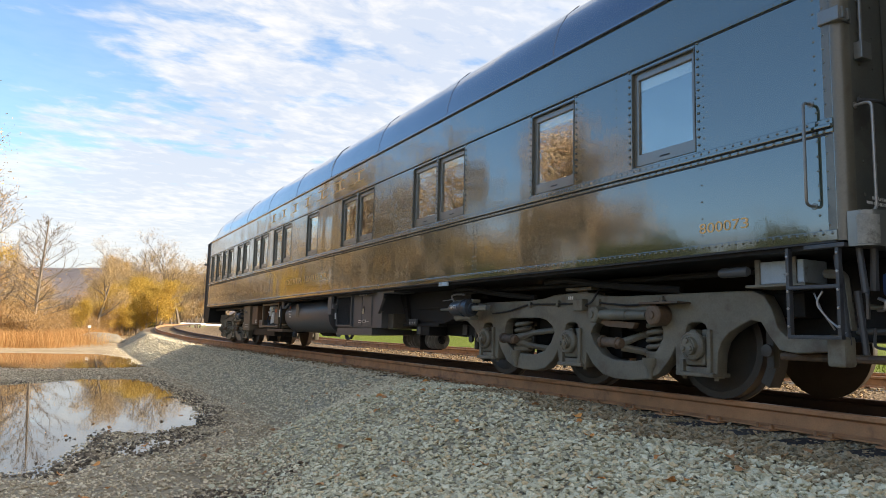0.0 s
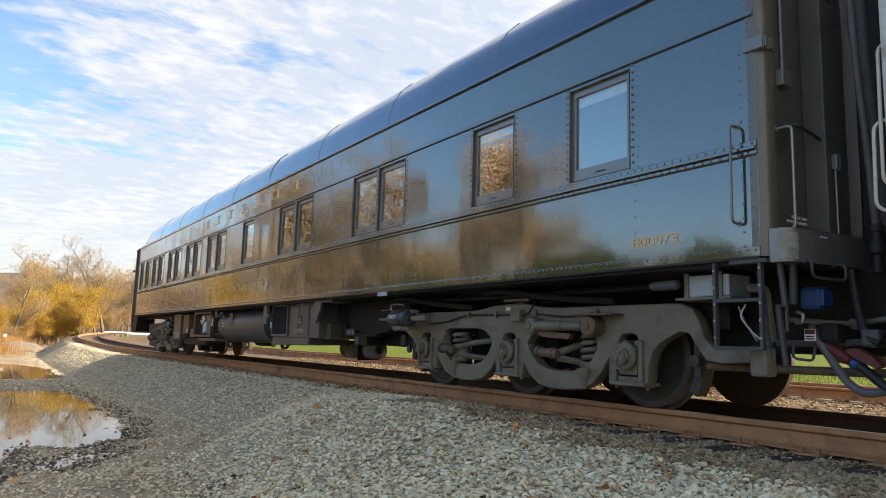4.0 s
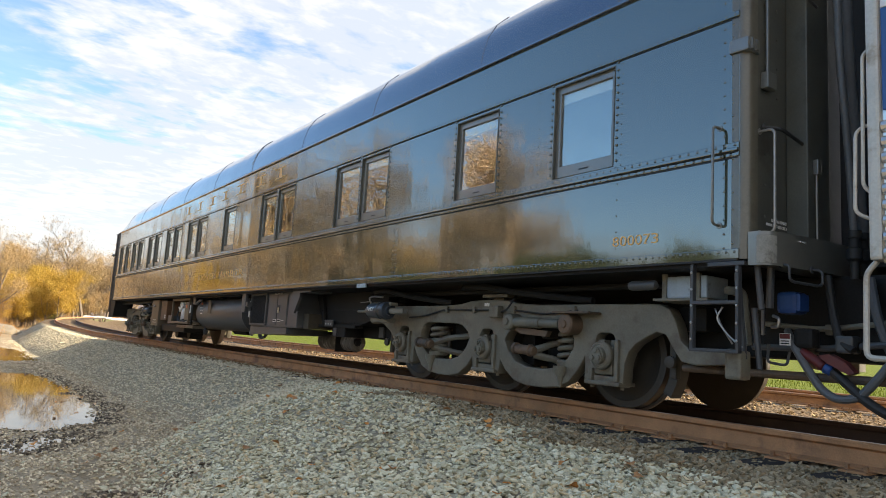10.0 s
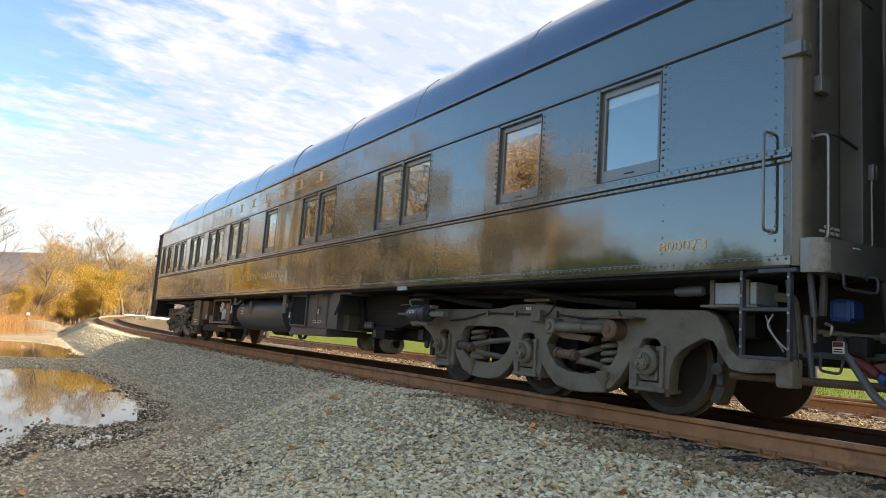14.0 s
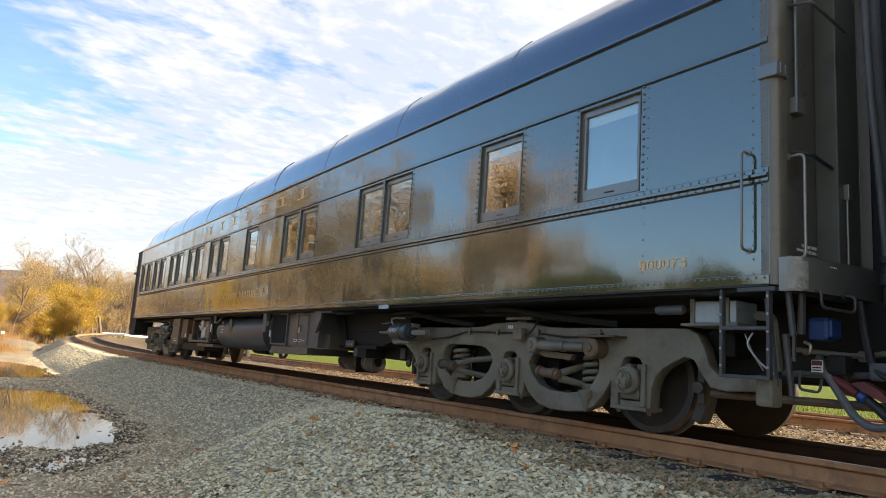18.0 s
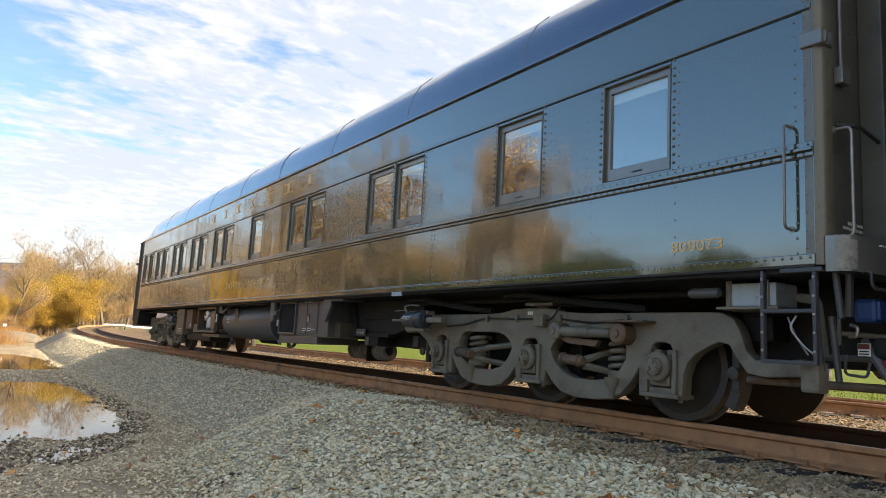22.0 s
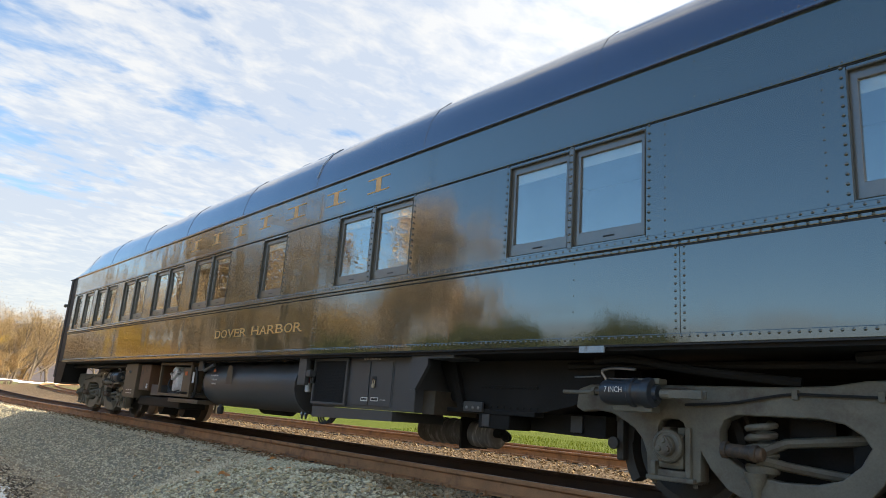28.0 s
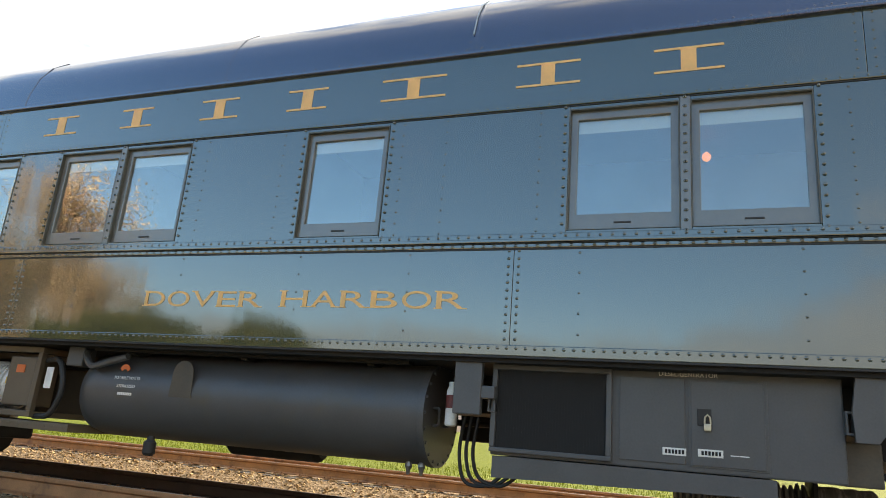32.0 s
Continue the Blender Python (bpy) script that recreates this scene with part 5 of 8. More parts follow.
def generator():
    g = simple("generator_case", (-1.335, 10.42, 0.56), (-0.55, 12.48, 1.155), BOXM, 0.012, "grey steel generator case")
    bm = bmesh.new()
    prism(bm, [(12.46, 0.555), (10.78, 0.555), (10.78, 0.45), (12.46, 0.42)], -1.345, -0.60)
    part("skirt", bm, BOXM, g)
    bm = bmesh.new()
    for a, b in (((11.70, 0.58), (12.48, 0.61)), ((11.70, 1.11), (12.48, 1.145)), ((11.70, 0.61), (11.735, 1.11)), ((12.445, 0.61), (12.48, 1.11))):
        box(bm, (-1.375, a[0], a[1]), (-1.335, b[0], b[1]), 0.006)
    rf = part("radiator_frame", bm, BOXM, g)
    bm = bmesh.new()
    box(bm, (-1.352, 11.735, 0.61), (-1.338, 12.445, 1.11))
    for y in steps(11.745, 12.435, 0.018):
        box(bm, (-1.356, y - 0.002, 0.612), (-1.350, y + 0.002, 1.108))
    for z in steps(0.62, 1.10, 0.018):
        box(bm, (-1.356, 11.737, z - 0.002), (-1.352, 12.443, z + 0.002))
    part("radiator_mesh", bm, MESHM, g, "black radiator mesh")
    d1 = simple("door", (-1.347, 11.27, 0.60), (-1.333, 11.655, 1.105), BOXM, 0.004, "", g)
    d2 = simple("door", (-1.349, 10.83, 0.60), (-1.333, 11.235, 1.095), BOXM, 0.004, "", g)
    simple("door_gasket", (-1.342, 10.812, 0.590), (-1.334, 11.250, 1.110), BOXM, 0.003, "", g)
    simple("lock_recess", (-1.354, 11.12, 0.83), (-1.344, 11.20, 0.93), RUBBER, 0.004, "", d2)
    bm = bmesh.new()
    box(bm, (-1.385, 11.122, 0.80), (-1.362, 11.164, 0.843), 0.008)
    tube(bm, [(-1.372, 11.125, 0.84), (-1.372, 11.128, 0.88), (-1.372, 11.142, 0.895), (-1.372, 11.157, 0.88), (-1.372, 11.160, 0.84)], 0.006, 6)
    part("padlock", bm, BRASSM, d2, "small brass padlock")
    for y0, y1, z in ((11.265, 11.40, 0.67), (11.06, 11.20, 0.675)):
        simple("name_plate", (-1.352, y0, z - 0.022), (-1.346, y1, z + 0.022), WHITE, 0.002, "small white maker's plate", g)
        bm = bmesh.new()
        q = y0 + 0.012
        while q < y1 - 0.02:
            box(bm, (-1.3545, q, z - 0.012), (-1.3515, q + 0.013, z + 0.012))
            q += 0.019
        part("plate_marks", bm, UNDER, g)
    simple("warning_strip", (-1.352, 10.92, 0.668), (-1.348, 11.02, 0.674), WHITE, 0, "", g)
    writing("lettering", "DIESEL-GENERATOR", 11.42, 1.118, 0.34, 0.026, WHITE, g, -1.339)
    # hinge and hanger brackets
    bm = bmesh.new()
    prism(bm, [(10.37, 1.16), (10.10, 1.16), (10.10, 1.04), (10.28, 0.79), (10.39, 0.79), (10.40, 0.95)], -1.46, -1.42)
    box(bm, (-1.46, 9.70, 1.11), (-1.10, 10.12, 1.155), 0.006)
    part("hanger_bracket", bm, BOXM, car)
    bm = bmesh.new()
    box(bm, (-1.46, 12.53, 0.80), (-1.40, 12.72, 1.17), 0.008)
    box(bm, (-1.45, 12.44, 0.91), (-1.36, 12.56, 0.99), 0.006)
    part("hanger_bracket", bm, BOXM, car)
    for y in (10.40, 12.47):
        bm = bmesh.new()
        for a, b in (((y - 0.025, 0.83), (y + 0.025, 0.842)), ((y - 0.025, 0.948), (y + 0.025, 0.96)), ((y - 0.025, 0.842), (y - 0.014, 0.948)), ((y + 0.014, 0.842), (y + 0.025, 0.948))):
            box(bm, (-1.40, a[0], a[1]), (-1.30, b[0], b[1]))
        part("lifting_eye", bm, BOXM, car)
    # low housing at the near end, sloping stay with bolts, beam and hung box beyond it
    bm = bmesh.new()
    box(bm, (-1.22, 10.225, 0.555), (-0.60, 10.425, 0.80), 0.01)
    part("exhaust_housing", bm, PATCHM, car, "grimy brown exhaust housing")
    bm = bmesh.new()
    prism(bm, [(10.22, 1.12), (10.12, 1.12), (9.94, 0.62), (10.04, 0.62)], -1.06, -1.01)
    stay = part("sloping_stay", bm, UNDER, car)
    rivets("stay_rivets", [(-1.062, 10.10 - 0.155 * k / 7 + d, 0.95 - 0.31 * k / 7) for k in range(8) for d in (-0.022, 0.022)], 0.011, UNDER, stay)
    simple("bottom_beam", (-1.04, 9.0, 0.60), (-0.90, 10.24, 0.645), UNDER, 0.008)
    pl = simple("bolted_plate", (-1.075, 9.67, 0.615), (-1.04, 9.94, 0.715), BOXM, 0.008, "grey bolted joint plate")
    rivets("plate_bolts", [(-1.075, y, 0.655) for y in (9.72, 9.80, 9.89)], 0.018, STEEL, pl)
    simple("hung_box", (-1.02, 9.34, 0.465), (-0.70, 9.76, 0.605), UNDER, 0.012)
    simple("hung_clamp", (-1.035, 9.60, 0.48), (-1.02, 9.70, 0.60), BOXM, 0.006)


generator()


def water_tank():
    bm = bmesh.new()
    lathe(bm, (-0.98, 12.98, 0.80), (0, 1, 0), [(0.0, 0.0), (0.012, 0.355), (0.035, 0.36), (3.02, 0.36), (3.14, 0.335), (3.22, 0.26), (3.255, 0.14), (3.26, 0.0)], 48)
    tank = part("water_tank", bm, TANKM, car, "black cylindrical water tank", smooth=50)
    bm = bmesh.new()
    lathe(bm, (-0.98, 12.965, 0.80), (0, 1, 0), [(0, 0.30), (0.0, 0.372), (0.05, 0.372), (0.052, 0.355)], 48)
    part("end_ring", bm, TANKM, tank, smooth=50)
    bm = bmesh.new()
    for k in range(20):
        a = 2 * math.pi * k / 20
        lathe(bm, (-0.98 + 0.345 * math.cos(a), 12.967, 0.80 + 0.345 * math.sin(a)), (0, -1, 0), [(0, 0.012), (0.012, 0.012), (0.014, 0.0)], 6)
    b = part("bolts", bm, TANKM, tank)
    b["kind"] = "stuff"
    for dx in (-0.17, 0.05):
        bm = bmesh.new()
        tube(bm, rounded([(-0.98 + dx, 12.98, 0.72), (-0.98 + dx, 12.92, 0.72), (-0.98 + dx, 12.92, 0.84), (-0.98 + dx, 12.98, 0.84)], 0.02), 0.010, 6)
        part("handle", bm, TANKM, tank)
    for q in (13.4, 14.5, 15.6):
        bm = bmesh.new()
        box(bm, (-1.30, q, 1.10), (-0.7, q + 0.06, 1.17), 0.006)
        part("tank_saddle", bm, UNDER, tank)
    simple("top_angle", (-1.36, 13.1, 1.118), (-1.28, 16.0, 1.14), UNDER, 0.004, "", tank)
    bm = bmesh.new()
    lathe(bm, (-1.31, 15.28, 0.47), (0, 0, -1), [(0, 0.028), (0.03, 0.03), (0.05, 0.05), (0.13, 0.05), (0.15, 0.035)], 12)
    part("drain_valve", bm, RUBBER, tank)
    for q in (13.15, 13.05):
        bm = bmesh.new()
        lathe(bm, (-1.08, q, 0.46), (0, 0, -1), [(0, 0.02), (0.03, 0.03), (0.05, 0.02), (0.09, 0.012)], 8)
        part("drain_plug", bm, STEEL, tank)
    bm = bmesh.new()
    lathe(bm, (-0.75, 14.03, 0.50), (0, 1, 0), [(0, 0.0), (0.0, 0.10), (0.04, 0.13), (0.85, 0.13), (0.89, 0.10), (0.89, 0)], 20)
    part("air_reservoir", bm, UNDER, car)
    # spout and shield at the domed end
    bm = bmesh.new()
    tube(bm, rounded([(-1.20, 16.18, 1.15), (-1.33, 16.12, 1.10), (-1.36, 16.05, 1.02), (-1.37, 15.98, 0.98), (-1.37, 15.62, 1.08)], 0.05), 0.028, 8)
    box(bm, (-1.36, 16.12, 0.98), (-1.22, 16.30, 1.15), 0.015)
    part("fill_spout", bm, BOXM, tank)
    writing("lettering", "POTABLE WATER", 15.74, 0.895, 0.27, 0.026, WHITE, tank, -1.345)
    writing("lettering", "STERILIZED", 15.70, 0.830, 0.19, 0.024, WHITE, tank, -1.349)
    bm = bmesh.new()
    for k in range(8):
        box(bm, (-1.348, 15.68 - k * 0.019 - 0.013, 0.768), (-1.344, 15.68 - k * 0.019, 0.790))
    part("date_marks", bm, WHITE, tank)
    bm = bmesh.new()
    me = plate_mesh("stain", [arc(0.0, 0.19, 0.10, 0, 180, 10) + [(-0.11, 0.0), (0.11, 0.0)]], 0.004)
    mesh_part("brown_patch", me, PATCHM, tank, pose(-1.343, 15.05, 0.78) @ FLIP, "old brown paint patch")
    bm.free()
    me = plate_mesh("mark", [arc(0.0, 0.0, 0.055, 20, 160, 8) + arc(0.0, -0.015, 0.03, 160, 20, 8)], 0.004)
    mesh_part("orange_mark", me, ORANGE, tank, pose(-1.33, 15.66, 0.965) @ FLIP, "small orange logo patch")
    # red-and-white canister between tank and generator
    bm = bmesh.new()
    lathe(bm, (-1.24, 12.80, 0.72), (0, 0, 1), [(0, 0.03), (0.01, 0.042), (0.24, 0.042), (0.27, 0.03), (0.30, 0.03)], 16)
    part("filter_canister", bm, WHITE, car, "white filter canister with a red band")
    bm = bmesh.new()
    lathe(bm, (-1.24, 12.80, 0.84), (0, 0, 1), [(0, 0.0435), (0.09, 0.0435)], 16)
    part("red_band", bm, REDP, car)
    for k in range(3):
        bm = bmesh.new()
        y = 12.66 + 0.05 * k
        tube(bm, rounded([(-1.05, y, 0.8), (-1.06, y + 0.03, 0.55), (-1.06, y - 0.02, 0.38 - 0.02 * k), (-1.05, y - 0.20, 0.34), (-1.04, y - 0.32, 0.45)], 0.12), 0.013, 7)
        part("cable", bm, RUBBER, car, "drooping black cable")


water_tank()


def cooling_unit():
    y0, y1, z0, z1, x0, x1 = 16.60, 18.12, 0.53, 1.13, -1.35, -0.65
    bm = bmesh.new()
    t = 0.05
    for a, b in (((y0, z0), (y1, z0 + t)), ((y0, z1 - t), (y1, z1)), ((y0, z0 + t), (y0 + t, z1 - t)), ((y1 - t, z0 + t), (y1, z1 - t))):
        box(bm, (x0, a[0], a[1]), (x0 + 0.05, b[0], b[1]), 0.005)
        box(bm, (x1 - 0.05, a[0], a[1]), (x1, b[0], b[1]), 0.005)
    for y in (y0 + t / 2, y1 - t / 2):
        for z in (z0 + t / 2, z1 - t / 2):
            box(bm, (x0 + 0.05, y - 0.024, z - 0.024), (x1 - 0.05, y + 0.024, z + 0.024))
    box(bm, (x1 - 0.02, y0, z0), (x1, y1, z1))
    unit = part("cooling_unit_frame", bm, BROWNB, car, "brown angle-iron frame of a cooling unit")
    bm = bmesh.new()
    lathe(bm, (-1.05, 17.08, 0.80), (0, 1, 0), [(0, 0.0), (0.0, 0.15), (0.04, 0.19), (0.30, 0.20), (0.36, 0.17), (0.52, 0.17), (0.60, 0.12), (0.62, 0)], 28)
    part("motor", bm, ALLOY, unit, "cast aluminium compressor motor")
    bm = bmesh.new()
    for k in range(7):
        y = 17.16 + 0.045 * k
        lathe(bm, (-1.05, y, 0.80), (0, 1, 0), [(0, 0.19), (0.0, 0.212), (0.014, 0.212), (0.014, 0.19)], 28)
    b = part("cooling_fins", bm, ALLOY, unit)
    b["kind"] = "stuff"
    bm = bmesh.new()
    tilt = Matrix.Translation((-1.20, 17.58, 0.93)) @ Matrix.Rotation(radians(-28), 4, "X")
    box(bm, (-0.08, -0.16, -0.05), (0.10, 0.17, 0.05), 0.02, tilt)
    box(bm, (-0.10, -0.13, 0.04), (0.08, 0.02, 0.085), 0.012, tilt)
    box(bm, (-0.10, 0.05, 0.04), (0.08, 0.15, 0.075), 0.012, tilt)
    lathe(bm, (-1.04, 17.50, 0.775), (-1, 0, 0), [(0, 0.19), (0.12, 0.19), (0.14, 0.165), (0.16, 0.165), (0.18, 0.12), (0.20, 0.11), (0.22, 0.05), (0.225, 0.0)], 22)
    for k in range(9):
        a = 2 * math.pi * k / 9
        lathe(bm, (-1.20, 17.50 + 0.145 * math.cos(a), 0.775 + 0.145 * math.sin(a)), (-1, 0, 0), [(0, 0.016), (0.02, 0.016), (0.022, 0.0)], 6)
    box(bm, (-1.22, 17.64, 0.60), (-0.95, 17.78, 0.86), 0.03)
    part("compressor_head", bm, ALLOY, unit, "pale ribbed compressor head")
    simple("control_panel", (-1.34, 16.66, 0.62), (-1.10, 16.98, 1.04), BROWNB, 0.01, "", unit)
    simple("label_plate", (-1.346, 16.78, 0.90), (-1.339, 16.88, 0.97), ORANGE, 0.002, "orange warning label", unit)
    simple("label_plate", (-1.36, 16.42, 0.78), (-1.353, 16.50, 0.96), WHITE, 0.002, "white data label", unit)
    simple("yellow_cap", (-1.27, 17.02, 0.80), (-1.22, 17.08, 0.86), material("yellow_cap", (0.75, 0.5, 0.03), 0.5), 0.008, "", unit)
    bm = bmesh.new()
    tube(bm, rounded([(-1.28, 17.75, 0.62), (-1.30, 17.5, 0.57), (-1.30, 17.1, 0.61), (-1.28, 16.8, 0.63)], 0.1), 0.018, 8)
    tube(bm, rounded([(-1.26, 17.72, 0.90), (-1.31, 17.74, 0.72), (-1.29, 17.55, 0.60), (-1.25, 17.3, 0.64)], 0.08), 0.014, 8)
    part("hose", bm, RUBBER, unit)
    bm = bmesh.new()
    tube(bm, rounded([(-1.28, 16.60, 1.02), (-1.34, 16.38, 1.04), (-1.36, 16.26, 0.80), (-1.34, 16.36, 0.55), (-1.28, 16.62, 0.54)], 0.25, 8), 0.024, 9)
    part("hose", bm, RUBBER, unit)
    bm = bmesh.new()
    box(bm, (-1.36, 16.12, 0.435), (-0.9, 17.48, 0.50), 0.004)
    for y in steps(16.2, 17.4, 0.10):
        box(bm, (-1.364, y - 0.025, 0.455), (-1.36, y + 0.025, 0.475))
    part("drip_tray", bm, BROWNB, unit)
    # cabinets
    c = simple("electrical_cabinet", (-1.38, 19.35, 0.44), (-0.85, 20.08, 1.12), BROWNB, 0.012, "tall brown electrical cabinet")
    for k in range(6):
        bm = bmesh.new()
        y, z = 19.52 + 0.13 * (k % 3), 0.52 + 0.06 * (k // 3)
        box(bm, (-1.388, y, z), (-1.378, y + 0.07, z + 0.018), 0.003)
        part("vent_slot", bm, WHITE, c)
    bm = bmesh.new()
    lathe(bm, (-1.38, 19.75, 0.95), (-1, 0, 0), [(0, 0.03), (0.02, 0.03), (0.025, 0.02), (0.05, 0.015)], 12)
    part("latch_knob", bm, STEEL, c)
    for z in (0.98, 0.60):
        simple("hinge", (-1.392, 20.05, z), (-1.36, 20.085, z + 0.06), STEEL, 0.004, "", c)
    c = simple("switch_box", (-1.34, 18.68, 0.60), (-0.85, 19.24, 1.10), RUSTBOX, 0.012, "rust-brown switch box")
    for k in range(4):
        simple("label_plate", (-1.346, 18.74 + 0.05 * (k % 2), 0.64 + 0.05 * (k // 2)), (-1.338, 18.775 + 0.05 * (k % 2), 0.68 + 0.05 * (k // 2)), WHITE, 0.001, "", c)
    simple("support_beam", (-1.25, 17.2, 0.32), (-0.75, 19.4, 0.50), UNDER, 0.03, "dark support beam")
    for q in (17.5, 18.6):
        bm = bmesh.new()
        prism(bm, [(q, 0.33), (q + 0.34, 0.33), (q + 0.30, 0.23), (q + 0.22, 0.17), (q + 0.12, 0.17), (q + 0.04, 0.23)], -1.0, -0.70)
        part("drop_bracket", bm, UNDER, car)
    simple("conduit_box", (-1.30, 18.15, 0.52), (-1.0, 18.62, 0.72), BOXM, 0.01)
    bm = bmesh.new()
    cyl(bm, (-1.25, 20.2, 1.08), (-1.25, 25.4, 1.08), 0.04, 10)
    part("steam_pipe", bm, UNDER, car)


RUSTBOX = material("rusty_box_paint", (0.16, 0.085, 0.045), 0.55, vary=0.3, scale=4, fine=60, bump=0.08, dirt=(0.07, 0.055, 0.04), dirt_amount=0.3, dirt_scale=4)
cooling_unit()


def belly():
    # riveted trough behind the brake cylinder
    bm = bmesh.new()
    prism(bm, [(8.15, 1.13), (10.45, 1.13), (10.20, 0.72), (9.95, 0.645), (8.95, 0.645), (8.60, 0.72), (8.15, 0.90)], -1.0, 0.9)
    part("belly_pan", bm, UNDER, car)
    s = [(-1.003, y, 0.675) for y in steps(9.0, 9.95, 0.085)] + [(-1.003, 10.05 + 0.05 * j, 0.70 + 0.06 * k) for j in range(3) for k in range(j + 1, 6)]
    rivets("belly_rivets", s, 0.014, UNDER, car)
    simple("belly_rib", (-1.015, 9.00, 0.86), (-0.99, 9.75, 0.885), UNDER, 0.004)
    bm = bmesh.new()
    prism(bm, [(8.45, 0.655), (9.51, 0.655), (9.51, 0.50), (9.40, 0.50), (9.40, 0.475), (8.50, 0.455), (8.45, 0.47)], -0.70, 0.6)
    part("battery_box", bm, UNDER, car)
    simple("box_clamp", (-0.735, 8.69, 0.49), (-0.70, 8.82, 0.64), BOXM, 0.006)
    # ribbed drive shaft with drum, flange and tail pipe
    ax, az = -0.36, 0.385
    bm = bmesh.new()
    prof = []
    for k in range(22):
        y = 0.86 * k / 22
        prof += [(y, 0.112), (y + 0.012, 0.145 + 0.010 * math.sin(k * 1.7)), (y + 0.024, 0.145 + 0.010 * math.sin(k * 1.7 + 0.6)), (y + 0.034, 0.112)]
    lathe(bm, (ax, 10.52, az), (0, 1, 0), prof, 20)
    part("bellows", bm, BELLOWS, car, "grey ribbed bellows", smooth=30)
    simple("flange_plate", (ax - 0.22, 10.475, az - 0.17), (ax + 0.2, 10.505, 0.62), UNDER, 0.006)
    bm = bmesh.new()
    lathe(bm, (ax, 10.11, az), (0, 1, 0), [(0, 0.0), (0.0, 0.13), (0.02, 0.148), (0.10, 0.142), (0.13, 0.150), (0.20, 0.140), (0.24, 0.150), (0.36, 0.145)], 24)
    part("drum", bm, BELLOWS, car, "grimy wrapped muffler drum", smooth=50)
    bm = bmesh.new()
    tube(bm, rounded([(ax - 0.04, 10.12, az + 0.02), (ax - 0.06, 9.96, az + 0.02), (ax - 0.14, 9.86, az)], 0.06), 0.048, 12)
    lathe(bm, (ax - 0.14, 9.87, az), Vector((-0.6, -1, -0.1)), [(0, 0.050), (0.06, 0.052), (0.06, 0.036), (0.03, 0.034), (0.03, 0.0)], 12)
    part("tail_pipe", bm, UNDER, car)
    # brake cylinder
    for yc, sg in ((5.84, 1), (22.55, -1)):
        y = yc + sg * 1.66
        bm = bmesh.new()
        lathe(bm, (-1.36, y, 0.835), (0, sg, 0), [(0, 0.0), (0, 0.055), (0.03, 0.06), (0.04, 0.105), (0.07, 0.115), (0.10, 0.115), (0.11, 0.100), (0.18, 0.098), (0.19, 0.112), (0.22, 0.112), (0.23, 0.100), (0.44, 0.100), (0.48, 0.088), (0.50, 0.0)], 28)
        cy = part("brake_cylinder", bm, CYLM, car, "dark blue-grey brake cylinder")
        if sg > 0:
            writing("lettering", "7 INCH", y + 0.42, 0.83, 0.16, 0.042, WHITE, cy, -1.4615)
        bm = bmesh.new()
        box(bm, (-1.36, min(y, y + sg * 0.46), 0.90), (-1.25, max(y, y + sg * 0.46), 0.945), 0.008)
        box(bm, (-1.37, min(y + sg * 0.06, y + sg * 0.40), 0.69), (-1.24, max(y + sg * 0.06, y + sg * 0.40), 0.745), 0.012)
        part("cylinder_bracket", bm, TRUCKM, cy)
        bm = bmesh.new()
        cyl(bm, (-1.36, y - sg * 0.02, 0.83), (-1.36, y - sg * 0.14, 0.83), 0.035, 10)
        box(bm, (-1.40, min(y - sg * 0.36, y - sg * 0.10), 0.80), (-1.385, max(y - sg * 0.36, y - sg * 0.10), 0.86), 0.004)
        box(bm, (-1.335, min(y - sg * 0.36, y - sg * 0.10), 0.80), (-1.32, max(y - sg * 0.36, y - sg * 0.10), 0.86), 0.004)
        part("clevis", bm, TRUCKM, cy)
        bm = bmesh.new()
        cyl(bm, (-1.36, y + sg * 0.50, 0.835), (-1.36, y + sg * 0.60, 0.835), 0.022, 10)
        lathe(bm, (-1.36, y + sg * 0.57, 0.835), (0, sg, 0), [(0, 0.02), (0.0, 0.038), (0.03, 0.038), (0.03, 0.02)], 6)
        cyl(bm, (-1.30, y + sg * 0.60, 0.83), (-1.30, y + sg * 0.95, 0.83), 0.016, 8)
        part("slack_adjuster", bm, TRUCKM, cy)
        bm = bmesh.new()
        tube(bm, rounded([(-1.38, y + sg * 0.46, 0.93), (-1.40, y + sg * 0.50, 1.0), (-1.38, y + sg * 0.40, 1.02), (-1.36, y + sg * 0.2, 1.01)], 0.04), 0.012, 7)
        tube(bm, [(-1.37, y + sg * 0.52, 0.955), (-1.37, y + sg * 0.78, 0.945)], 0.006, 6)
        part("cylinder_line", bm, STEEL, cy)
    simple("tag_plate", (SIDE - 0.012, 7.88, 1.125), (SIDE + 0.01, 8.12, 1.178), VALVEM, 0.003, "small bright tag plate")
    # brake rods and lagged pipes in the dark
    for x, z, a, b, r in ((-0.55, 0.80, 3.3, 9.0, 0.03), (0.5, 0.80, 3.3, 20.0, 0.03), (-1.05, 1.07, 3.2, 8.6, 0.03), (-0.8, 1.02, 8.0, 20.0, 0.035)):
        bm = bmesh.new()
        cyl(bm, (x, a, z), (x, b, z), r, 8)
        part("pipe", bm, UNDER, car)
    for a, b in ((4.4, 6.2), (6.6, 8.2)):
        bm = bmesh.new()
        tube(bm, rounded([(-1.2, b, 1.10), (-1.2, b - 0.3, 1.12), (-1.15, (a + b) / 2, 1.03), (-1.05, a, 0.95)], 0.3), 0.035, 8)
        part("lagged_pipe", bm, UNDER, car)


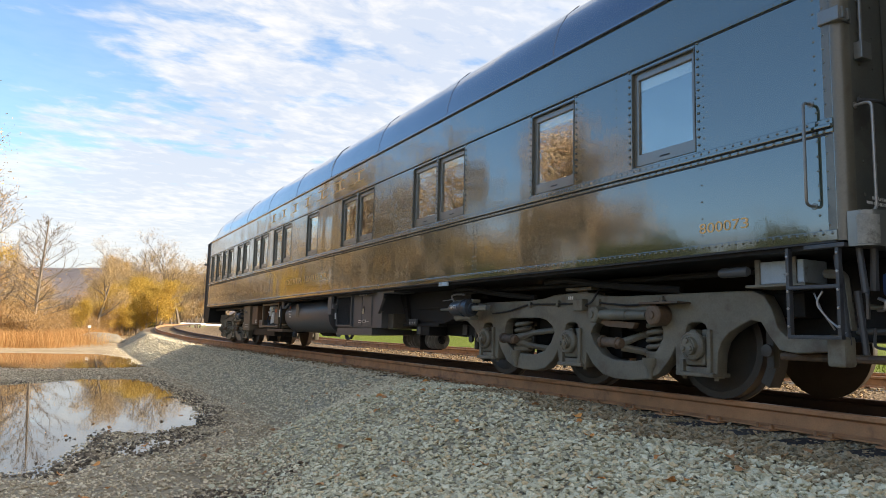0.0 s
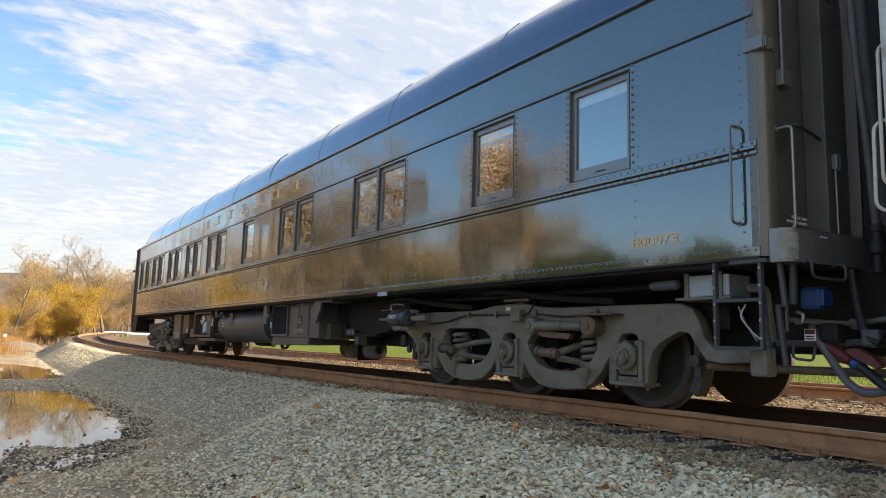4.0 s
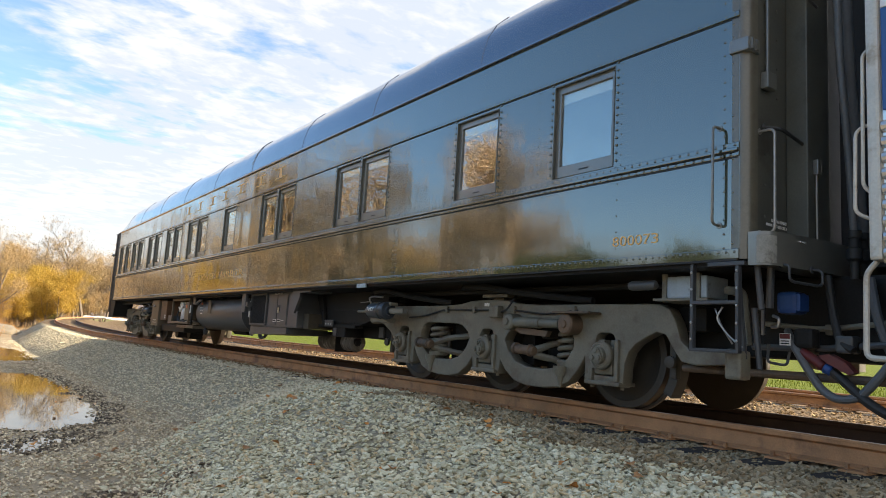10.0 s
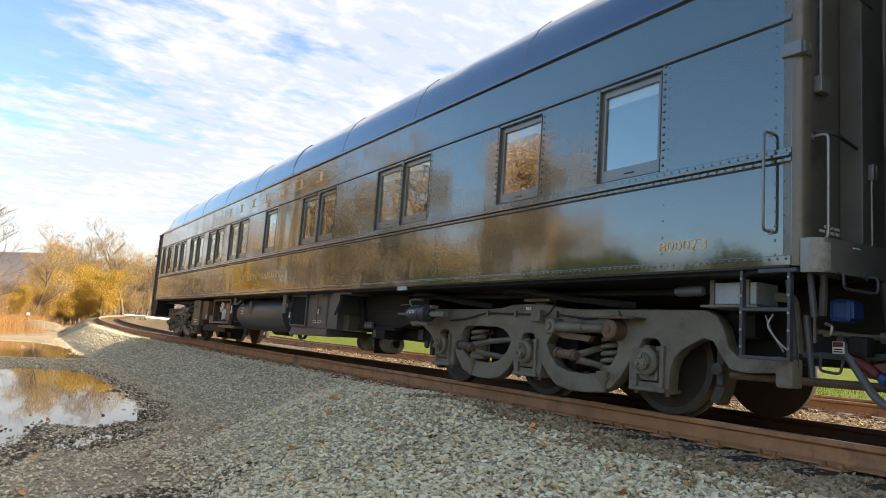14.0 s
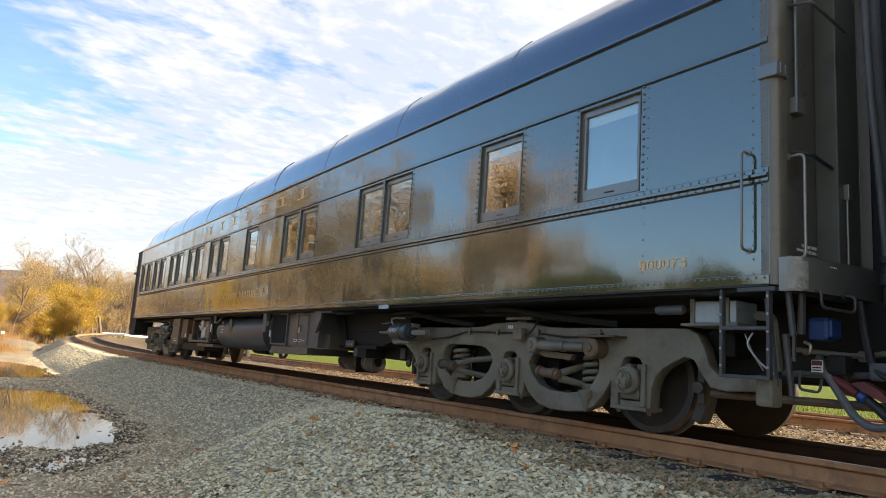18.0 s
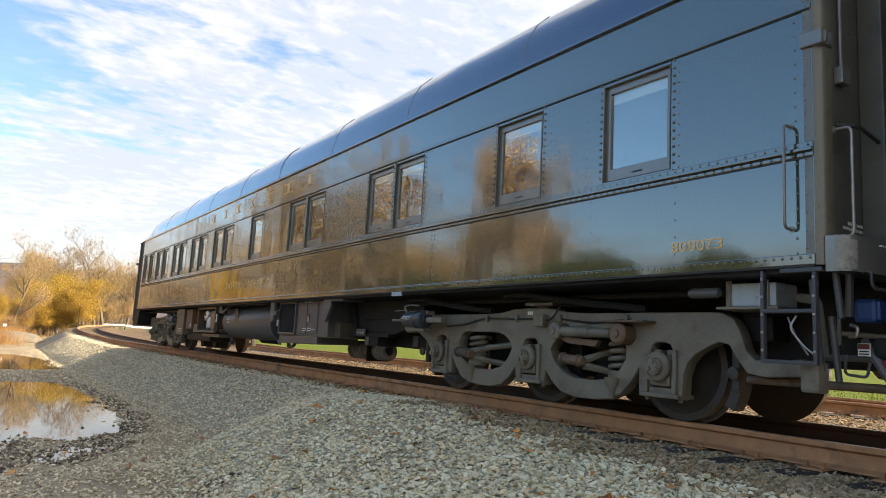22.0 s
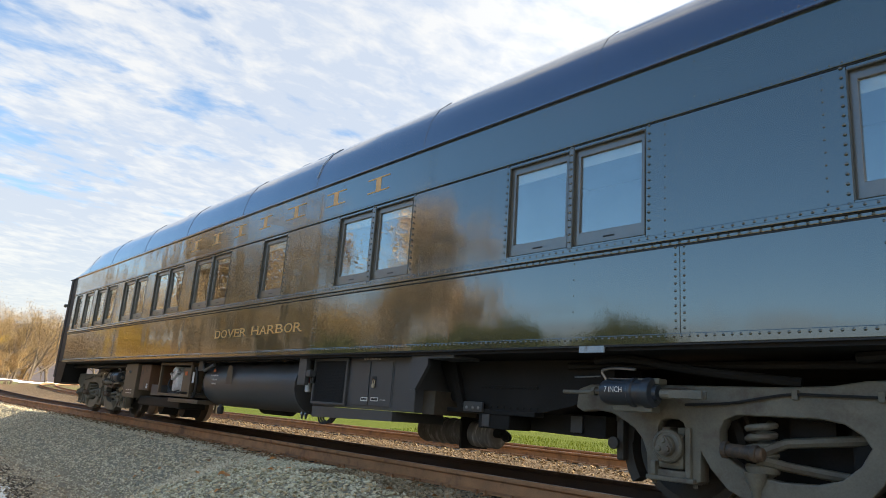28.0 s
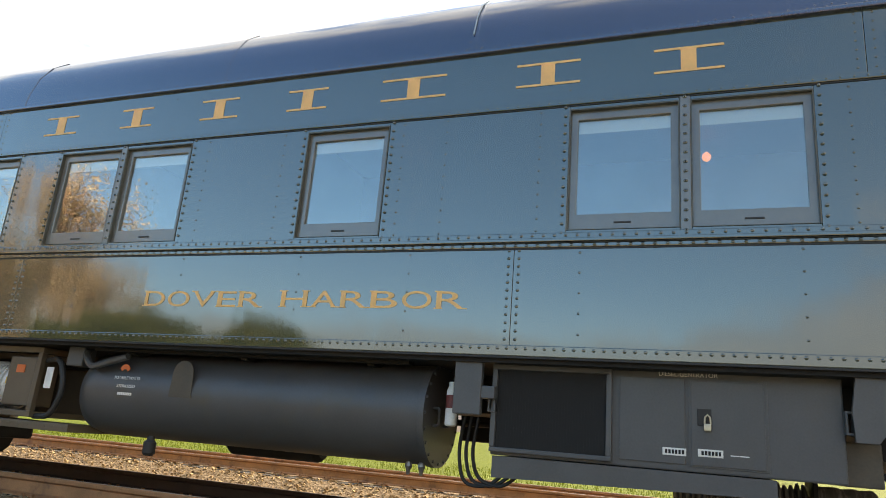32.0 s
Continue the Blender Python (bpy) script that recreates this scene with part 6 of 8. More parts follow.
CYLM = material("blue_grey_enamel", (0.035, 0.042, 0.052), 0.3, vary=0.2, scale=4, fine=90, bump=0.03, dirt=(0.07, 0.06, 0.05), dirt_amount=0.2, dirt_scale=5)
belly()


def far_side_gear():
    """Boxes hung on the car's other side; they close the daylight under the floor."""
    for a, b, z in ((8.4, 10.42, 0.60), (10.6, 13.4, 0.64), (13.8, 16.2, 0.62), (16.6, 18.4, 0.60), (18.7, 20.2, 0.56)):
        simple("far_side_box", (0.75, a, z), (1.42, b, 1.14), UNDER, 0.02)


far_side_gear()


# ---- lettering and fittings on the car's side and near end ----
def lettering():
    # the maker's name on the letterboard, as plain gold shapes of its size
    z0, z1 = 3.115, 3.30
    for a, b in ((17.09, 16.61), (16.14, 15.72), (15.25, 14.79), (14.37, 13.93), (13.53, 12.89), (12.44, 11.89), (11.48, 10.95)):
        w = a - b
        bm = bmesh.new()
        x0, x1 = SIDE - 0.004, SIDE + 0.004
        for c in ((a + b) / 2,):
            for za, hw in ((z0, 0.42 * w), (z1 - 0.016, 0.42 * w)):
                prism(bm, [(c + hw, za), (c + hw, za + 0.016), (c - hw, za + 0.016), (c - hw, za)], x0, x1)
            prism(bm, [(c + 0.05, z0 + 0.016), (c + 0.05, z1 - 0.016), (c - 0.05, z1 - 0.016), (c - 0.05, z0 + 0.016)], x0, x1)
        part("gold_emblem", bm, GOLD, car, "plain gold shape of the maker's name")
    serif_word("DOVER", 15.415, 1.478, 1.15, 0.125)
    serif_word("HARBOR", 14.12, 1.485, 1.49, 0.125)
    serif_word("800073", 3.78, 1.345, 0.46, 0.080, "numeral")


# feet and heads of the strokes that carry a serif: (place across the letter, at the top)
SERIFS = {"D": ((0.08, 0), (0.08, 1)), "V": ((0.06, 1), (0.94, 1)), "E": ((0.08, 0), (0.08, 1)), "R": ((0.08, 0), (0.08, 1), (0.93, 0)), "H": ((0.08, 0), (0.08, 1), (0.92, 0), (0.92, 1)),
          "A": ((0.06, 0), (0.94, 0)), "B": ((0.08, 0), (0.08, 1)), "7": ((0.40, 0),)}


def serif_word(body, y, z, width, height, name="letter"):
    """Gold serif letters on the near side, each a mesh."""
    shares = [{"O": 1.06, "E": 0.86, "V": 1.02, "H": 1.08}.get(c, 1.0) for c in body]
    unit = width / sum(shares)
    for i, c in enumerate(body):
        w, h = shares[i] * unit * 0.86, height
        me = text_mesh(c, h / 0.70, 0.002, w)
        bm = bmesh.new()
        bm.from_mesh(me)
        for at, top in SERIFS.get(c, ()):
            zc, hw = (h * 0.972 if top else h * 0.028), 0.15 * w
            box(bm, (at * w - hw, zc - 0.028 * h, -0.001), (at * w + hw, zc + 0.028 * h, 0.0012))
        bm.to_mesh(me)
        bm.free()
        me.materials.clear()
        me.materials.append(GOLD)
        ob = new(name, me)
        ob.parent = car
        ob.matrix_local = pose(SIDE - 0.003, y, z) @ SIDETEXT
        y -= shares[i] * unit


lettering()


def grab(pts, r, name, mat, label=""):
    bm = bmesh.new()
    tube(bm, rounded(pts, 0.045), r, 8)
    for p in (pts[0], pts[-1]):
        lathe(bm, p, Vector(p) - Vector(pts[1] if p is pts[0] else pts[-2]), [(-0.004, 0.024), (0.008, 0.024), (0.010, 0.0)], 10)
    return part(name, bm, mat, car, label)


def near_end():
    grab([(SIDE, 2.815, 2.135), (SIDE - 0.085, 2.815, 2.135), (SIDE - 0.085, 2.815, 1.425), (SIDE, 2.815, 1.425)], 0.0105, "grab_iron", TRIMP, "tall vertical grab iron")
    s = [(SIDE, 2.778, z) for z in steps(1.26, 3.38, 0.10)]
    rivets("strap_rivets", s, 0.011, PAINT, car)
    ye = Y0 - 0.058
    # latch on the corner post, conduit and bracket
    bm = bmesh.new()
    box(bm, (-1.545, ye - 0.02, 2.66), (-1.40, ye + 0.13, 2.76), 0.008)
    for dx in (0.0, 0.06):
        box(bm, (-1.52 + dx, ye - 0.035, 2.67), (-1.49 + dx, ye - 0.01, 2.75), 0.004)
    part("post_latch", bm, TRIMP, car)
    bm = bmesh.new()
    cyl(bm, (-1.30, ye - 0.02, 2.50), (-1.30, ye - 0.02, 3.6), 0.013, 8)
    box(bm, (-1.36, ye - 0.06, 2.42), (-1.25, ye, 2.54), 0.006)
    part("conduit", bm, TRIMP, car)
    grab([(-1.37, ye, 2.10), (-1.37, ye - 0.11, 2.10), (-1.37, ye - 0.11, 1.37), (-1.37, ye, 1.37)], 0.0105, "grab_iron", STEELGRAB, "bright worn steel grab iron on the end wall")
    grab([(-1.36, ye - 0.02, 2.13), (-1.30, ye - 0.12, 2.11), (-0.84, ye - 0.12, 2.03), (-0.80, ye - 0.02, 2.02)], 0.013, "grab_iron", RUBBER)
    grab([(-1.35, ye, 3.25), (-1.35, ye - 0.16, 3.22), (-0.85, ye - 0.16, 3.14), (-0.85, ye, 3.17)], 0.014, "grab_iron", BOXM)
    rivets2 = [(-1.30 + 0.16 * i, z) for i in range(3) for z in steps(1.5, 3.3, 0.22)]
    bm = bmesh.new()
    for x, z in rivets2:
        lathe(bm, (x, ye, z), (0, -1, 0), [(0, 0.012), (0.006, 0.009), (0.008, 0.0)], 6)
    b = part("end_rivets", bm, ENDM, car)
    b["kind"] = "stuff"
    for body, x, z, wd in (("RELEASE HAND BRAKE", -1.22, 1.475, 0.30), ("END BEFORE MOVING CAR", -1.20, 1.438, 0.36)):
        me = text_mesh(body, 0.032, 0.003, wd)
        mesh_part("notice_lettering", me, WHITE, car, pose(x, ye - 0.002, z, 90, 0, 0), "tiny white painted notice")
    bm = bmesh.new()
    for k in range(3):
        box(bm, (-1.285 + 0.026 * k, ye - 0.003, 1.442), (-1.265 + 0.026 * k, ye, 1.460))
    part("notice_bars", bm, WHITE, car, "unreadable end of a white notice")
    # inner diaphragm frame and striker
    bm = bmesh.new()
    box(bm, (-1.02, ye - 0.16, 1.15), (-0.70, ye, 3.9), 0.01)
    part("end_frame_post", bm, ENDM, car)
    bm = bmesh.new()
    cyl(bm, (-0.93, ye - 0.175, 1.37), (-0.93, ye - 0.175, 1.86), 0.009, 8)
    box(bm, (-0.955, ye - 0.20, 1.84), (-0.905, ye - 0.16, 1.95), 0.006)
    part("lock_rod", bm, TRIMP, car)
    bm = bmesh.new()
    for x in (-0.56, 0.50):
        box(bm, (x, 1.92, 1.2), (x + 0.06, 2.44, 4.15), 0.02)
    box(bm, (-0.56, 1.92, 4.05), (0.56, 2.44, 4.15), 0.02)
    part("diaphragm", bm, RUBBER, car, "black rubber diaphragm between the cars")
    # vertical cables between the cars
    for dx, r in ((0.0, 0.026), (0.13, 0.040)):
        bm = bmesh.new()
        tube(bm, rounded([(-0.98 + dx, 2.25, 3.6), (-0.97 + dx, 2.25, 3.09), (-0.93 + dx, 2.25, 2.55), (-0.84 + dx, 2.25, 2.03), (-0.79 + dx, 2.25, 1.58), (-0.77 + dx, 2.25, 1.42)], 0.3), r, 12)
        cb = part("trainline_cable", bm, CABLEM, car, "thick hanging trainline cable")
        bm = bmesh.new()
        lathe(bm, (-0.77 + dx, 2.25, 1.44), (0, 0, -1), [(0, 0.03), (0.0, 0.045), (0.05, 0.045), (0.06, 0.036), (0.12, 0.036), (0.13, 0.05), (0.20, 0.05), (0.22, 0.03), (0.34, 0.03)], 14)
        part("cable_fitting", bm, RUBBER, cb)
    # end sill with rounded corner and bright worn edge
    bm = bmesh.new()
    out = [(-1.50, Y0 - 0.05), (-1.50, 2.55), (-1.485, 2.505), (-1.45, 2.47), (-1.40, 2.455), (-0.94, 2.39), (0, 2.34), (1.36, 2.44), (1.50, 2.54), (1.50, Y0 - 0.05)]
    lo = [bm.verts.new((x, y, 1.135)) for x, y in out]
    hi = [bm.verts.new((x, y, 1.365)) for x, y in out]
    bm.faces.new(lo)
    bm.faces.new(hi)
    n = len(out)
    for k in range(n):
        bm.faces.new((lo[k], lo[(k + 1) % n], hi[(k + 1) % n], hi[k]))
    part("end_sill", bm, TRIMP, car, smooth=50)
    bm = bmesh.new()
    arcp = [(-1.503, 2.548), (-1.488, 2.502), (-1.452, 2.466), (-1.41, 2.454)]
    cols = [[bm.verts.new((x + dx, y + dy, z)) for z in (1.15, 1.335)] for dx, dy in ((0, 0), (0.006, 0.006)) for x, y in arcp]
    for k in range(3):
        bm.faces.new((cols[k][0], cols[k + 1][0], cols[k + 1][1], cols[k][1]))
        bm.faces.new((cols[k + 4][1], cols[k + 5][1], cols[k + 5][0], cols[k + 4][0]))
        for e in (0, 1):
            bm.faces.new((cols[k][e], cols[k + 1][e], cols[k + 5][e], cols[k + 4][e]))
    part("worn_corner_plate", bm, WORNM, car, "worn pale corner plate", smooth=60)
    for x in (-1.36, -1.33, -1.30):
        simple("sill_bolt", (x + 0.17, 2.41, 1.315), (x + 0.182, 2.44, 1.327), SILVER, 0.003)
    grab([(-1.34, 2.46, 1.15), (-1.34, 2.41, 1.14), (-1.34, 2.41, 1.035), (-1.06, 2.33, 1.02), (-1.06, 2.33, 1.13), (-1.06, 2.40, 1.14)], 0.010, "uncoupling_handle", STEPM)
    # stirrup step frame
    bm = bmesh.new()
    x = SIDE + 0.02
    for a, b in (((3.02, 1.16), (3.045, 0.55)), ((2.665, 1.16), (2.69, 0.545))):
        box(bm, (x - 0.022, a[0], b[1]), (x + 0.022, b[0], a[1]), 0.005)
    for z in (0.535, 0.87):
        box(bm, (x - 0.024, 2.665, z), (x + 0.024, 3.045, z + 0.026), 0.005)
    box(bm, (x - 0.03, 2.62, 1.135), (x + 0.03, 2.90, 1.165), 0.005)
    part("stirrup_step", bm, STEPM, car, "dark steel stirrup step")
    bm = bmesh.new()
    for z in steps(0.62, 1.10, 0.12):
        for y in (2.677, 3.032):
            lathe(bm, (x - 0.022, y, z), (-1, 0, 0), [(0, 0.011), (0.007, 0.009), (0.009, 0)], 6)
    b = part("step_bolts", bm, STEEL, car)
    b["kind"] = "stuff"
    # struts behind the step
    for p, q, r in (((-1.40, 2.60, 1.14), (-1.40, 2.57, 0.84), 0.022), ((-1.30, 2.56, 1.14), (-1.28, 2.58, 0.86), 0.026), ((-1.30, 2.68, 0.86), (-1.30, 2.64, 0.44), 0.022), ((-1.38, 2.76, 1.10), (-1.36, 2.72, 0.50), 0.024)):
        bm = bmesh.new()
        tube(bm, [p, q], r, 8)
        part("strut", bm, STEPM, car)
    bm = bmesh.new()
    box(bm, (-1.43, 2.70, 0.355), (-1.30, 2.83, 0.56), 0.025)
    part("pilot_bracket", bm, TRUCKM, car)
    bm = bmesh.new()
    cyl(bm, (-0.94, 1.9, 0.41), (-0.94, 3.5, 0.40), 0.032, 10)
    part("pull_rod", bm, PINM, car)
    w = simple("valve_box", (-1.28, 3.07, 0.94), (-1.0, 3.45, 1.11), VALVEM, 0.012, "pale grey valve box")
    simple("valve_shelf", (-1.33, 3.03, 0.915), (-1.0, 3.52, 0.935), TRUCKM, 0.004, "", w)
    for y in (3.12, 3.42):
        simple("box_strap", (-1.295, y, 0.93), (-1.27, y + 0.04, 1.13), TRUCKM, 0.004, "", w)
    bm = bmesh.new()
    lathe(bm, (-1.34, 3.48, 1.04), (0, 1, 0), [(0, 0.0), (0, 0.03), (0.02, 0.04), (0.24, 0.04), (0.26, 0.03), (0.26, 0)], 14)
    part("vent_horn", bm, BOXM, car)
    for pts, r in ((((-1.40, 2.86, 0.86), (-1.42, 2.90, 0.78), (-1.40, 2.82, 0.66), (-1.38, 2.72, 0.58)), 0.008), (((-1.40, 2.92, 0.85), (-1.41, 2.86, 0.72), (-1.37, 2.80, 0.60)), 0.006), (((-1.2, 2.95, 1.0), (-1.25, 2.80, 0.98), (-1.25, 2.76, 0.60)), 0.035)):
        bm = bmesh.new()
        tube(bm, rounded(pts, 0.05), r, 7)
        part("cable", bm, STEEL if r < 0.02 else TRUCKM, car)
    # coupler, blue jumper box, hoses
    bm = bmesh.new()
    box(bm, (-0.20, 1.75, 0.72), (0.20, 2.9, 0.98), 0.04)
    box(bm, (-0.30, 1.55, 0.66), (0.22, 1.95, 1.02), 0.06)
    part("coupler", bm, UNDER, car)
    simple("draft_gear", (-0.70, 1.98, 0.52), (0.70, 3.7, 1.135), UNDER, 0.03)
    simple("drawbar_guard", (-0.55, 1.86, 0.62), (0.55, 2.0, 1.2), UNDER, 0.02)
    simple("jumper_box", (-1.02, 2.53, 0.84), (-0.86, 2.68, 1.0), BLUEP, 0.03, "dark blue jumper socket box")
    simple("socket_rim", (-1.03, 2.50, 0.86), (-0.90, 2.53, 0.98), BLUEP, 0.01)
    tag = simple("warning_tag", (-1.03, 2.57, 0.615), (-1.02, 2.65, 0.70), WHITE, 0.002, "small white and red warning tag")
    simple("tag_band", (-1.033, 2.574, 0.662), (-1.0295, 2.646, 0.696), REDP, 0.0, "red band of the tag", tag)
    for k in range(2):
        simple("tag_bar", (-1.033, 2.58, 0.625 + 0.017 * k), (-1.0295, 2.64, 0.633 + 0.017 * k), RUBBER, 0.0, "", tag)
    bm = bmesh.new()
    tube(bm, rounded([(-1.08, 2.70, 0.62), (-1.08, 2.71, 0.49), (-1.06, 2.58, 0.475), (-1.06, 2.56, 0.57)], 0.03), 0.010, 7)
    part("hook_loop", bm, BOXM, car, "bent steel safety loop")
    bm = bmesh.new()
    box(bm, (-1.12, 2.715, 0.68), (-1.10, 2.735, 0.90), 0.004)
    tube(bm, rounded([(-1.1, 2.66, 0.82), (-1.1, 2.61, 0.80), (-1.1, 2.62, 0.74), (-1.1, 2.67, 0.74)], 0.02), 0.012, 7)
    part("cutout_lever", bm, STEEL, car, "bright worn cut-out lever")
    # pipes and brackets in the shade behind the end sill
    for pts, r, mt in ((((-0.86, 2.95, 0.60), (-0.86, 2.50, 0.60), (-0.80, 1.95, 0.66)), 0.024, BOXM), (((-0.80, 2.90, 0.78), (-0.82, 2.45, 0.74), (-0.78, 2.00, 0.80)), 0.020, TRUCKM),
                       (((-0.84, 2.40, 1.12), (-0.86, 2.36, 0.86), (-0.90, 2.30, 0.66), (-0.92, 2.20, 0.60)), 0.028, RUBBER), (((-0.78, 2.15, 1.10), (-0.80, 2.10, 0.82), (-0.78, 2.02, 0.56), (-0.70, 1.90, 0.50)), 0.032, CABLEM)):
        bm = bmesh.new()
        tube(bm, rounded(pts, 0.10), r, 9)
        part("air_pipe", bm, mt, car)
    for y, z in ((2.48, 0.60), (2.20, 0.63), (2.36, 0.74)):
        bm = bmesh.new()
        lathe(bm, (-0.84, y, z), (0, 1, 0), [(0, 0.02), (0, 0.042), (0.05, 0.042), (0.05, 0.02)], 6)
        part("pipe_union", bm, TRUCKM, car)
    simple("hose_bracket", (-0.93, 2.20, 0.58), (-0.80, 2.32, 0.70), BOXM, 0.02)
    simple("angle_cock", (-1.02, 2.42, 0.60), (-0.90, 2.56, 0.74), UNDER, 0.03)
    bm = bmesh.new()
    tube(bm, rounded([(-0.90, 2.66, 0.72), (-1.0, 2.57, 0.63), (-1.0, 2.48, 0.48), (-1.0, 2.38, 0.33), (-1.0, 2.28, 0.27), (-1.0, 2.14, 0.29), (-1.0, 2.04, 0.40), (-0.98, 1.93, 0.56), (-0.9, 1.80, 0.72)], 0.08), 0.028, 10)
    part("brake_hose", bm, CABLEM, car, "grey looping brake hose")
    bm = bmesh.new()
    cyl(bm, (-0.98, 2.52, 0.58), (-1.0, 2.35, 0.48), 0.034, 12, chamfer=0.01)
    part("red_connector", bm, REDP, car)
    bm = bmesh.new()
    cyl(bm, (-1.0, 2.35, 0.48), (-1.0, 2.30, 0.455), 0.041, 12, chamfer=0.008)
    part("blue_connector", bm, BLUEP, car)
    bm = bmesh.new()
    tube(bm, rounded([(-1.0, 2.30, 0.455), (-1.0, 2.20, 0.37), (-1.0, 2.10, 0.28), (-0.98, 1.92, 0.17), (-0.95, 1.72, 0.22), (-0.92, 1.6, 0.45)], 0.10), 0.032, 10)
    part("power_cable", bm, RUBBER, car)
    bm = bmesh.new()
    prism(bm, [(2.37, 0.555), (2.30, 0.57), (2.20, 0.52), (2.14, 0.455), (2.18, 0.44), (2.32, 0.51)], -1.05, -0.97)
    part("red_flap", bm, REDP, car)


CABLEM = material("grey_cable_sheath", (0.11, 0.115, 0.12), 0.5, vary=0.2, scale=5, fine=80, bump=0.05)
WORNM = material("worn_pale_paint", (0.24, 0.235, 0.21), 0.5, 0.2, vary=0.35, scale=14, fine=90, bump=0.1, dirt=(0.09, 0.085, 0.07), dirt_amount=0.35, dirt_scale=12)
STEPM = material("step_steel_paint", (0.05, 0.053, 0.058), 0.4, vary=0.2, scale=5, fine=80, bump=0.04)
near_end()

# ---- the car coupled ahead ----
next_car = thing("coach", "fluted stainless steel coach with red, white and blue stripes", "railway car", pose(CX, 0, RAIL))
COACHM = material("worn_silver_paint", (0.50, 0.47, 0.41), 0.42, 0.25, vary=0.2, scale=4, fine=70, bump=0.04, dirt=(0.30, 0.24, 0.17), dirt_amount=0.3, dirt_scale=4)
STRIPE_BLUE = material("stripe_blue", (0.018, 0.075, 0.24), 0.35, vary=0.1, scale=2, fine=60, bump=0.02)
STRIPE_RED = material("stripe_red", (0.50, 0.04, 0.04), 0.35, vary=0.1, scale=2, fine=60, bump=0.02)
STRIPE_WHITE = material("stripe_white", (0.75, 0.75, 0.75), 0.35, vary=0.08, scale=2, fine=60, bump=0.02)


def make_coach():
    N0, N1 = 1.84, -23.5

    def p(name, lo, hi, mat, bevel=0.01, label=""):
        bm = bmesh.new()
        box(bm, lo, hi, bevel)
        return part(name, bm, mat, next_car, label)

    p("body", (-1.49, N1, 1.10), (1.50, N0 - 0.06, 3.55), SILVER, 0.02)
    bm = bmesh.new()
    prof = [(-1.5, 3.5)] + [(1.5 * math.cos(radians(a)), 3.5 + 0.75 * math.sin(radians(a))) for a in range(170, 0, -10)] + [(1.5, 3.5)]
    lo = [bm.verts.new((x, N1, z)) for x, z in prof]
    hi = [bm.verts.new((x, N0 - 0.12, z)) for x, z in prof]
    for k in range(len(prof) - 1):
        bm.faces.new((lo[k], lo[k + 1], hi[k + 1], hi[k]))
    bm.faces.new(lo)
    bm.faces.new(hi)
    part("roof", bm, SILVER, next_car)
    p("corner_post", (-1.52, N0 - 0.075, 1.12), (-1.38, N0, 3.55), COACHM, 0.02, "worn silver corner post")
    for k in range(9):
        z = 1.16 + 0.095 * k
        bm = bmesh.new()
        cyl(bm, (-1.49, N1 + 0.1, z), (-1.49, N0 - 0.08, z), 0.036, 10)
        part("flute", bm, SILVER, next_car)
    p("blue_band", (-1.505, N1 + 0.1, 2.02), (-1.48, N0 - 0.085, 2.66), STRIPE_BLUE, 0.004)
    for k in range(4):
        p("stripe", (-1.505, N1 + 0.1, 2.665 + 0.05 * k), (-1.48, N0 - 0.085, 2.712 + 0.05 * k), STRIPE_WHITE if k % 2 == 0 else STRIPE_RED, 0.003)
    for z0, z1, dy in ((1.35, 1.97, 0.10), (1.50, 2.45, 0.02)):
        bm = bmesh.new()
        y = N0 - 0.05
        tube(bm, rounded([(-1.46, y, z1), (-1.50, y + 0.06 + dy * 0.6, z1 - 0.04), (-1.50, y + 0.07 + dy * 0.6, z0 + 0.06), (-1.46, y, z0)], 0.05), 0.0115, 8)
        part("grab_iron", bm, COACHM, next_car)
    bm = bmesh.new()
    y = N0 - 0.32
    tube(bm, rounded([(-1.46, y, 1.12), (-1.48, y, 0.55), (-1.48, y + 0.36, 0.55), (-1.46, y + 0.36, 1.05), (-1.46, y + 0.3, 1.12)], 0.05), 0.018, 8)
    part("stirrup_step", bm, COACHM, next_car)
    p("underframe", (-1.35, N1 + 0.5, 0.85), (1.35, N0 - 0.15, 1.10), UNDER, 0.02)
    p("end_platform", (-1.35, 0.1, 0.60), (1.35, N0 - 0.16, 0.86), UNDER, 0.03)
    p("equipment_case", (-1.30, -0.9, 0.30), (1.30, 0.9, 0.86), UNDER, 0.03)
    p("brake_gear", (-0.9, 0.9, 0.40), (1.2, 1.5, 0.62), UNDER, 0.03)
    p("drawbar_housing", (-0.95, 1.0, 0.50), (0.95, N0 + 0.02, 1.0), UNDER, 0.03)
    p("buffer", (-0.6, N0 - 0.1, 1.0), (0.6, N0 + 0.12, 1.25), UNDER, 0.03)
    p("end_door_frame", (-0.62, N0 - 0.12, 1.25), (0.62, N0 + 0.2, 3.5), RUBBER, 0.03)
    for yc in (-2.2, -4.8, -17.8, -20.4):
        for x in (-0.755, 0.755):
            WHEELS.append((wheel_copy(yc, x), x, yc))
        bm = bmesh.new()
        cyl(bm, (-1.0, yc, 0.457), (1.0, yc, 0.457), 0.08, 12)
        part("axle", bm, WHEELM, next_car)
    for yc in (-3.5, -19.1):
        for sx in (-1, 1):
            bm = bmesh.new()
            prism(bm, [(yc - 1.75, 0.36), (yc - 1.75, 0.62), (yc - 0.7, 0.75), (yc + 0.7, 0.75), (yc + 1.75, 0.62), (yc + 1.75, 0.36), (yc + 0.7, 0.42), (yc - 0.7, 0.42)], sx * 1.0 - 0.06, sx * 1.0 + 0.06)
            part("side_frame", bm, UNDER, next_car)


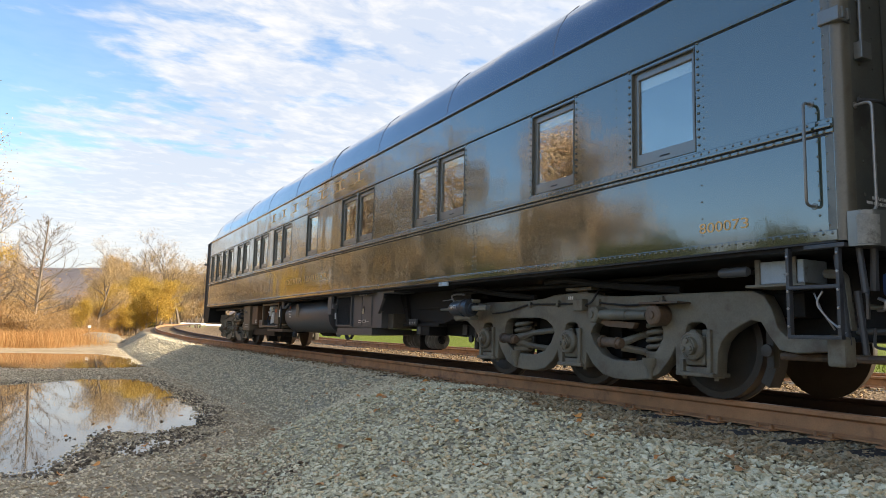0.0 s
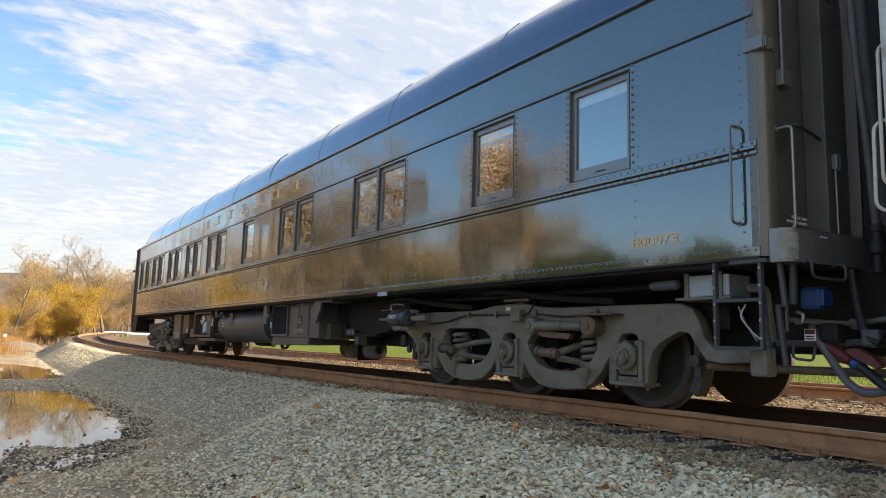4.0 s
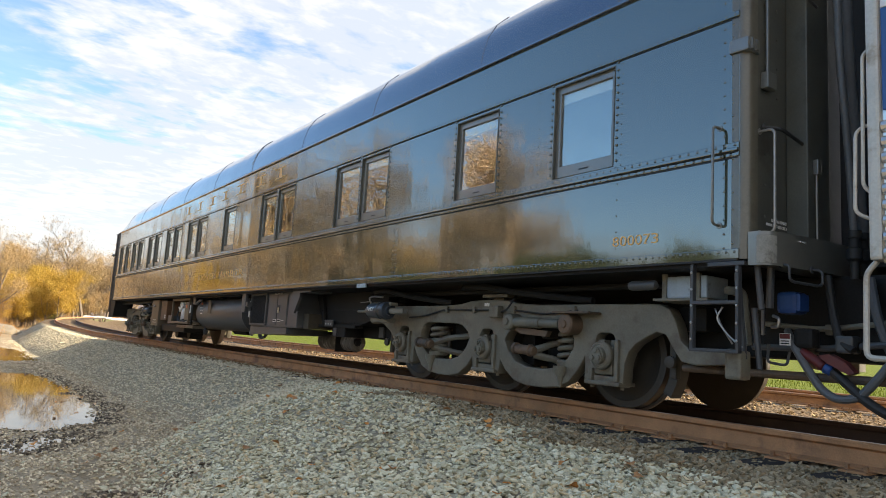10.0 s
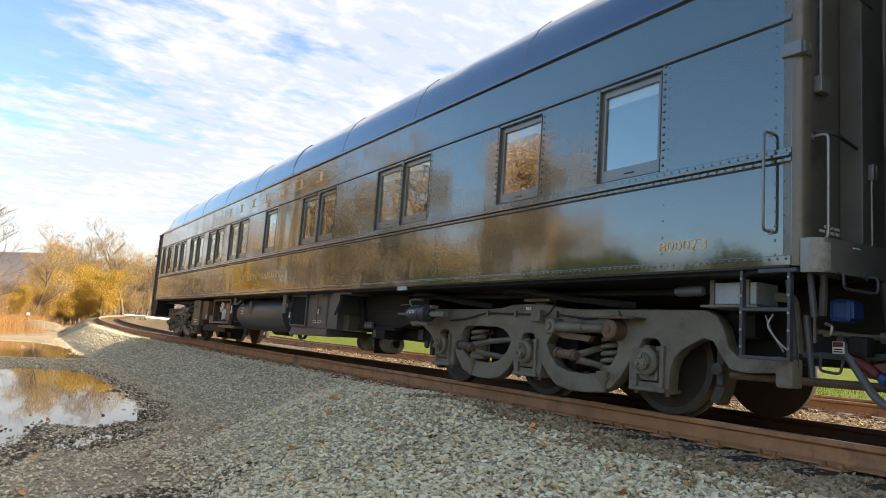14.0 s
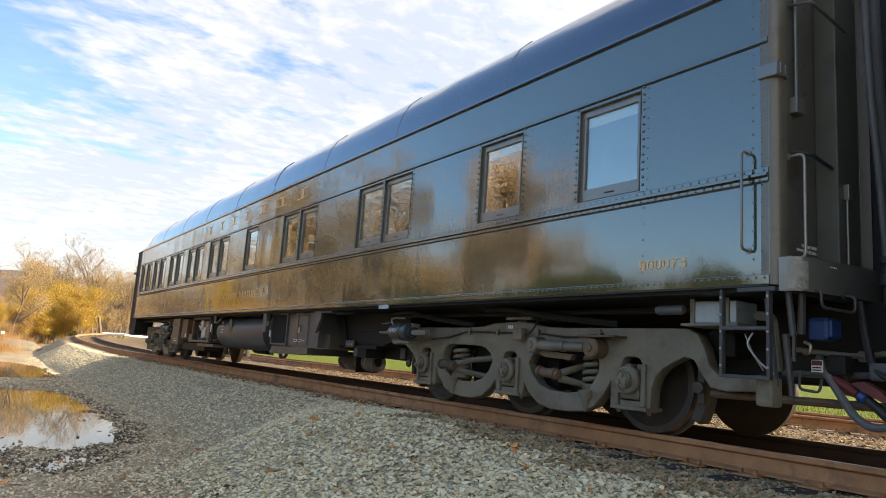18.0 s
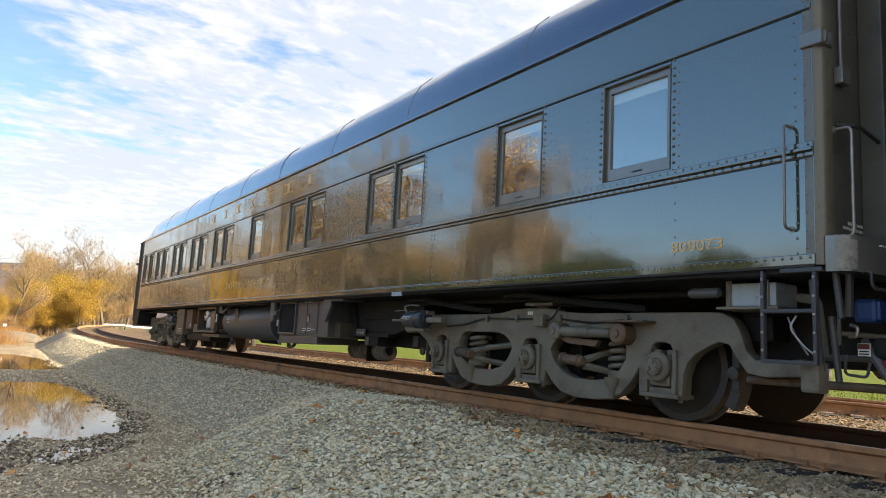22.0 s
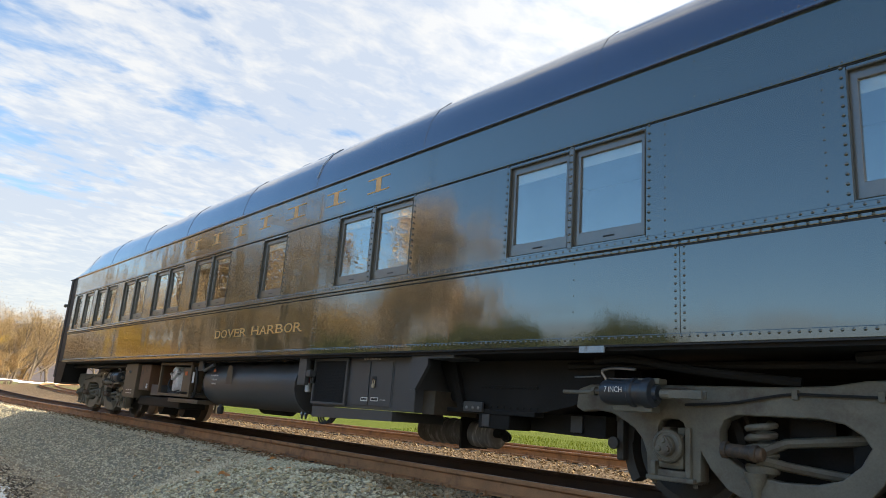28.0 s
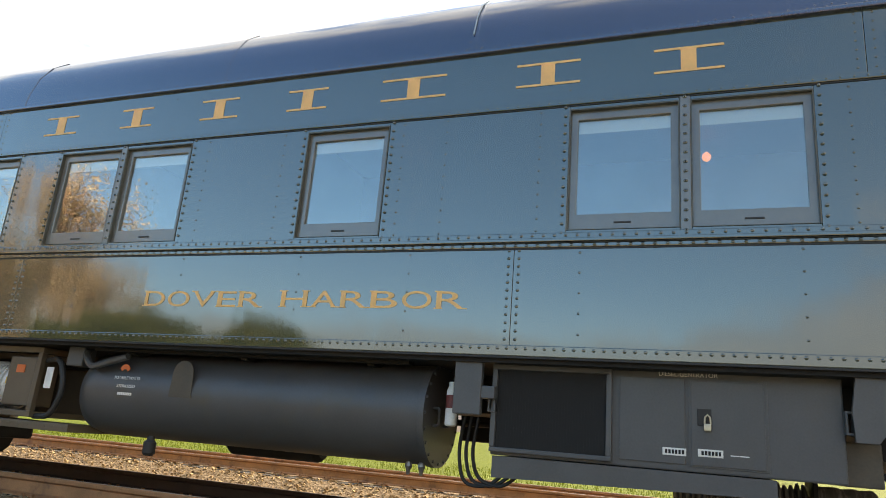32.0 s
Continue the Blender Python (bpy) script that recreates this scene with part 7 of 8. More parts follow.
def wheel_copy(y, x):
    src = WHEELS[0][0] if x < 0 else WHEELS[1][0]
    w = new("wheel", src.data)
    w.parent = next_car
    w.matrix_local = pose(x, y, 0.457)
    return w


make_coach()


# ---- trees, hills and plants ----
def leaf_material(name, c1, c2, c3):
    m = bpy.data.materials.new(name)
    m.use_nodes = True
    nt = m.node_tree
    n, l = nt.nodes, nt.links
    n.clear()
    out = n.new("ShaderNodeOutputMaterial")
    g = n.new("ShaderNodeNewGeometry")
    r = n.new("ShaderNodeValToRGB")
    r.color_ramp.elements.new(0.5)
    for e, (p, c) in zip(r.color_ramp.elements, ((0.0, c1), (0.55, c2), (1.0, c3))):
        e.position, e.color = p, (*c, 1)
    l.new(g.outputs["Random Per Island"], r.inputs[0])
    d, t, mx = n.new("ShaderNodeBsdfDiffuse"), n.new("ShaderNodeBsdfTranslucent"), n.new("ShaderNodeMixShader")
    mx.inputs[0].default_value = 0.28
    l.new(r.outputs[0], d.inputs[0])
    l.new(r.outputs[0], t.inputs[0])
    l.new(d.outputs[0], mx.inputs[1])
    l.new(t.outputs[0], mx.inputs[2])
    l.new(mx.outputs[0], out.inputs[0])
    return m


GOLDLEAF = leaf_material("golden_leaves", (0.40, 0.24, 0.045), (0.52, 0.345, 0.075), (0.58, 0.43, 0.12))
BROWNLEAF = leaf_material("russet_leaves", (0.38, 0.255, 0.12), (0.50, 0.35, 0.175), (0.58, 0.44, 0.24))
BRONZELEAF = leaf_material("bronze_leaves", (0.572, 0.403, 0.260), (0.728, 0.533, 0.351), (0.750, 0.637, 0.442))
BUSHLEAF = leaf_material("russet_bush_leaves", (0.34, 0.20, 0.085), (0.45, 0.28, 0.125), (0.52, 0.37, 0.19))
REDGRASS = leaf_material("russet_grass", (0.34, 0.16, 0.06), (0.48, 0.27, 0.11), (0.56, 0.38, 0.18))
GREENLEAF = leaf_material("dull_green_leaves", (0.09, 0.10, 0.035), (0.15, 0.15, 0.055), (0.23, 0.20, 0.085))
FIELDGRASS = leaf_material("field_grass", (0.09, 0.118, 0.012), (0.125, 0.152, 0.016), (0.165, 0.18, 0.024))
BARK = material("grey_brown_bark", (0.19, 0.15, 0.11), 0.85, vary=0.3, scale=4, fine=40, bump=0.4, bump_scale=30)


def make_tree(name, label, category, seed, height, spread, leaves, leaf, mat, levels=4, trunk_r=0.16, bare_low=0.25, lean=0.0):
    rng = random.Random(seed)
    root = thing(name, label, category)
    bm = bmesh.new()
    tips = []

    def grow(p, d, L, r, lev):
        n = 4
        pts, rs = [p], [r]
        q = Vector(p)
        dd = Vector(d)
        for k in range(n):
            dd = (dd + Vector((rng.gauss(0, 0.10), rng.gauss(0, 0.10), rng.gauss(0.04, 0.06)))).normalized()
            q = q + dd * (L / n)
            pts.append(q.copy())
            rs.append(r * (1 - 0.55 * (k + 1) / n))
        tube(bm, pts, rs, 6 if lev == 0 else 4 if lev < 3 else 3)
        if lev >= levels - 2:
            tips.extend(pts[1:])
        if lev < levels - 1:
            for k in range(rng.randint(9, 12) if lev == 0 else rng.randint(3, 5)):
                t = rng.uniform(bare_low if lev == 0 else 0.2, 1.0)
                i = min(n - 1, int(t * n))
                base = pts[i].lerp(pts[i + 1], t * n - i)
                a = rng.uniform(0, 2 * math.pi)
                side = Vector((math.cos(a), math.sin(a), rng.uniform(0.1, 0.7))).normalized()
                nd = (dd * 0.55 + side * spread).normalized()
                grow(base, nd, L * rng.uniform(0.40, 0.62) * (1.15 - 0.5 * t if lev == 0 else 1.0), max(0.007, rs[i] * 0.55), lev + 1)

    nst = 1 if trunk_r > 0.08 else 4
    for k in range(nst):
        a = rng.uniform(0, 6.28)
        grow(Vector((0.25 * math.cos(a) * (nst > 1), 0.25 * math.sin(a) * (nst > 1), -0.1)), Vector((0.3 * math.cos(a) * (nst > 1) + lean, 0.3 * math.sin(a) * (nst > 1), 1)).normalized(), height * 0.62, trunk_r, 0)
    part("trunk", bm, BARK, root)
    if leaves:
        vs, fs = [], []
        for k in range(leaves):
            c = tips[rng.randrange(len(tips))] + Vector((rng.gauss(0, 0.30), rng.gauss(0, 0.30), rng.gauss(0, 0.28)))
            u = Vector((rng.gauss(0, 1), rng.gauss(0, 1), rng.gauss(0, 1))).normalized()
            w = u.cross(Vector((rng.gauss(0, 1), rng.gauss(0, 1), rng.gauss(0, 1)))).normalized()
            s = leaf * rng.uniform(0.6, 1.3)
            o = len(vs)
            vs += [c - u * s + w * s * 0.45, c + u * s * 1.1, c - u * s * 0.6 - w * s * 0.6]
            fs.append((o, o + 1, o + 2))
        me = bpy.data.meshes.new("crown")
        me.from_pydata(vs, [], fs)
        me.materials.append(mat)
        cr = new("crown", me)
        cr.parent = root
    return root


def make_bare_tree(seed, height):
    """Upright trunk with an oval crown of fine rising twigs."""
    rng = random.Random(seed)
    root = thing("bare_tree", "bare grey tree with an oval crown of fine twigs", "tree")
    bm = bmesh.new()

    def limb(p, d, L, r, n, lift, wob=0.11):
        pts, rs, q, dd = [p.copy()], [r], p.copy(), Vector(d)
        for k in range(n):
            dd = (dd + Vector((rng.gauss(0, wob), rng.gauss(0, wob), lift + rng.gauss(0, 0.06)))).normalized()
            q = q + dd * (L / n)
            pts.append(q.copy())
            rs.append(r * (1 - 0.75 * (k + 1) / n))
        tube(bm, pts, rs, 3 if r < 0.03 else 5)
        return pts, dd

    trunk, _ = limb(Vector((0, 0, -0.1)), (0, 0, 1), height, 0.15, 8, 0.1, 0.025)
    for k in range(44):
        t = 0.16 + 0.80 * (k + rng.random()) / 44
        i = min(7, int(t * 8))
        p = trunk[i].lerp(trunk[i + 1], t * 8 - i)
        a = k * 2.4 + rng.uniform(-0.4, 0.4)
        L = height * 0.30 * (math.sin(math.pi * min(1.0, 0.22 + 0.78 * t)) ** 0.7) * rng.uniform(0.75, 1.1) + 0.3
        one, d1 = limb(p, Vector((math.cos(a), math.sin(a), 0.15 + 0.75 * t)).normalized(), L, 0.042 * (1.15 - t), 5, 0.03)
        for j in range(7):
            u = 0.25 + 0.75 * (j + rng.random()) / 7
            m = min(4, int(u * 5))
            p2 = one[m].lerp(one[m + 1], u * 5 - m)
            side = Vector((rng.gauss(0, 1), rng.gauss(0, 1), rng.gauss(0.3, 0.7))).normalized()
            two, d2 = limb(p2, (d1 + side * 0.9).normalized(), L * rng.uniform(0.25, 0.45), 0.016, 3, 0.04)
            for e in range(4):
                side = Vector((rng.gauss(0, 1), rng.gauss(0, 1), rng.gauss(0.3, 0.7))).normalized()
                limb(two[rng.randrange(1, 4)], (d2 + side).normalized(), L * rng.uniform(0.12, 0.24), 0.008, 2, 0.03)
    part("trunk", bm, BARK, root)
    return root


def wood():
    gold = make_tree("golden_tree", "young tree with golden yellow autumn leaves", "tree", 3, 8.5, 0.95, 24000, 0.052, GOLDLEAF, 4, 0.14, 0.15)
    gold2 = make_tree("golden_tree", "leafy golden orange tree beside the track", "tree", 8, 8.0, 1.1, 22000, 0.055, GOLDLEAF, 4, 0.13, 0.12)
    russet = make_tree("russet_tree", "half-bare tree with russet brown leaves", "tree", 11, 9.5, 0.9, 15000, 0.048, BROWNLEAF, 5, 0.15, 0.2)
    russet2 = make_tree("russet_tree", "half-bare tree with thin russet leaves", "tree", 17, 9.0, 1.0, 13000, 0.046, BROWNLEAF, 5, 0.15, 0.2)
    bare = make_bare_tree(23, 7.7)
    fill = make_tree("thicket_tree", "slender brown tree in a dense thicket", "tree", 43, 9.0, 0.9, 7000, 0.085, BROWNLEAF, 4, 0.09, 0.05)
    fill2 = make_tree("thicket_tree", "slender golden-brown tree in a dense thicket", "tree", 47, 8.0, 1.0, 7500, 0.085, GOLDLEAF, 4, 0.09, 0.05)
    fill3 = make_tree("thicket_tree", "leafless grey-brown tree in a dense thicket", "tree", 53, 10.5, 0.7, 1500, 0.05, BROWNLEAF, 5, 0.09, 0.10)
    bush = make_tree("russet_bush", "low russet autumn bush", "bush", 31, 2.6, 1.0, 10000, 0.034, BUSHLEAF, 4, 0.04, 0.1)
    hedge = make_tree("green_bush", "dull green leafy bush", "bush", 37, 4.2, 1.1, 6500, 0.13, GREENLEAF, 3, 0.06, 0.05)
    wispy = make_tree("thin_tree", "tall half-bare tree with thin bronze leaves", "tree", 61, 10.0, 0.75, 7000, 0.045, BROWNLEAF, 5, 0.15, 0.25)
    wispy2 = make_tree("thin_tree", "tall nearly bare tree with a few bronze leaves", "tree", 67, 10.5, 0.70, 3500, 0.045, BROWNLEAF, 5, 0.14, 0.22)
    bronze = make_tree("bronze_tree", "leafy tree with fine bronze autumn leaves", "tree", 71, 9.0, 0.55, 14000, 0.042, BRONZELEAF, 5, 0.14, 0.2)
    evergreen = make_tree("green_tree", "dull green bushy tree of a thick hedge", "tree", 83, 6.0, 1.15, 15000, 0.13, GREENLEAF, 3, 0.12, 0.03)
    rng = random.Random(5)

    used = set()
    tops = {"russet_bush": 5.2, "green_bush": 4.8}

    def put(src, x, y, s=1.0, dz=0.0):
        away = math.hypot(x, y)
        if 88.1 < math.degrees(math.atan2(y, x)) < 91.4 and y > 70:
            s = min(s, away * 0.042 / tops.get(src.name.split(".")[0], 10.0))      # low brush leaves the ridge in view
        m = pose(x, y, ground_height(x, y) + dz, 0, 0, rng.uniform(0, 360)) @ Matrix.Scale(s, 4)
        if src.name not in used:
            used.add(src.name)
            src.matrix_world = m
            return src
        return copy_thing(src, m)

    def tall(src, x, y, h):
        """Set so that its crown is h metres high."""
        zs = sorted(v.co.z for o in src.children for v in o.data.vertices)
        top = zs[int(len(zs) * 0.96)] if src is evergreen else zs[-1]
        return put(src, x, y, h / top)

    # ahead, left of the curve
    for src, x, y, s in ((gold, 6.6, 88, 1.05), (gold2, 8.2, 93, 1.05), (gold2, 4.8, 96, 0.9), (gold, 10.4, 100, 0.72), (gold, 2.6, 92, 0.75), (hedge, 9.0, 86, 0.45),
                         (russet, 12.5, 118, 1.15), (russet2, 15.0, 124, 1.25), (bare, 17.0, 128, 1.35), (russet, 19.0, 132, 1.25), (russet2, 22.0, 136, 1.35), (bare, 10.5, 122, 1.25), (gold, 13.6, 112, 0.62), (russet2, 26.0, 142, 1.3),
                         (russet2, 30.0, 146, 1.3), (russet, 6.0, 120, 1.2), (russet2, 2.0, 115, 1.0), (bare, 0.0, 105, 0.8), (russet, -2.0, 98, 0.7), (russet2, 1.2, 84, 0.55), (russet, -0.5, 80, 0.5),
                         (bare, -1.94, 60, 0.88), (gold, -5.6, 47, 0.92), (bare, -5.6, 54, 1.0), (russet, -8.5, 58, 0.7), (russet, -4.5, 70, 0.8), (russet2, 34, 150, 1.3), (russet, 40, 152, 1.3), (gold, 46, 155, 1.2)):
        put(src, x, y, s)
    for k in range(42):
        y = rng.uniform(66, 118)
        put((russet, gold, bush, russet2, bare, gold2)[k % 6], rng.uniform(-13, 1.5) + (y - 66) * 0.15, y, (0.75, 0.6, 1.5, 0.8, 0.7, 0.62)[k % 6] * rng.uniform(0.85, 1.2))
    for k in range(95):
        y = rng.uniform(100, 150)
        put((fill, fill2, fill3, fill, fill3)[k % 5], rng.uniform(-12, 9) + (y - 100) * 0.32, y, rng.uniform(0.7, 1.1))
    for k in range(40):
        y = rng.uniform(80, 112)
        put((fill2, fill, bush)[k % 3], rng.uniform(-9, 5) + (y - 80) * 0.26, y, (0.36, 0.4, 1.0)[k % 3] * rng.uniform(0.8, 1.3))
    for k in range(46):
        y = rng.uniform(104, 150)
        tall((wispy2, fill3, wispy, fill)[k % 4], rng.uniform(2, 17) + (y - 104) * 0.30, y, rng.uniform(8.5, 12.0))
    # round golden clump left of the curve
    for k in range(26):
        az, d = radians(rng.uniform(83.0, 88.3)), rng.uniform(79, 88)
        top = 7.9 - 0.42 * (math.degrees(az) - 85.5) ** 2
        tall((fill2, fill, fill2, gold, fill2, fill2)[k % 6], d * math.cos(az), d * math.sin(az), top * rng.uniform(0.62, 1.0))
    # autumn woods beyond the row of thin trees
    for k in range(34):
        az, d = radians(105.5 + 0.88 * k), rng.uniform(54, 63)
        top = 9.6 if k < 14 else 8.0
        tall((fill, fill2, fill, russet2)[k % 4], 8.84 + d * math.cos(az), d * math.sin(az), top * rng.uniform(0.75, 1.0))
    for k in range(16):
        az, d = radians(111.5 + 0.72 * k), rng.uniform(64, 70)
        tall((russet2, russet, gold2)[k % 3], 8.84 + d * math.cos(az), d * math.sin(az), rng.uniform(8.6, 10.6))
    # the row of thin tall trees along the yard
    for i, (x, y, h) in enumerate(((-7.2, 46.5, 12.5), (-7.5, 44.6, 13.0), (-8.9, 41.5, 13.2), (-10.2, 39.2, 13.4), (-12.8, 38.2, 13.9), (-14.2, 36.0, 10.8),
                                     (-15.6, 34.4, 9.4), (-16.7, 33.3, 12.4), (-17.9, 32.4, 12.8), (-19.4, 31.0, 8.4))):
        tall((wispy, wispy2)[i % 2] if i < 7 else bronze, x, y, h)
        if i % 2 == 0 and i < 6:
            tall(wispy2, x - 3.0, y + 4.5, h * 0.95)
        if i < 9:
            put(bush, x + 1.5, y - 2.0, rng.uniform(0.8, 1.1))
            put((fill2, bush, fill)[i % 3], x - 1.0, y - 1.0, (0.35, 1.2, 0.32)[i % 3])
    # hedge round the yard's open side
    for i in range(20):
        a = radians(122 + 3.1 * i)
        tall(evergreen, 8.8 + 33 * math.cos(a), 33 * math.sin(a), (4.1 if i < 3 else 5.7 if i < 9 else 4.5) + 0.4 * math.sin(i * 1.9) + 0.25 * math.sin(i * 4.1))
    for i in range(17):
        a = radians(138 + i * 7.0)      # woods from ahead-left round behind the viewer
        d = 66 + 6 * math.sin(i * 2.3)
        tall((hedge, hedge, russet2, hedge, russet)[i % 5], d * math.cos(a), d * math.sin(a), rng.uniform(7.0, 8.5))
    # far edge of the field beyond the tracks
    for i in range(14):
        put((russet, hedge, russet2, gold)[i % 4], 92 + 5 * math.sin(i * 1.7), -50 + i * 13, (1.1, 1.8, 1.1, 1.0)[i % 4])
    for x, y, s in ((-1.8, 51, 0.50), (-0.8, 55, 0.42), (-2.8, 52, 0.58), (-1.2, 58, 0.5), (-4.5, 51, 0.7), (-0.6, 66, 0.62), (2.4, 76, 0.5), (1.2, 74, 0.55), (3.6, 79, 0.7), (4.6, 82, 0.6), (-3.4, 60, 0.75), (11.5, 104, 0.8)):
        put(bush, x, y, s)


wood()


def blades(name, label, count, area, hmin, hmax, width, mat, seed, category):
    rng = random.Random(seed)
    vs, fs = [], []
    for k in range(count):
        x, y = area(rng)
        z = ground_height(x, y)
        h = rng.uniform(hmin, hmax)
        a = rng.uniform(0, 6.28)
        dx, dy = math.cos(a) * width, math.sin(a) * width
        lx, ly = rng.gauss(0, 0.25) * h, rng.gauss(0, 0.25) * h
        o = len(vs)
        vs += [(x - dx, y - dy, z - 0.02), (x + dx, y + dy, z - 0.02), (x + dx * 0.7 + lx * 0.5, y + dy * 0.7 + ly * 0.5, z + h * 0.6), (x - dx * 0.7 + lx * 0.5, y - dy * 0.7 + ly * 0.5, z + h * 0.6), (x + lx, y + ly, z + h)]
        fs += [(o, o + 1, o + 2, o + 3), (o + 3, o + 2, o + 4)]
    me = bpy.data.meshes.new(name)
    me.from_pydata(vs, [], fs)
    me.materials.append(mat)
    return tagged(new(name, me), label, category, kind="stuff")


def clump_area(rng):
    c = ((-1.5, 47.0, 2.0), (0.0, 52.0, 2.2), (-3.5, 49.0, 2.0), (-1.0, 57.0, 2.5), (1.0, 63.0, 2.0), (-5.0, 45.0, 2.5), (-8.0, 42.0, 2.5), (2.0, 70.0, 2.5), (-11.0, 38.0, 2.5))[rng.randrange(9)]
    return c[0] + rng.gauss(0, c[2] * 0.5), c[1] + rng.gauss(0, c[2] * 0.6)


blades("dry_grass", "tall russet dry grass along the yard", 36000, clump_area, 0.25, 1.15, 0.006, REDGRASS, 41, "grass")
blades("field_grass", "short bright green field grass", 26000, lambda r: (15.2 + r.random() ** 1.6 * 16, r.uniform(-6, 34)), 0.05, 0.16, 0.012, FIELDGRASS, 43, "grass")


def hills():
    m = material("wooded_hill", (0.115, 0.098, 0.10), 1.0, vary=0.35, scale=0.012, fine=0.10, bump=0.0, dirt=(0.135, 0.09, 0.065), dirt_amount=0.5, dirt_scale=0.006)
    vs, fs = [], []
    n = 160
    for i in range(n + 1):
        a = radians(-40 + 260 * i / n)
        d = 1500
        h = 100 + 22 * noise.noise((i * 0.06, 2.0, 0)) + 10 * noise.noise((i * 0.35, 5.0, 0)) + 4 * noise.noise((i * 1.3, 1.0, 0))
        for dd, hh in ((-350, -6), (-120, h * 0.55), (0, h), (300, -6)):
            vs.append(((d + dd) * math.cos(a), (d + dd) * math.sin(a), hh))
    for i in range(n):
        for k in range(3):
            o = i * 4 + k
            fs.append((o, o + 1, o + 5, o + 4))
    me = bpy.data.meshes.new("hill")
    me.from_pydata(vs, [], fs)
    me.materials.append(m)
    me.polygons.foreach_set("use_smooth", [True] * len(fs))
    tagged(new("hill", me), "long wooded autumn ridge on the horizon", "hill", kind="structure")


hills()


def far_bits():
    # white barrier by the curve, gravel heap, marker post
    for k in range(7):
        bm = bmesh.new()
        x, y = 12.6 + 2.1 * k, 110.3 + 1.35 * k
        box(bm, (-1.22, -0.2, 0), (1.22, 0.2, 0.32), 0.05)
        tagged(part("white_barrier", bm, WHITE, None, m=pose(x, y, ground_height(x, y) - 0.02, 0, 0, 33)), "white concrete barrier block beside the curve", "barrier", group="barrier blocks")
    bm = bmesh.new()
    bmesh.ops.create_icosphere(bm, subdivisions=4, radius=1.0)
    for v in bm.verts:
        k = 1 + 0.15 * noise.noise(v.co * 2.5)
        v.co = Vector((v.co.x * 1.9 * k, v.co.y * 1.3 * k, max(-0.1, v.co.z) * 0.75 * k))
    sand = material("pale_gravel", (0.20, 0.17, 0.125), 0.9, vary=0.3, scale=3, fine=30, bump=0.5, bump_scale=25)
    tagged(part("gravel_heap", bm, sand, None, m=pose(2.6, 58, ground_height(2.6, 58) - 0.05)), "small heap of pale gravel on the yard", "gravel heap")
    post = thing("marker_post", "thin post with a small white sign beside the track", "sign", pose(1.9, 60, ground_height(1.9, 60)))
    bm = bmesh.new()
    box(bm, (-0.03, -0.03, -0.2), (0.03, 0.03, 1.25), 0.008)
    part("post", bm, BARK, post)
    bm = bmesh.new()
    box(bm, (-0.11, -0.045, 1.05), (0.11, -0.030, 1.25), 0.006)
    part("sign_plate", bm, WHITE, post)


far_bits()


# ---- loose stones and leaves ----
def stone_material(name, stops):
    m = bpy.data.materials.new(name)
    m.use_nodes = True
    nt = m.node_tree
    n, l = nt.nodes, nt.links
    b = n["Principled BSDF"]
    g = n.new("ShaderNodeNewGeometry")
    r = n.new("ShaderNodeValToRGB")
    while len(r.color_ramp.elements) < len(stops):
        r.color_ramp.elements.new(0.5)
    for e, (p, c) in zip(r.color_ramp.elements, stops):
        e.position, e.color = p, (*c, 1)
    l.new(g.outputs["Random Per Island"], r.inputs[0])
    tc = n.new("ShaderNodeTexCoord")
    t = n.new("ShaderNodeTexNoise")
    t.inputs["Scale"].default_value, t.inputs["Detail"].default_value = 55.0, 4.0
    l.new(tc.outputs["Object"], t.inputs["Vector"])
    mr = n.new("ShaderNodeMapRange")
    mr.inputs["To Min"].default_value, mr.inputs["To Max"].default_value = 0.75, 1.25
    l.new(t.outputs[0], mr.inputs["Value"])
    vm = n.new("ShaderNodeVectorMath")
    vm.operation = "SCALE"
    l.new(r.outputs[0], vm.inputs[0])
    l.new(mr.outputs[0], vm.inputs["Scale"])
    l.new(vm.outputs[0], b.inputs["Base Color"])
    b.inputs["Roughness"].default_value = 0.85
    b.inputs["Specular IOR Level"].default_value = 0.2
    return m


BALLAST = stone_material("crushed_grey_stone", [(0.0, (0.43, 0.385, 0.26)), (0.3, (0.57, 0.52, 0.36)), (0.62, (0.66, 0.61, 0.43)), (0.84, (0.77, 0.71, 0.52)), (0.88, (0.60, 0.46, 0.27)), (1.0, (0.69, 0.55, 0.34))])
# rust stain, with the shade beside the train also put into the colour
STAINSHADEST = stone_material("rust_stained_shade_stone", [(0.0, (0.19, 0.138, 0.078)), (0.4, (0.30, 0.235, 0.145)), (0.75, (0.42, 0.345, 0.225)), (1.0, (0.35, 0.235, 0.125))])
BROWNST = stone_material("browned_stone", [(0.0, (0.13, 0.078, 0.036)), (0.5, (0.28, 0.185, 0.092)), (1.0, (0.46, 0.335, 0.185))])
DUSTST = stone_material("dusty_stone", [(0.0, (0.52, 0.435, 0.295)), (0.5, (0.68, 0.59, 0.415)), (1.0, (0.79, 0.70, 0.51))])
WETST = stone_material("wet_black_gravel", [(0.0, (0.08, 0.062, 0.044)), (0.6, (0.19, 0.145, 0.10)), (1.0, (0.33, 0.25, 0.17))])
DAMPST = stone_material("damp_dark_gravel", [(0.0, (0.33, 0.25, 0.16)), (0.5, (0.62, 0.50, 0.335)), (1.0, (0.80, 0.67, 0.47))])


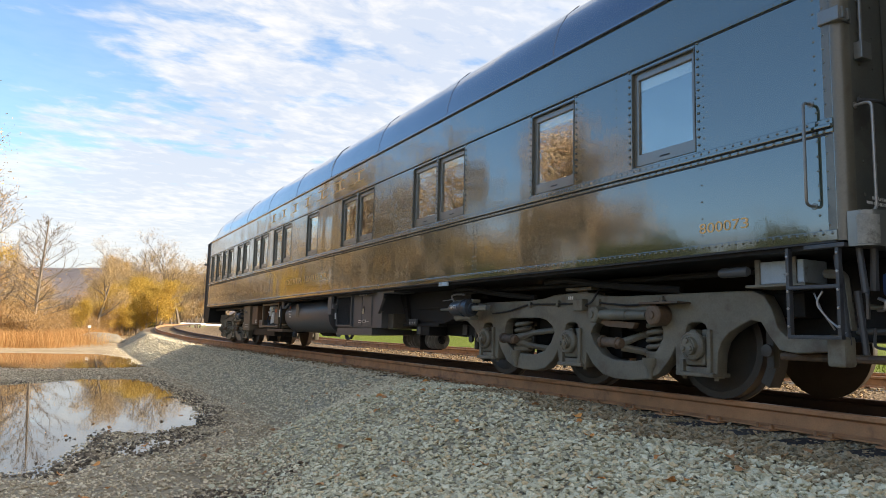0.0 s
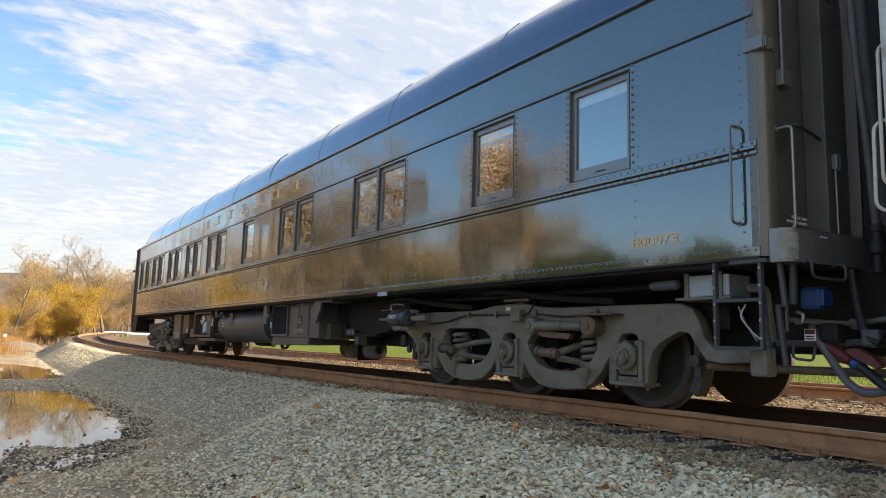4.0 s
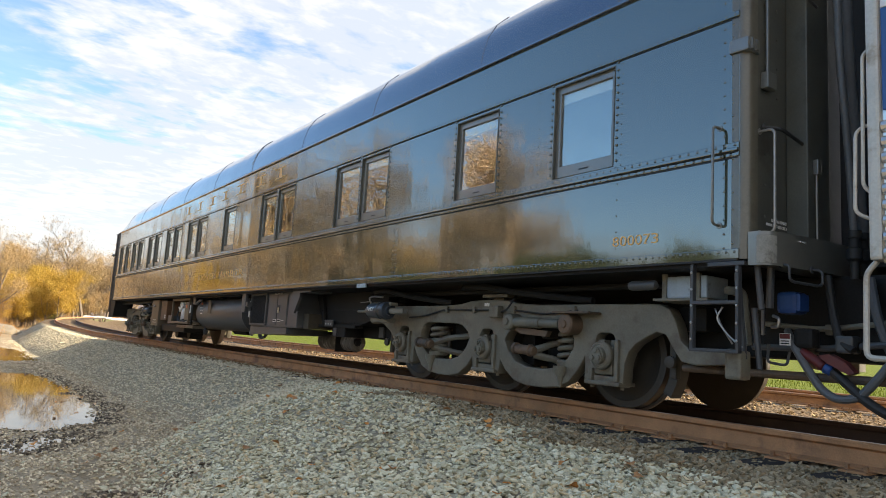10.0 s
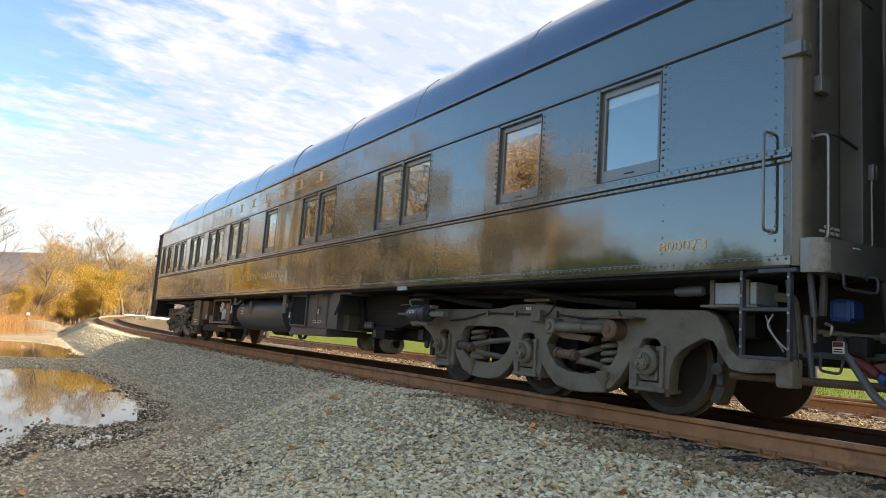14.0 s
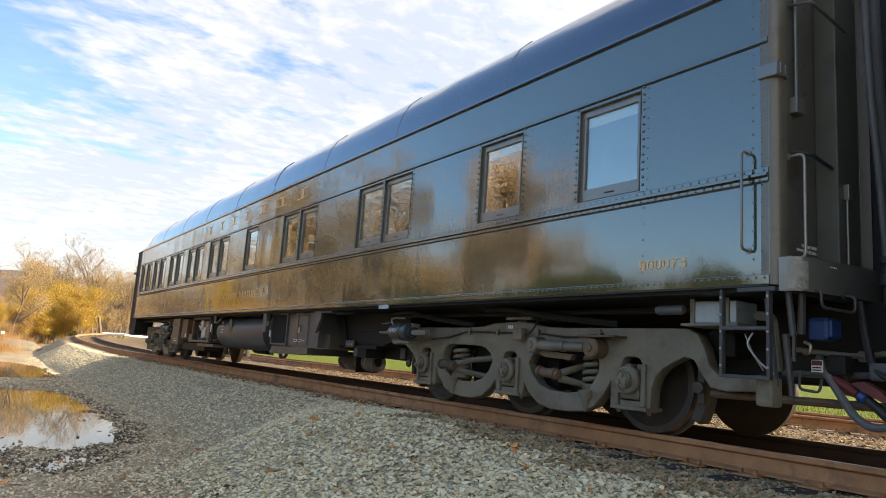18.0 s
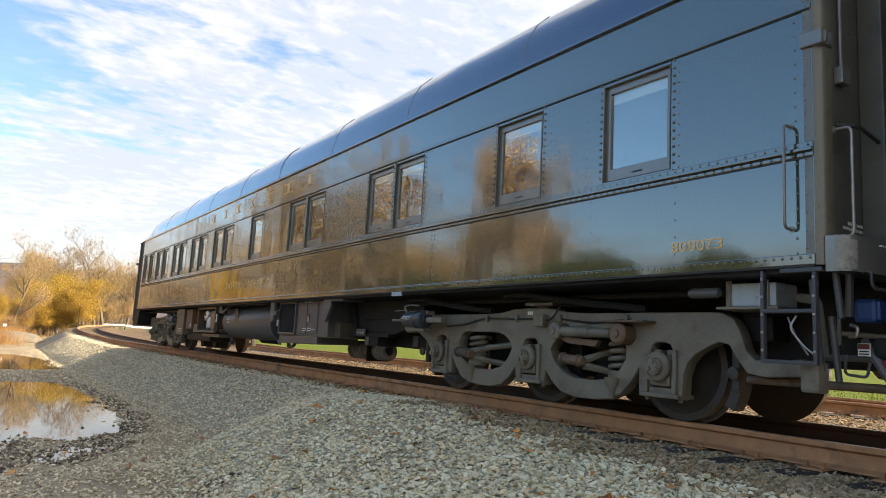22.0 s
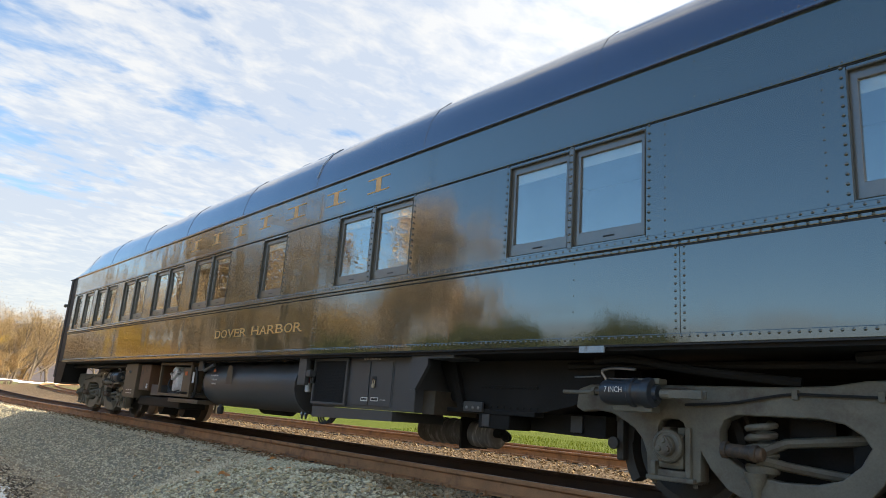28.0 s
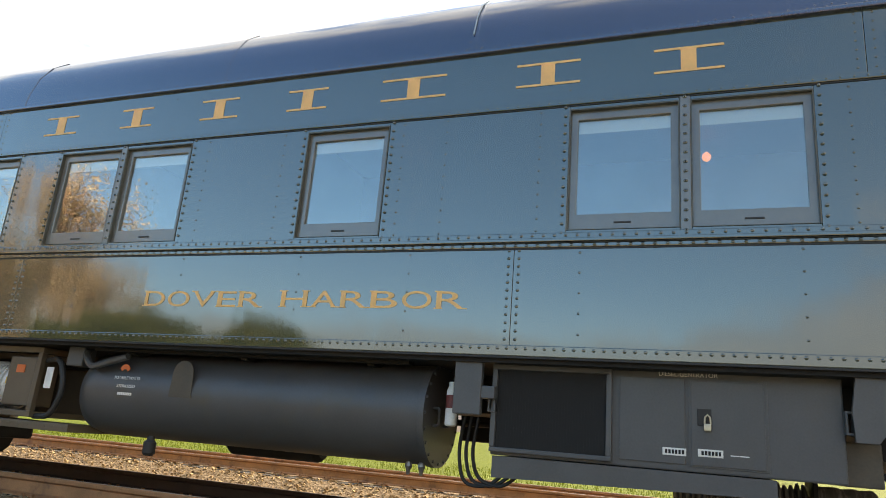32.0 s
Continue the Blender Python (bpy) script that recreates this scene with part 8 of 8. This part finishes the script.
def base_stones(rng, n=10):
    out = []
    for k in range(n):
        bm = bmesh.new()
        if k % 3:
            bmesh.ops.create_cube(bm, size=1.5)
            bmesh.ops.triangulate(bm, faces=bm.faces)
            for v in bm.verts:
                v.co += Vector((rng.uniform(-0.3, 0.3), rng.uniform(-0.3, 0.3), rng.uniform(-0.3, 0.3)))
        else:
            bmesh.ops.create_icosphere(bm, subdivisions=1, radius=1.0)
        sx, sy, sz = rng.uniform(0.8, 1.4), rng.uniform(0.7, 1.05), rng.uniform(0.38, 0.66)
        for v in bm.verts:
            v.co = v.co * (1 + rng.uniform(-0.18, 0.18))
        # broken faces: flatten the lump against a few planes
        for c in range(7):
            d = Vector((rng.gauss(0, 1), rng.gauss(0, 1), rng.gauss(0, 1))).normalized()
            lim = rng.uniform(0.42, 0.75)
            for v in bm.verts:
                over = v.co.dot(d) - lim
                if over > 0:
                    v.co -= d * over
        for v in bm.verts:
            v.co = Vector((v.co.x * sx * 1.25, v.co.y * sy * 1.25, v.co.z * sz * 1.25))
        bm.verts.ensure_lookup_table()
        bm.verts.index_update()
        out.append((np.array([v.co[:] for v in bm.verts]), np.array([[q.index for q in f.verts] for f in bm.faces])))
        bm.free()
    return out


def scatter(name, label, category, spots, mat, seed):
    """spots: (x, y, radius); one joined mesh of stones that lie on the ground."""
    rng = random.Random(seed)
    shapes = base_stones(rng)
    V, F, o = [], [], 0
    for x, y, r in spots:
        v, f = shapes[rng.randrange(len(shapes))]
        m = np.array(Euler((rng.uniform(-0.6, 0.6), rng.uniform(-0.6, 0.6), rng.uniform(0, 6.28))).to_matrix())
        V.append(v @ m.T * r + np.array((x, y, ground_height(x, y) + r * rng.uniform(-0.1, 0.85))))
        F.append(f + o)
        o += len(v)
    V, F = np.concatenate(V), np.concatenate(F)
    me = bpy.data.meshes.new(name)
    me.vertices.add(len(V))
    me.vertices.foreach_set("co", V.astype(np.float32).ravel())
    me.loops.add(F.size)
    me.loops.foreach_set("vertex_index", F.astype(np.int32).ravel())
    me.polygons.add(len(F))
    me.polygons.foreach_set("loop_start", np.arange(0, F.size, 3, dtype=np.int32))
    me.polygons.foreach_set("use_smooth", np.zeros(len(F), dtype=bool))
    me.update(calc_edges=True)
    me.materials.append(mat)
    return tagged(new(name, me), label, category, kind="stuff")


def stones():
    rng = random.Random(77)
    near, brown, damp = [], [], []
    while len(near) < 92000:
        # thinner with distance, over the slope on the near side
        y = 1.6 + 44 * rng.random() ** 2.9 if rng.random() > 0.10 else rng.uniform(-7, 1.7)
        x = rng.uniform(-1.0, 5.12)
        edge = x - toe(y)
        if edge < -0.1 and rng.random() > math.exp(edge * 3.5) * 0.8:
            continue
        r = 0.0118 + 0.0135 * rng.random() ** 1.3
        if y < 5.2 and x > 4.42:
            # bare ends of the ties beside the rail
            k = (y + 5.94) / 0.51
            if abs(k - round(k)) * 0.51 < 0.12 + r * 0.6 or x > 4.98:
                if rng.random() > 0.22:
                    continue
            r *= 0.75
        near.append((x + bend(y), y, r))
    # zone of rust stain, widened to darken the ground the train shades
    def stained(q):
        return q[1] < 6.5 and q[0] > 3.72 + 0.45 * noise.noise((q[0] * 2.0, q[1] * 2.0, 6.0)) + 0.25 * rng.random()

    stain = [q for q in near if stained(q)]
    scatter("stained_ballast", "rust-stained ballast stones beside the rail, darkened for the train's shade", "gravel", stain, STAINSHADEST, 8)
    gone = set(stain)
    near = [q for q in near if q not in gone]
    scatter("ballast", "coarse crushed grey ballast stones", "gravel", [q for q in near if q[1] < 8.2 + 1.2 * noise.noise((q[0], q[1], 2.0))], BALLAST, 1)
    scatter("dusty_ballast", "dusty grey-brown ballast along the track", "gravel", [q for q in near if q[1] >= 8.2 + 1.2 * noise.noise((q[0], q[1], 2.0))], DUSTST, 6)
    for k in range(17000):
        brown.append((rng.uniform(6.9, 11.45), -3 + 30 * rng.random() ** 1.5, rng.uniform(0.014, 0.030)))
    for k in range(5200):       # rust-stained stones along the near rail
        y = 6.2 + 24 * rng.random() ** 1.4
        brown.append((5.08 - abs(rng.gauss(0, 0.20)) + bend(y), y, rng.uniform(0.011, 0.024)))
    for k in range(2500):
        brown.append((rng.uniform(5.3, 6.6), -2 + 26 * rng.random() ** 1.5, rng.uniform(0.020, 0.036)))
    scatter("brown_ballast", "sunlit brown ballast stones between the tracks", "gravel", brown, BROWNST, 2)
    while len(damp) < 44000:
        y = 3.0 + 22 * rng.random() ** 1.6 if rng.random() > 0.16 else rng.uniform(-7, 3.2)
        x = rng.uniform(-2.6, 2.9) if rng.random() > 0.12 else -2.5 - 4 * rng.random() ** 2
        if x > toe(y) + 0.35:
            continue
        if poly_dist(PUDDLE, x, y) < -0.25 and rng.random() > 0.06:
            continue
        damp.append((x, y, rng.uniform(0.007, 0.020) * (1 + 0.03 * y)))
    wet = []
    while len(wet) < 7000:
        y = 4.6 + 16 * rng.random() ** 1.5
        x = rng.uniform(-1.2, 2.8)
        d = min(poly_dist(PUDDLE, x, y), poly_dist(PUDDLE2, x, y), poly_dist(PUDDLE4, x, y))
        if d > 0.22 + 0.25 * noise.noise((x * 1.7, y * 1.7, 4.0)) or (d < -0.12 and rng.random() > (0.75 if noise.noise((x * 2.6, y * 1.5, 8.0)) > 0.28 else 0.08)):
            continue
        wet.append((x, y, rng.uniform(0.010, 0.026)))
    scatter("wet_litter", "dark wet gravel and litter at the puddle's edge", "gravel", wet, WETST, 4)
    scatter("yard_gravel", "small damp dark gravel on the yard", "gravel", damp, DAMPST, 3)


stones()


def leaves_on_ground():
    rng = random.Random(9)
    mats = [material("fallen_leaf_orange", (0.56, 0.23, 0.05), 0.6, vary=0.3, scale=30, fine=200, bump=0.1, rand=0.3), material("fallen_leaf_brown", (0.36, 0.18, 0.07), 0.7, vary=0.3, scale=30, fine=200, bump=0.1, rand=0.3)]
    shapes = []
    for k in range(4):
        bm = bmesh.new()
        pts = []
        for i in range(14):
            a = 2 * math.pi * i / 14
            r = 0.045 * (1 + 0.35 * math.cos(a) + 0.22 * (i % 2))
            pts.append(bm.verts.new((r * math.cos(a), r * 0.8 * math.sin(a), 0.012 * math.sin(2 * a + k) + 0.006)))
        c = bm.verts.new((0, 0, 0.0))
        for i in range(14):
            bm.faces.new((c, pts[i], pts[(i + 1) % 14]))
        me = bpy.data.meshes.new("fallen_leaf")
        bm.to_mesh(me)
        bm.free()
        me.materials.append(mats[k % 2])
        shapes.append(me)
    for k in range(130):
        y = 2.8 + 13 * rng.random() ** 1.8
        x = rng.uniform(-1.6, 4.5)
        ob = new("fallen_leaf", shapes[rng.randrange(4)])
        ob.matrix_world = pose(x, y, ground_height(x, y) + 0.03, rng.uniform(-25, 25), rng.uniform(-25, 25), rng.uniform(0, 360)) @ Matrix.Scale(rng.uniform(0.5, 0.95), 4)
        tagged(ob, "fallen orange-brown autumn leaf on the gravel", "leaf", group="fallen leaves")


leaves_on_ground()


def motions():
    """The train stands, then rolls off towards the near end of the tracks; its wheels turn with it."""
    walk(car, [(t, pose(CX, -s, RAIL)) for t, s in TRAIN])
    walk(next_car, [(t, pose(CX, -s, RAIL)) for t, s in TRAIN])
    ts = [0.0] + [19.9 + 0.1 * k for k in range(122)]
    rows = []
    for t in ts:
        t = min(t, 32.0)
        s = 0.0
        for (t0, s0), (t1, s1) in zip(TRAIN, TRAIN[1:]):
            if t0 <= t <= t1:
                s = s0 + (s1 - s0) * (t - t0) / (t1 - t0)
        rows.append((t, math.degrees(s / 0.457)))
    for w, x, y in WHEELS:
        walk(w, [(t, pose(x, y, 0.457, a, 0, 0)) for t, a in rows])


motions()
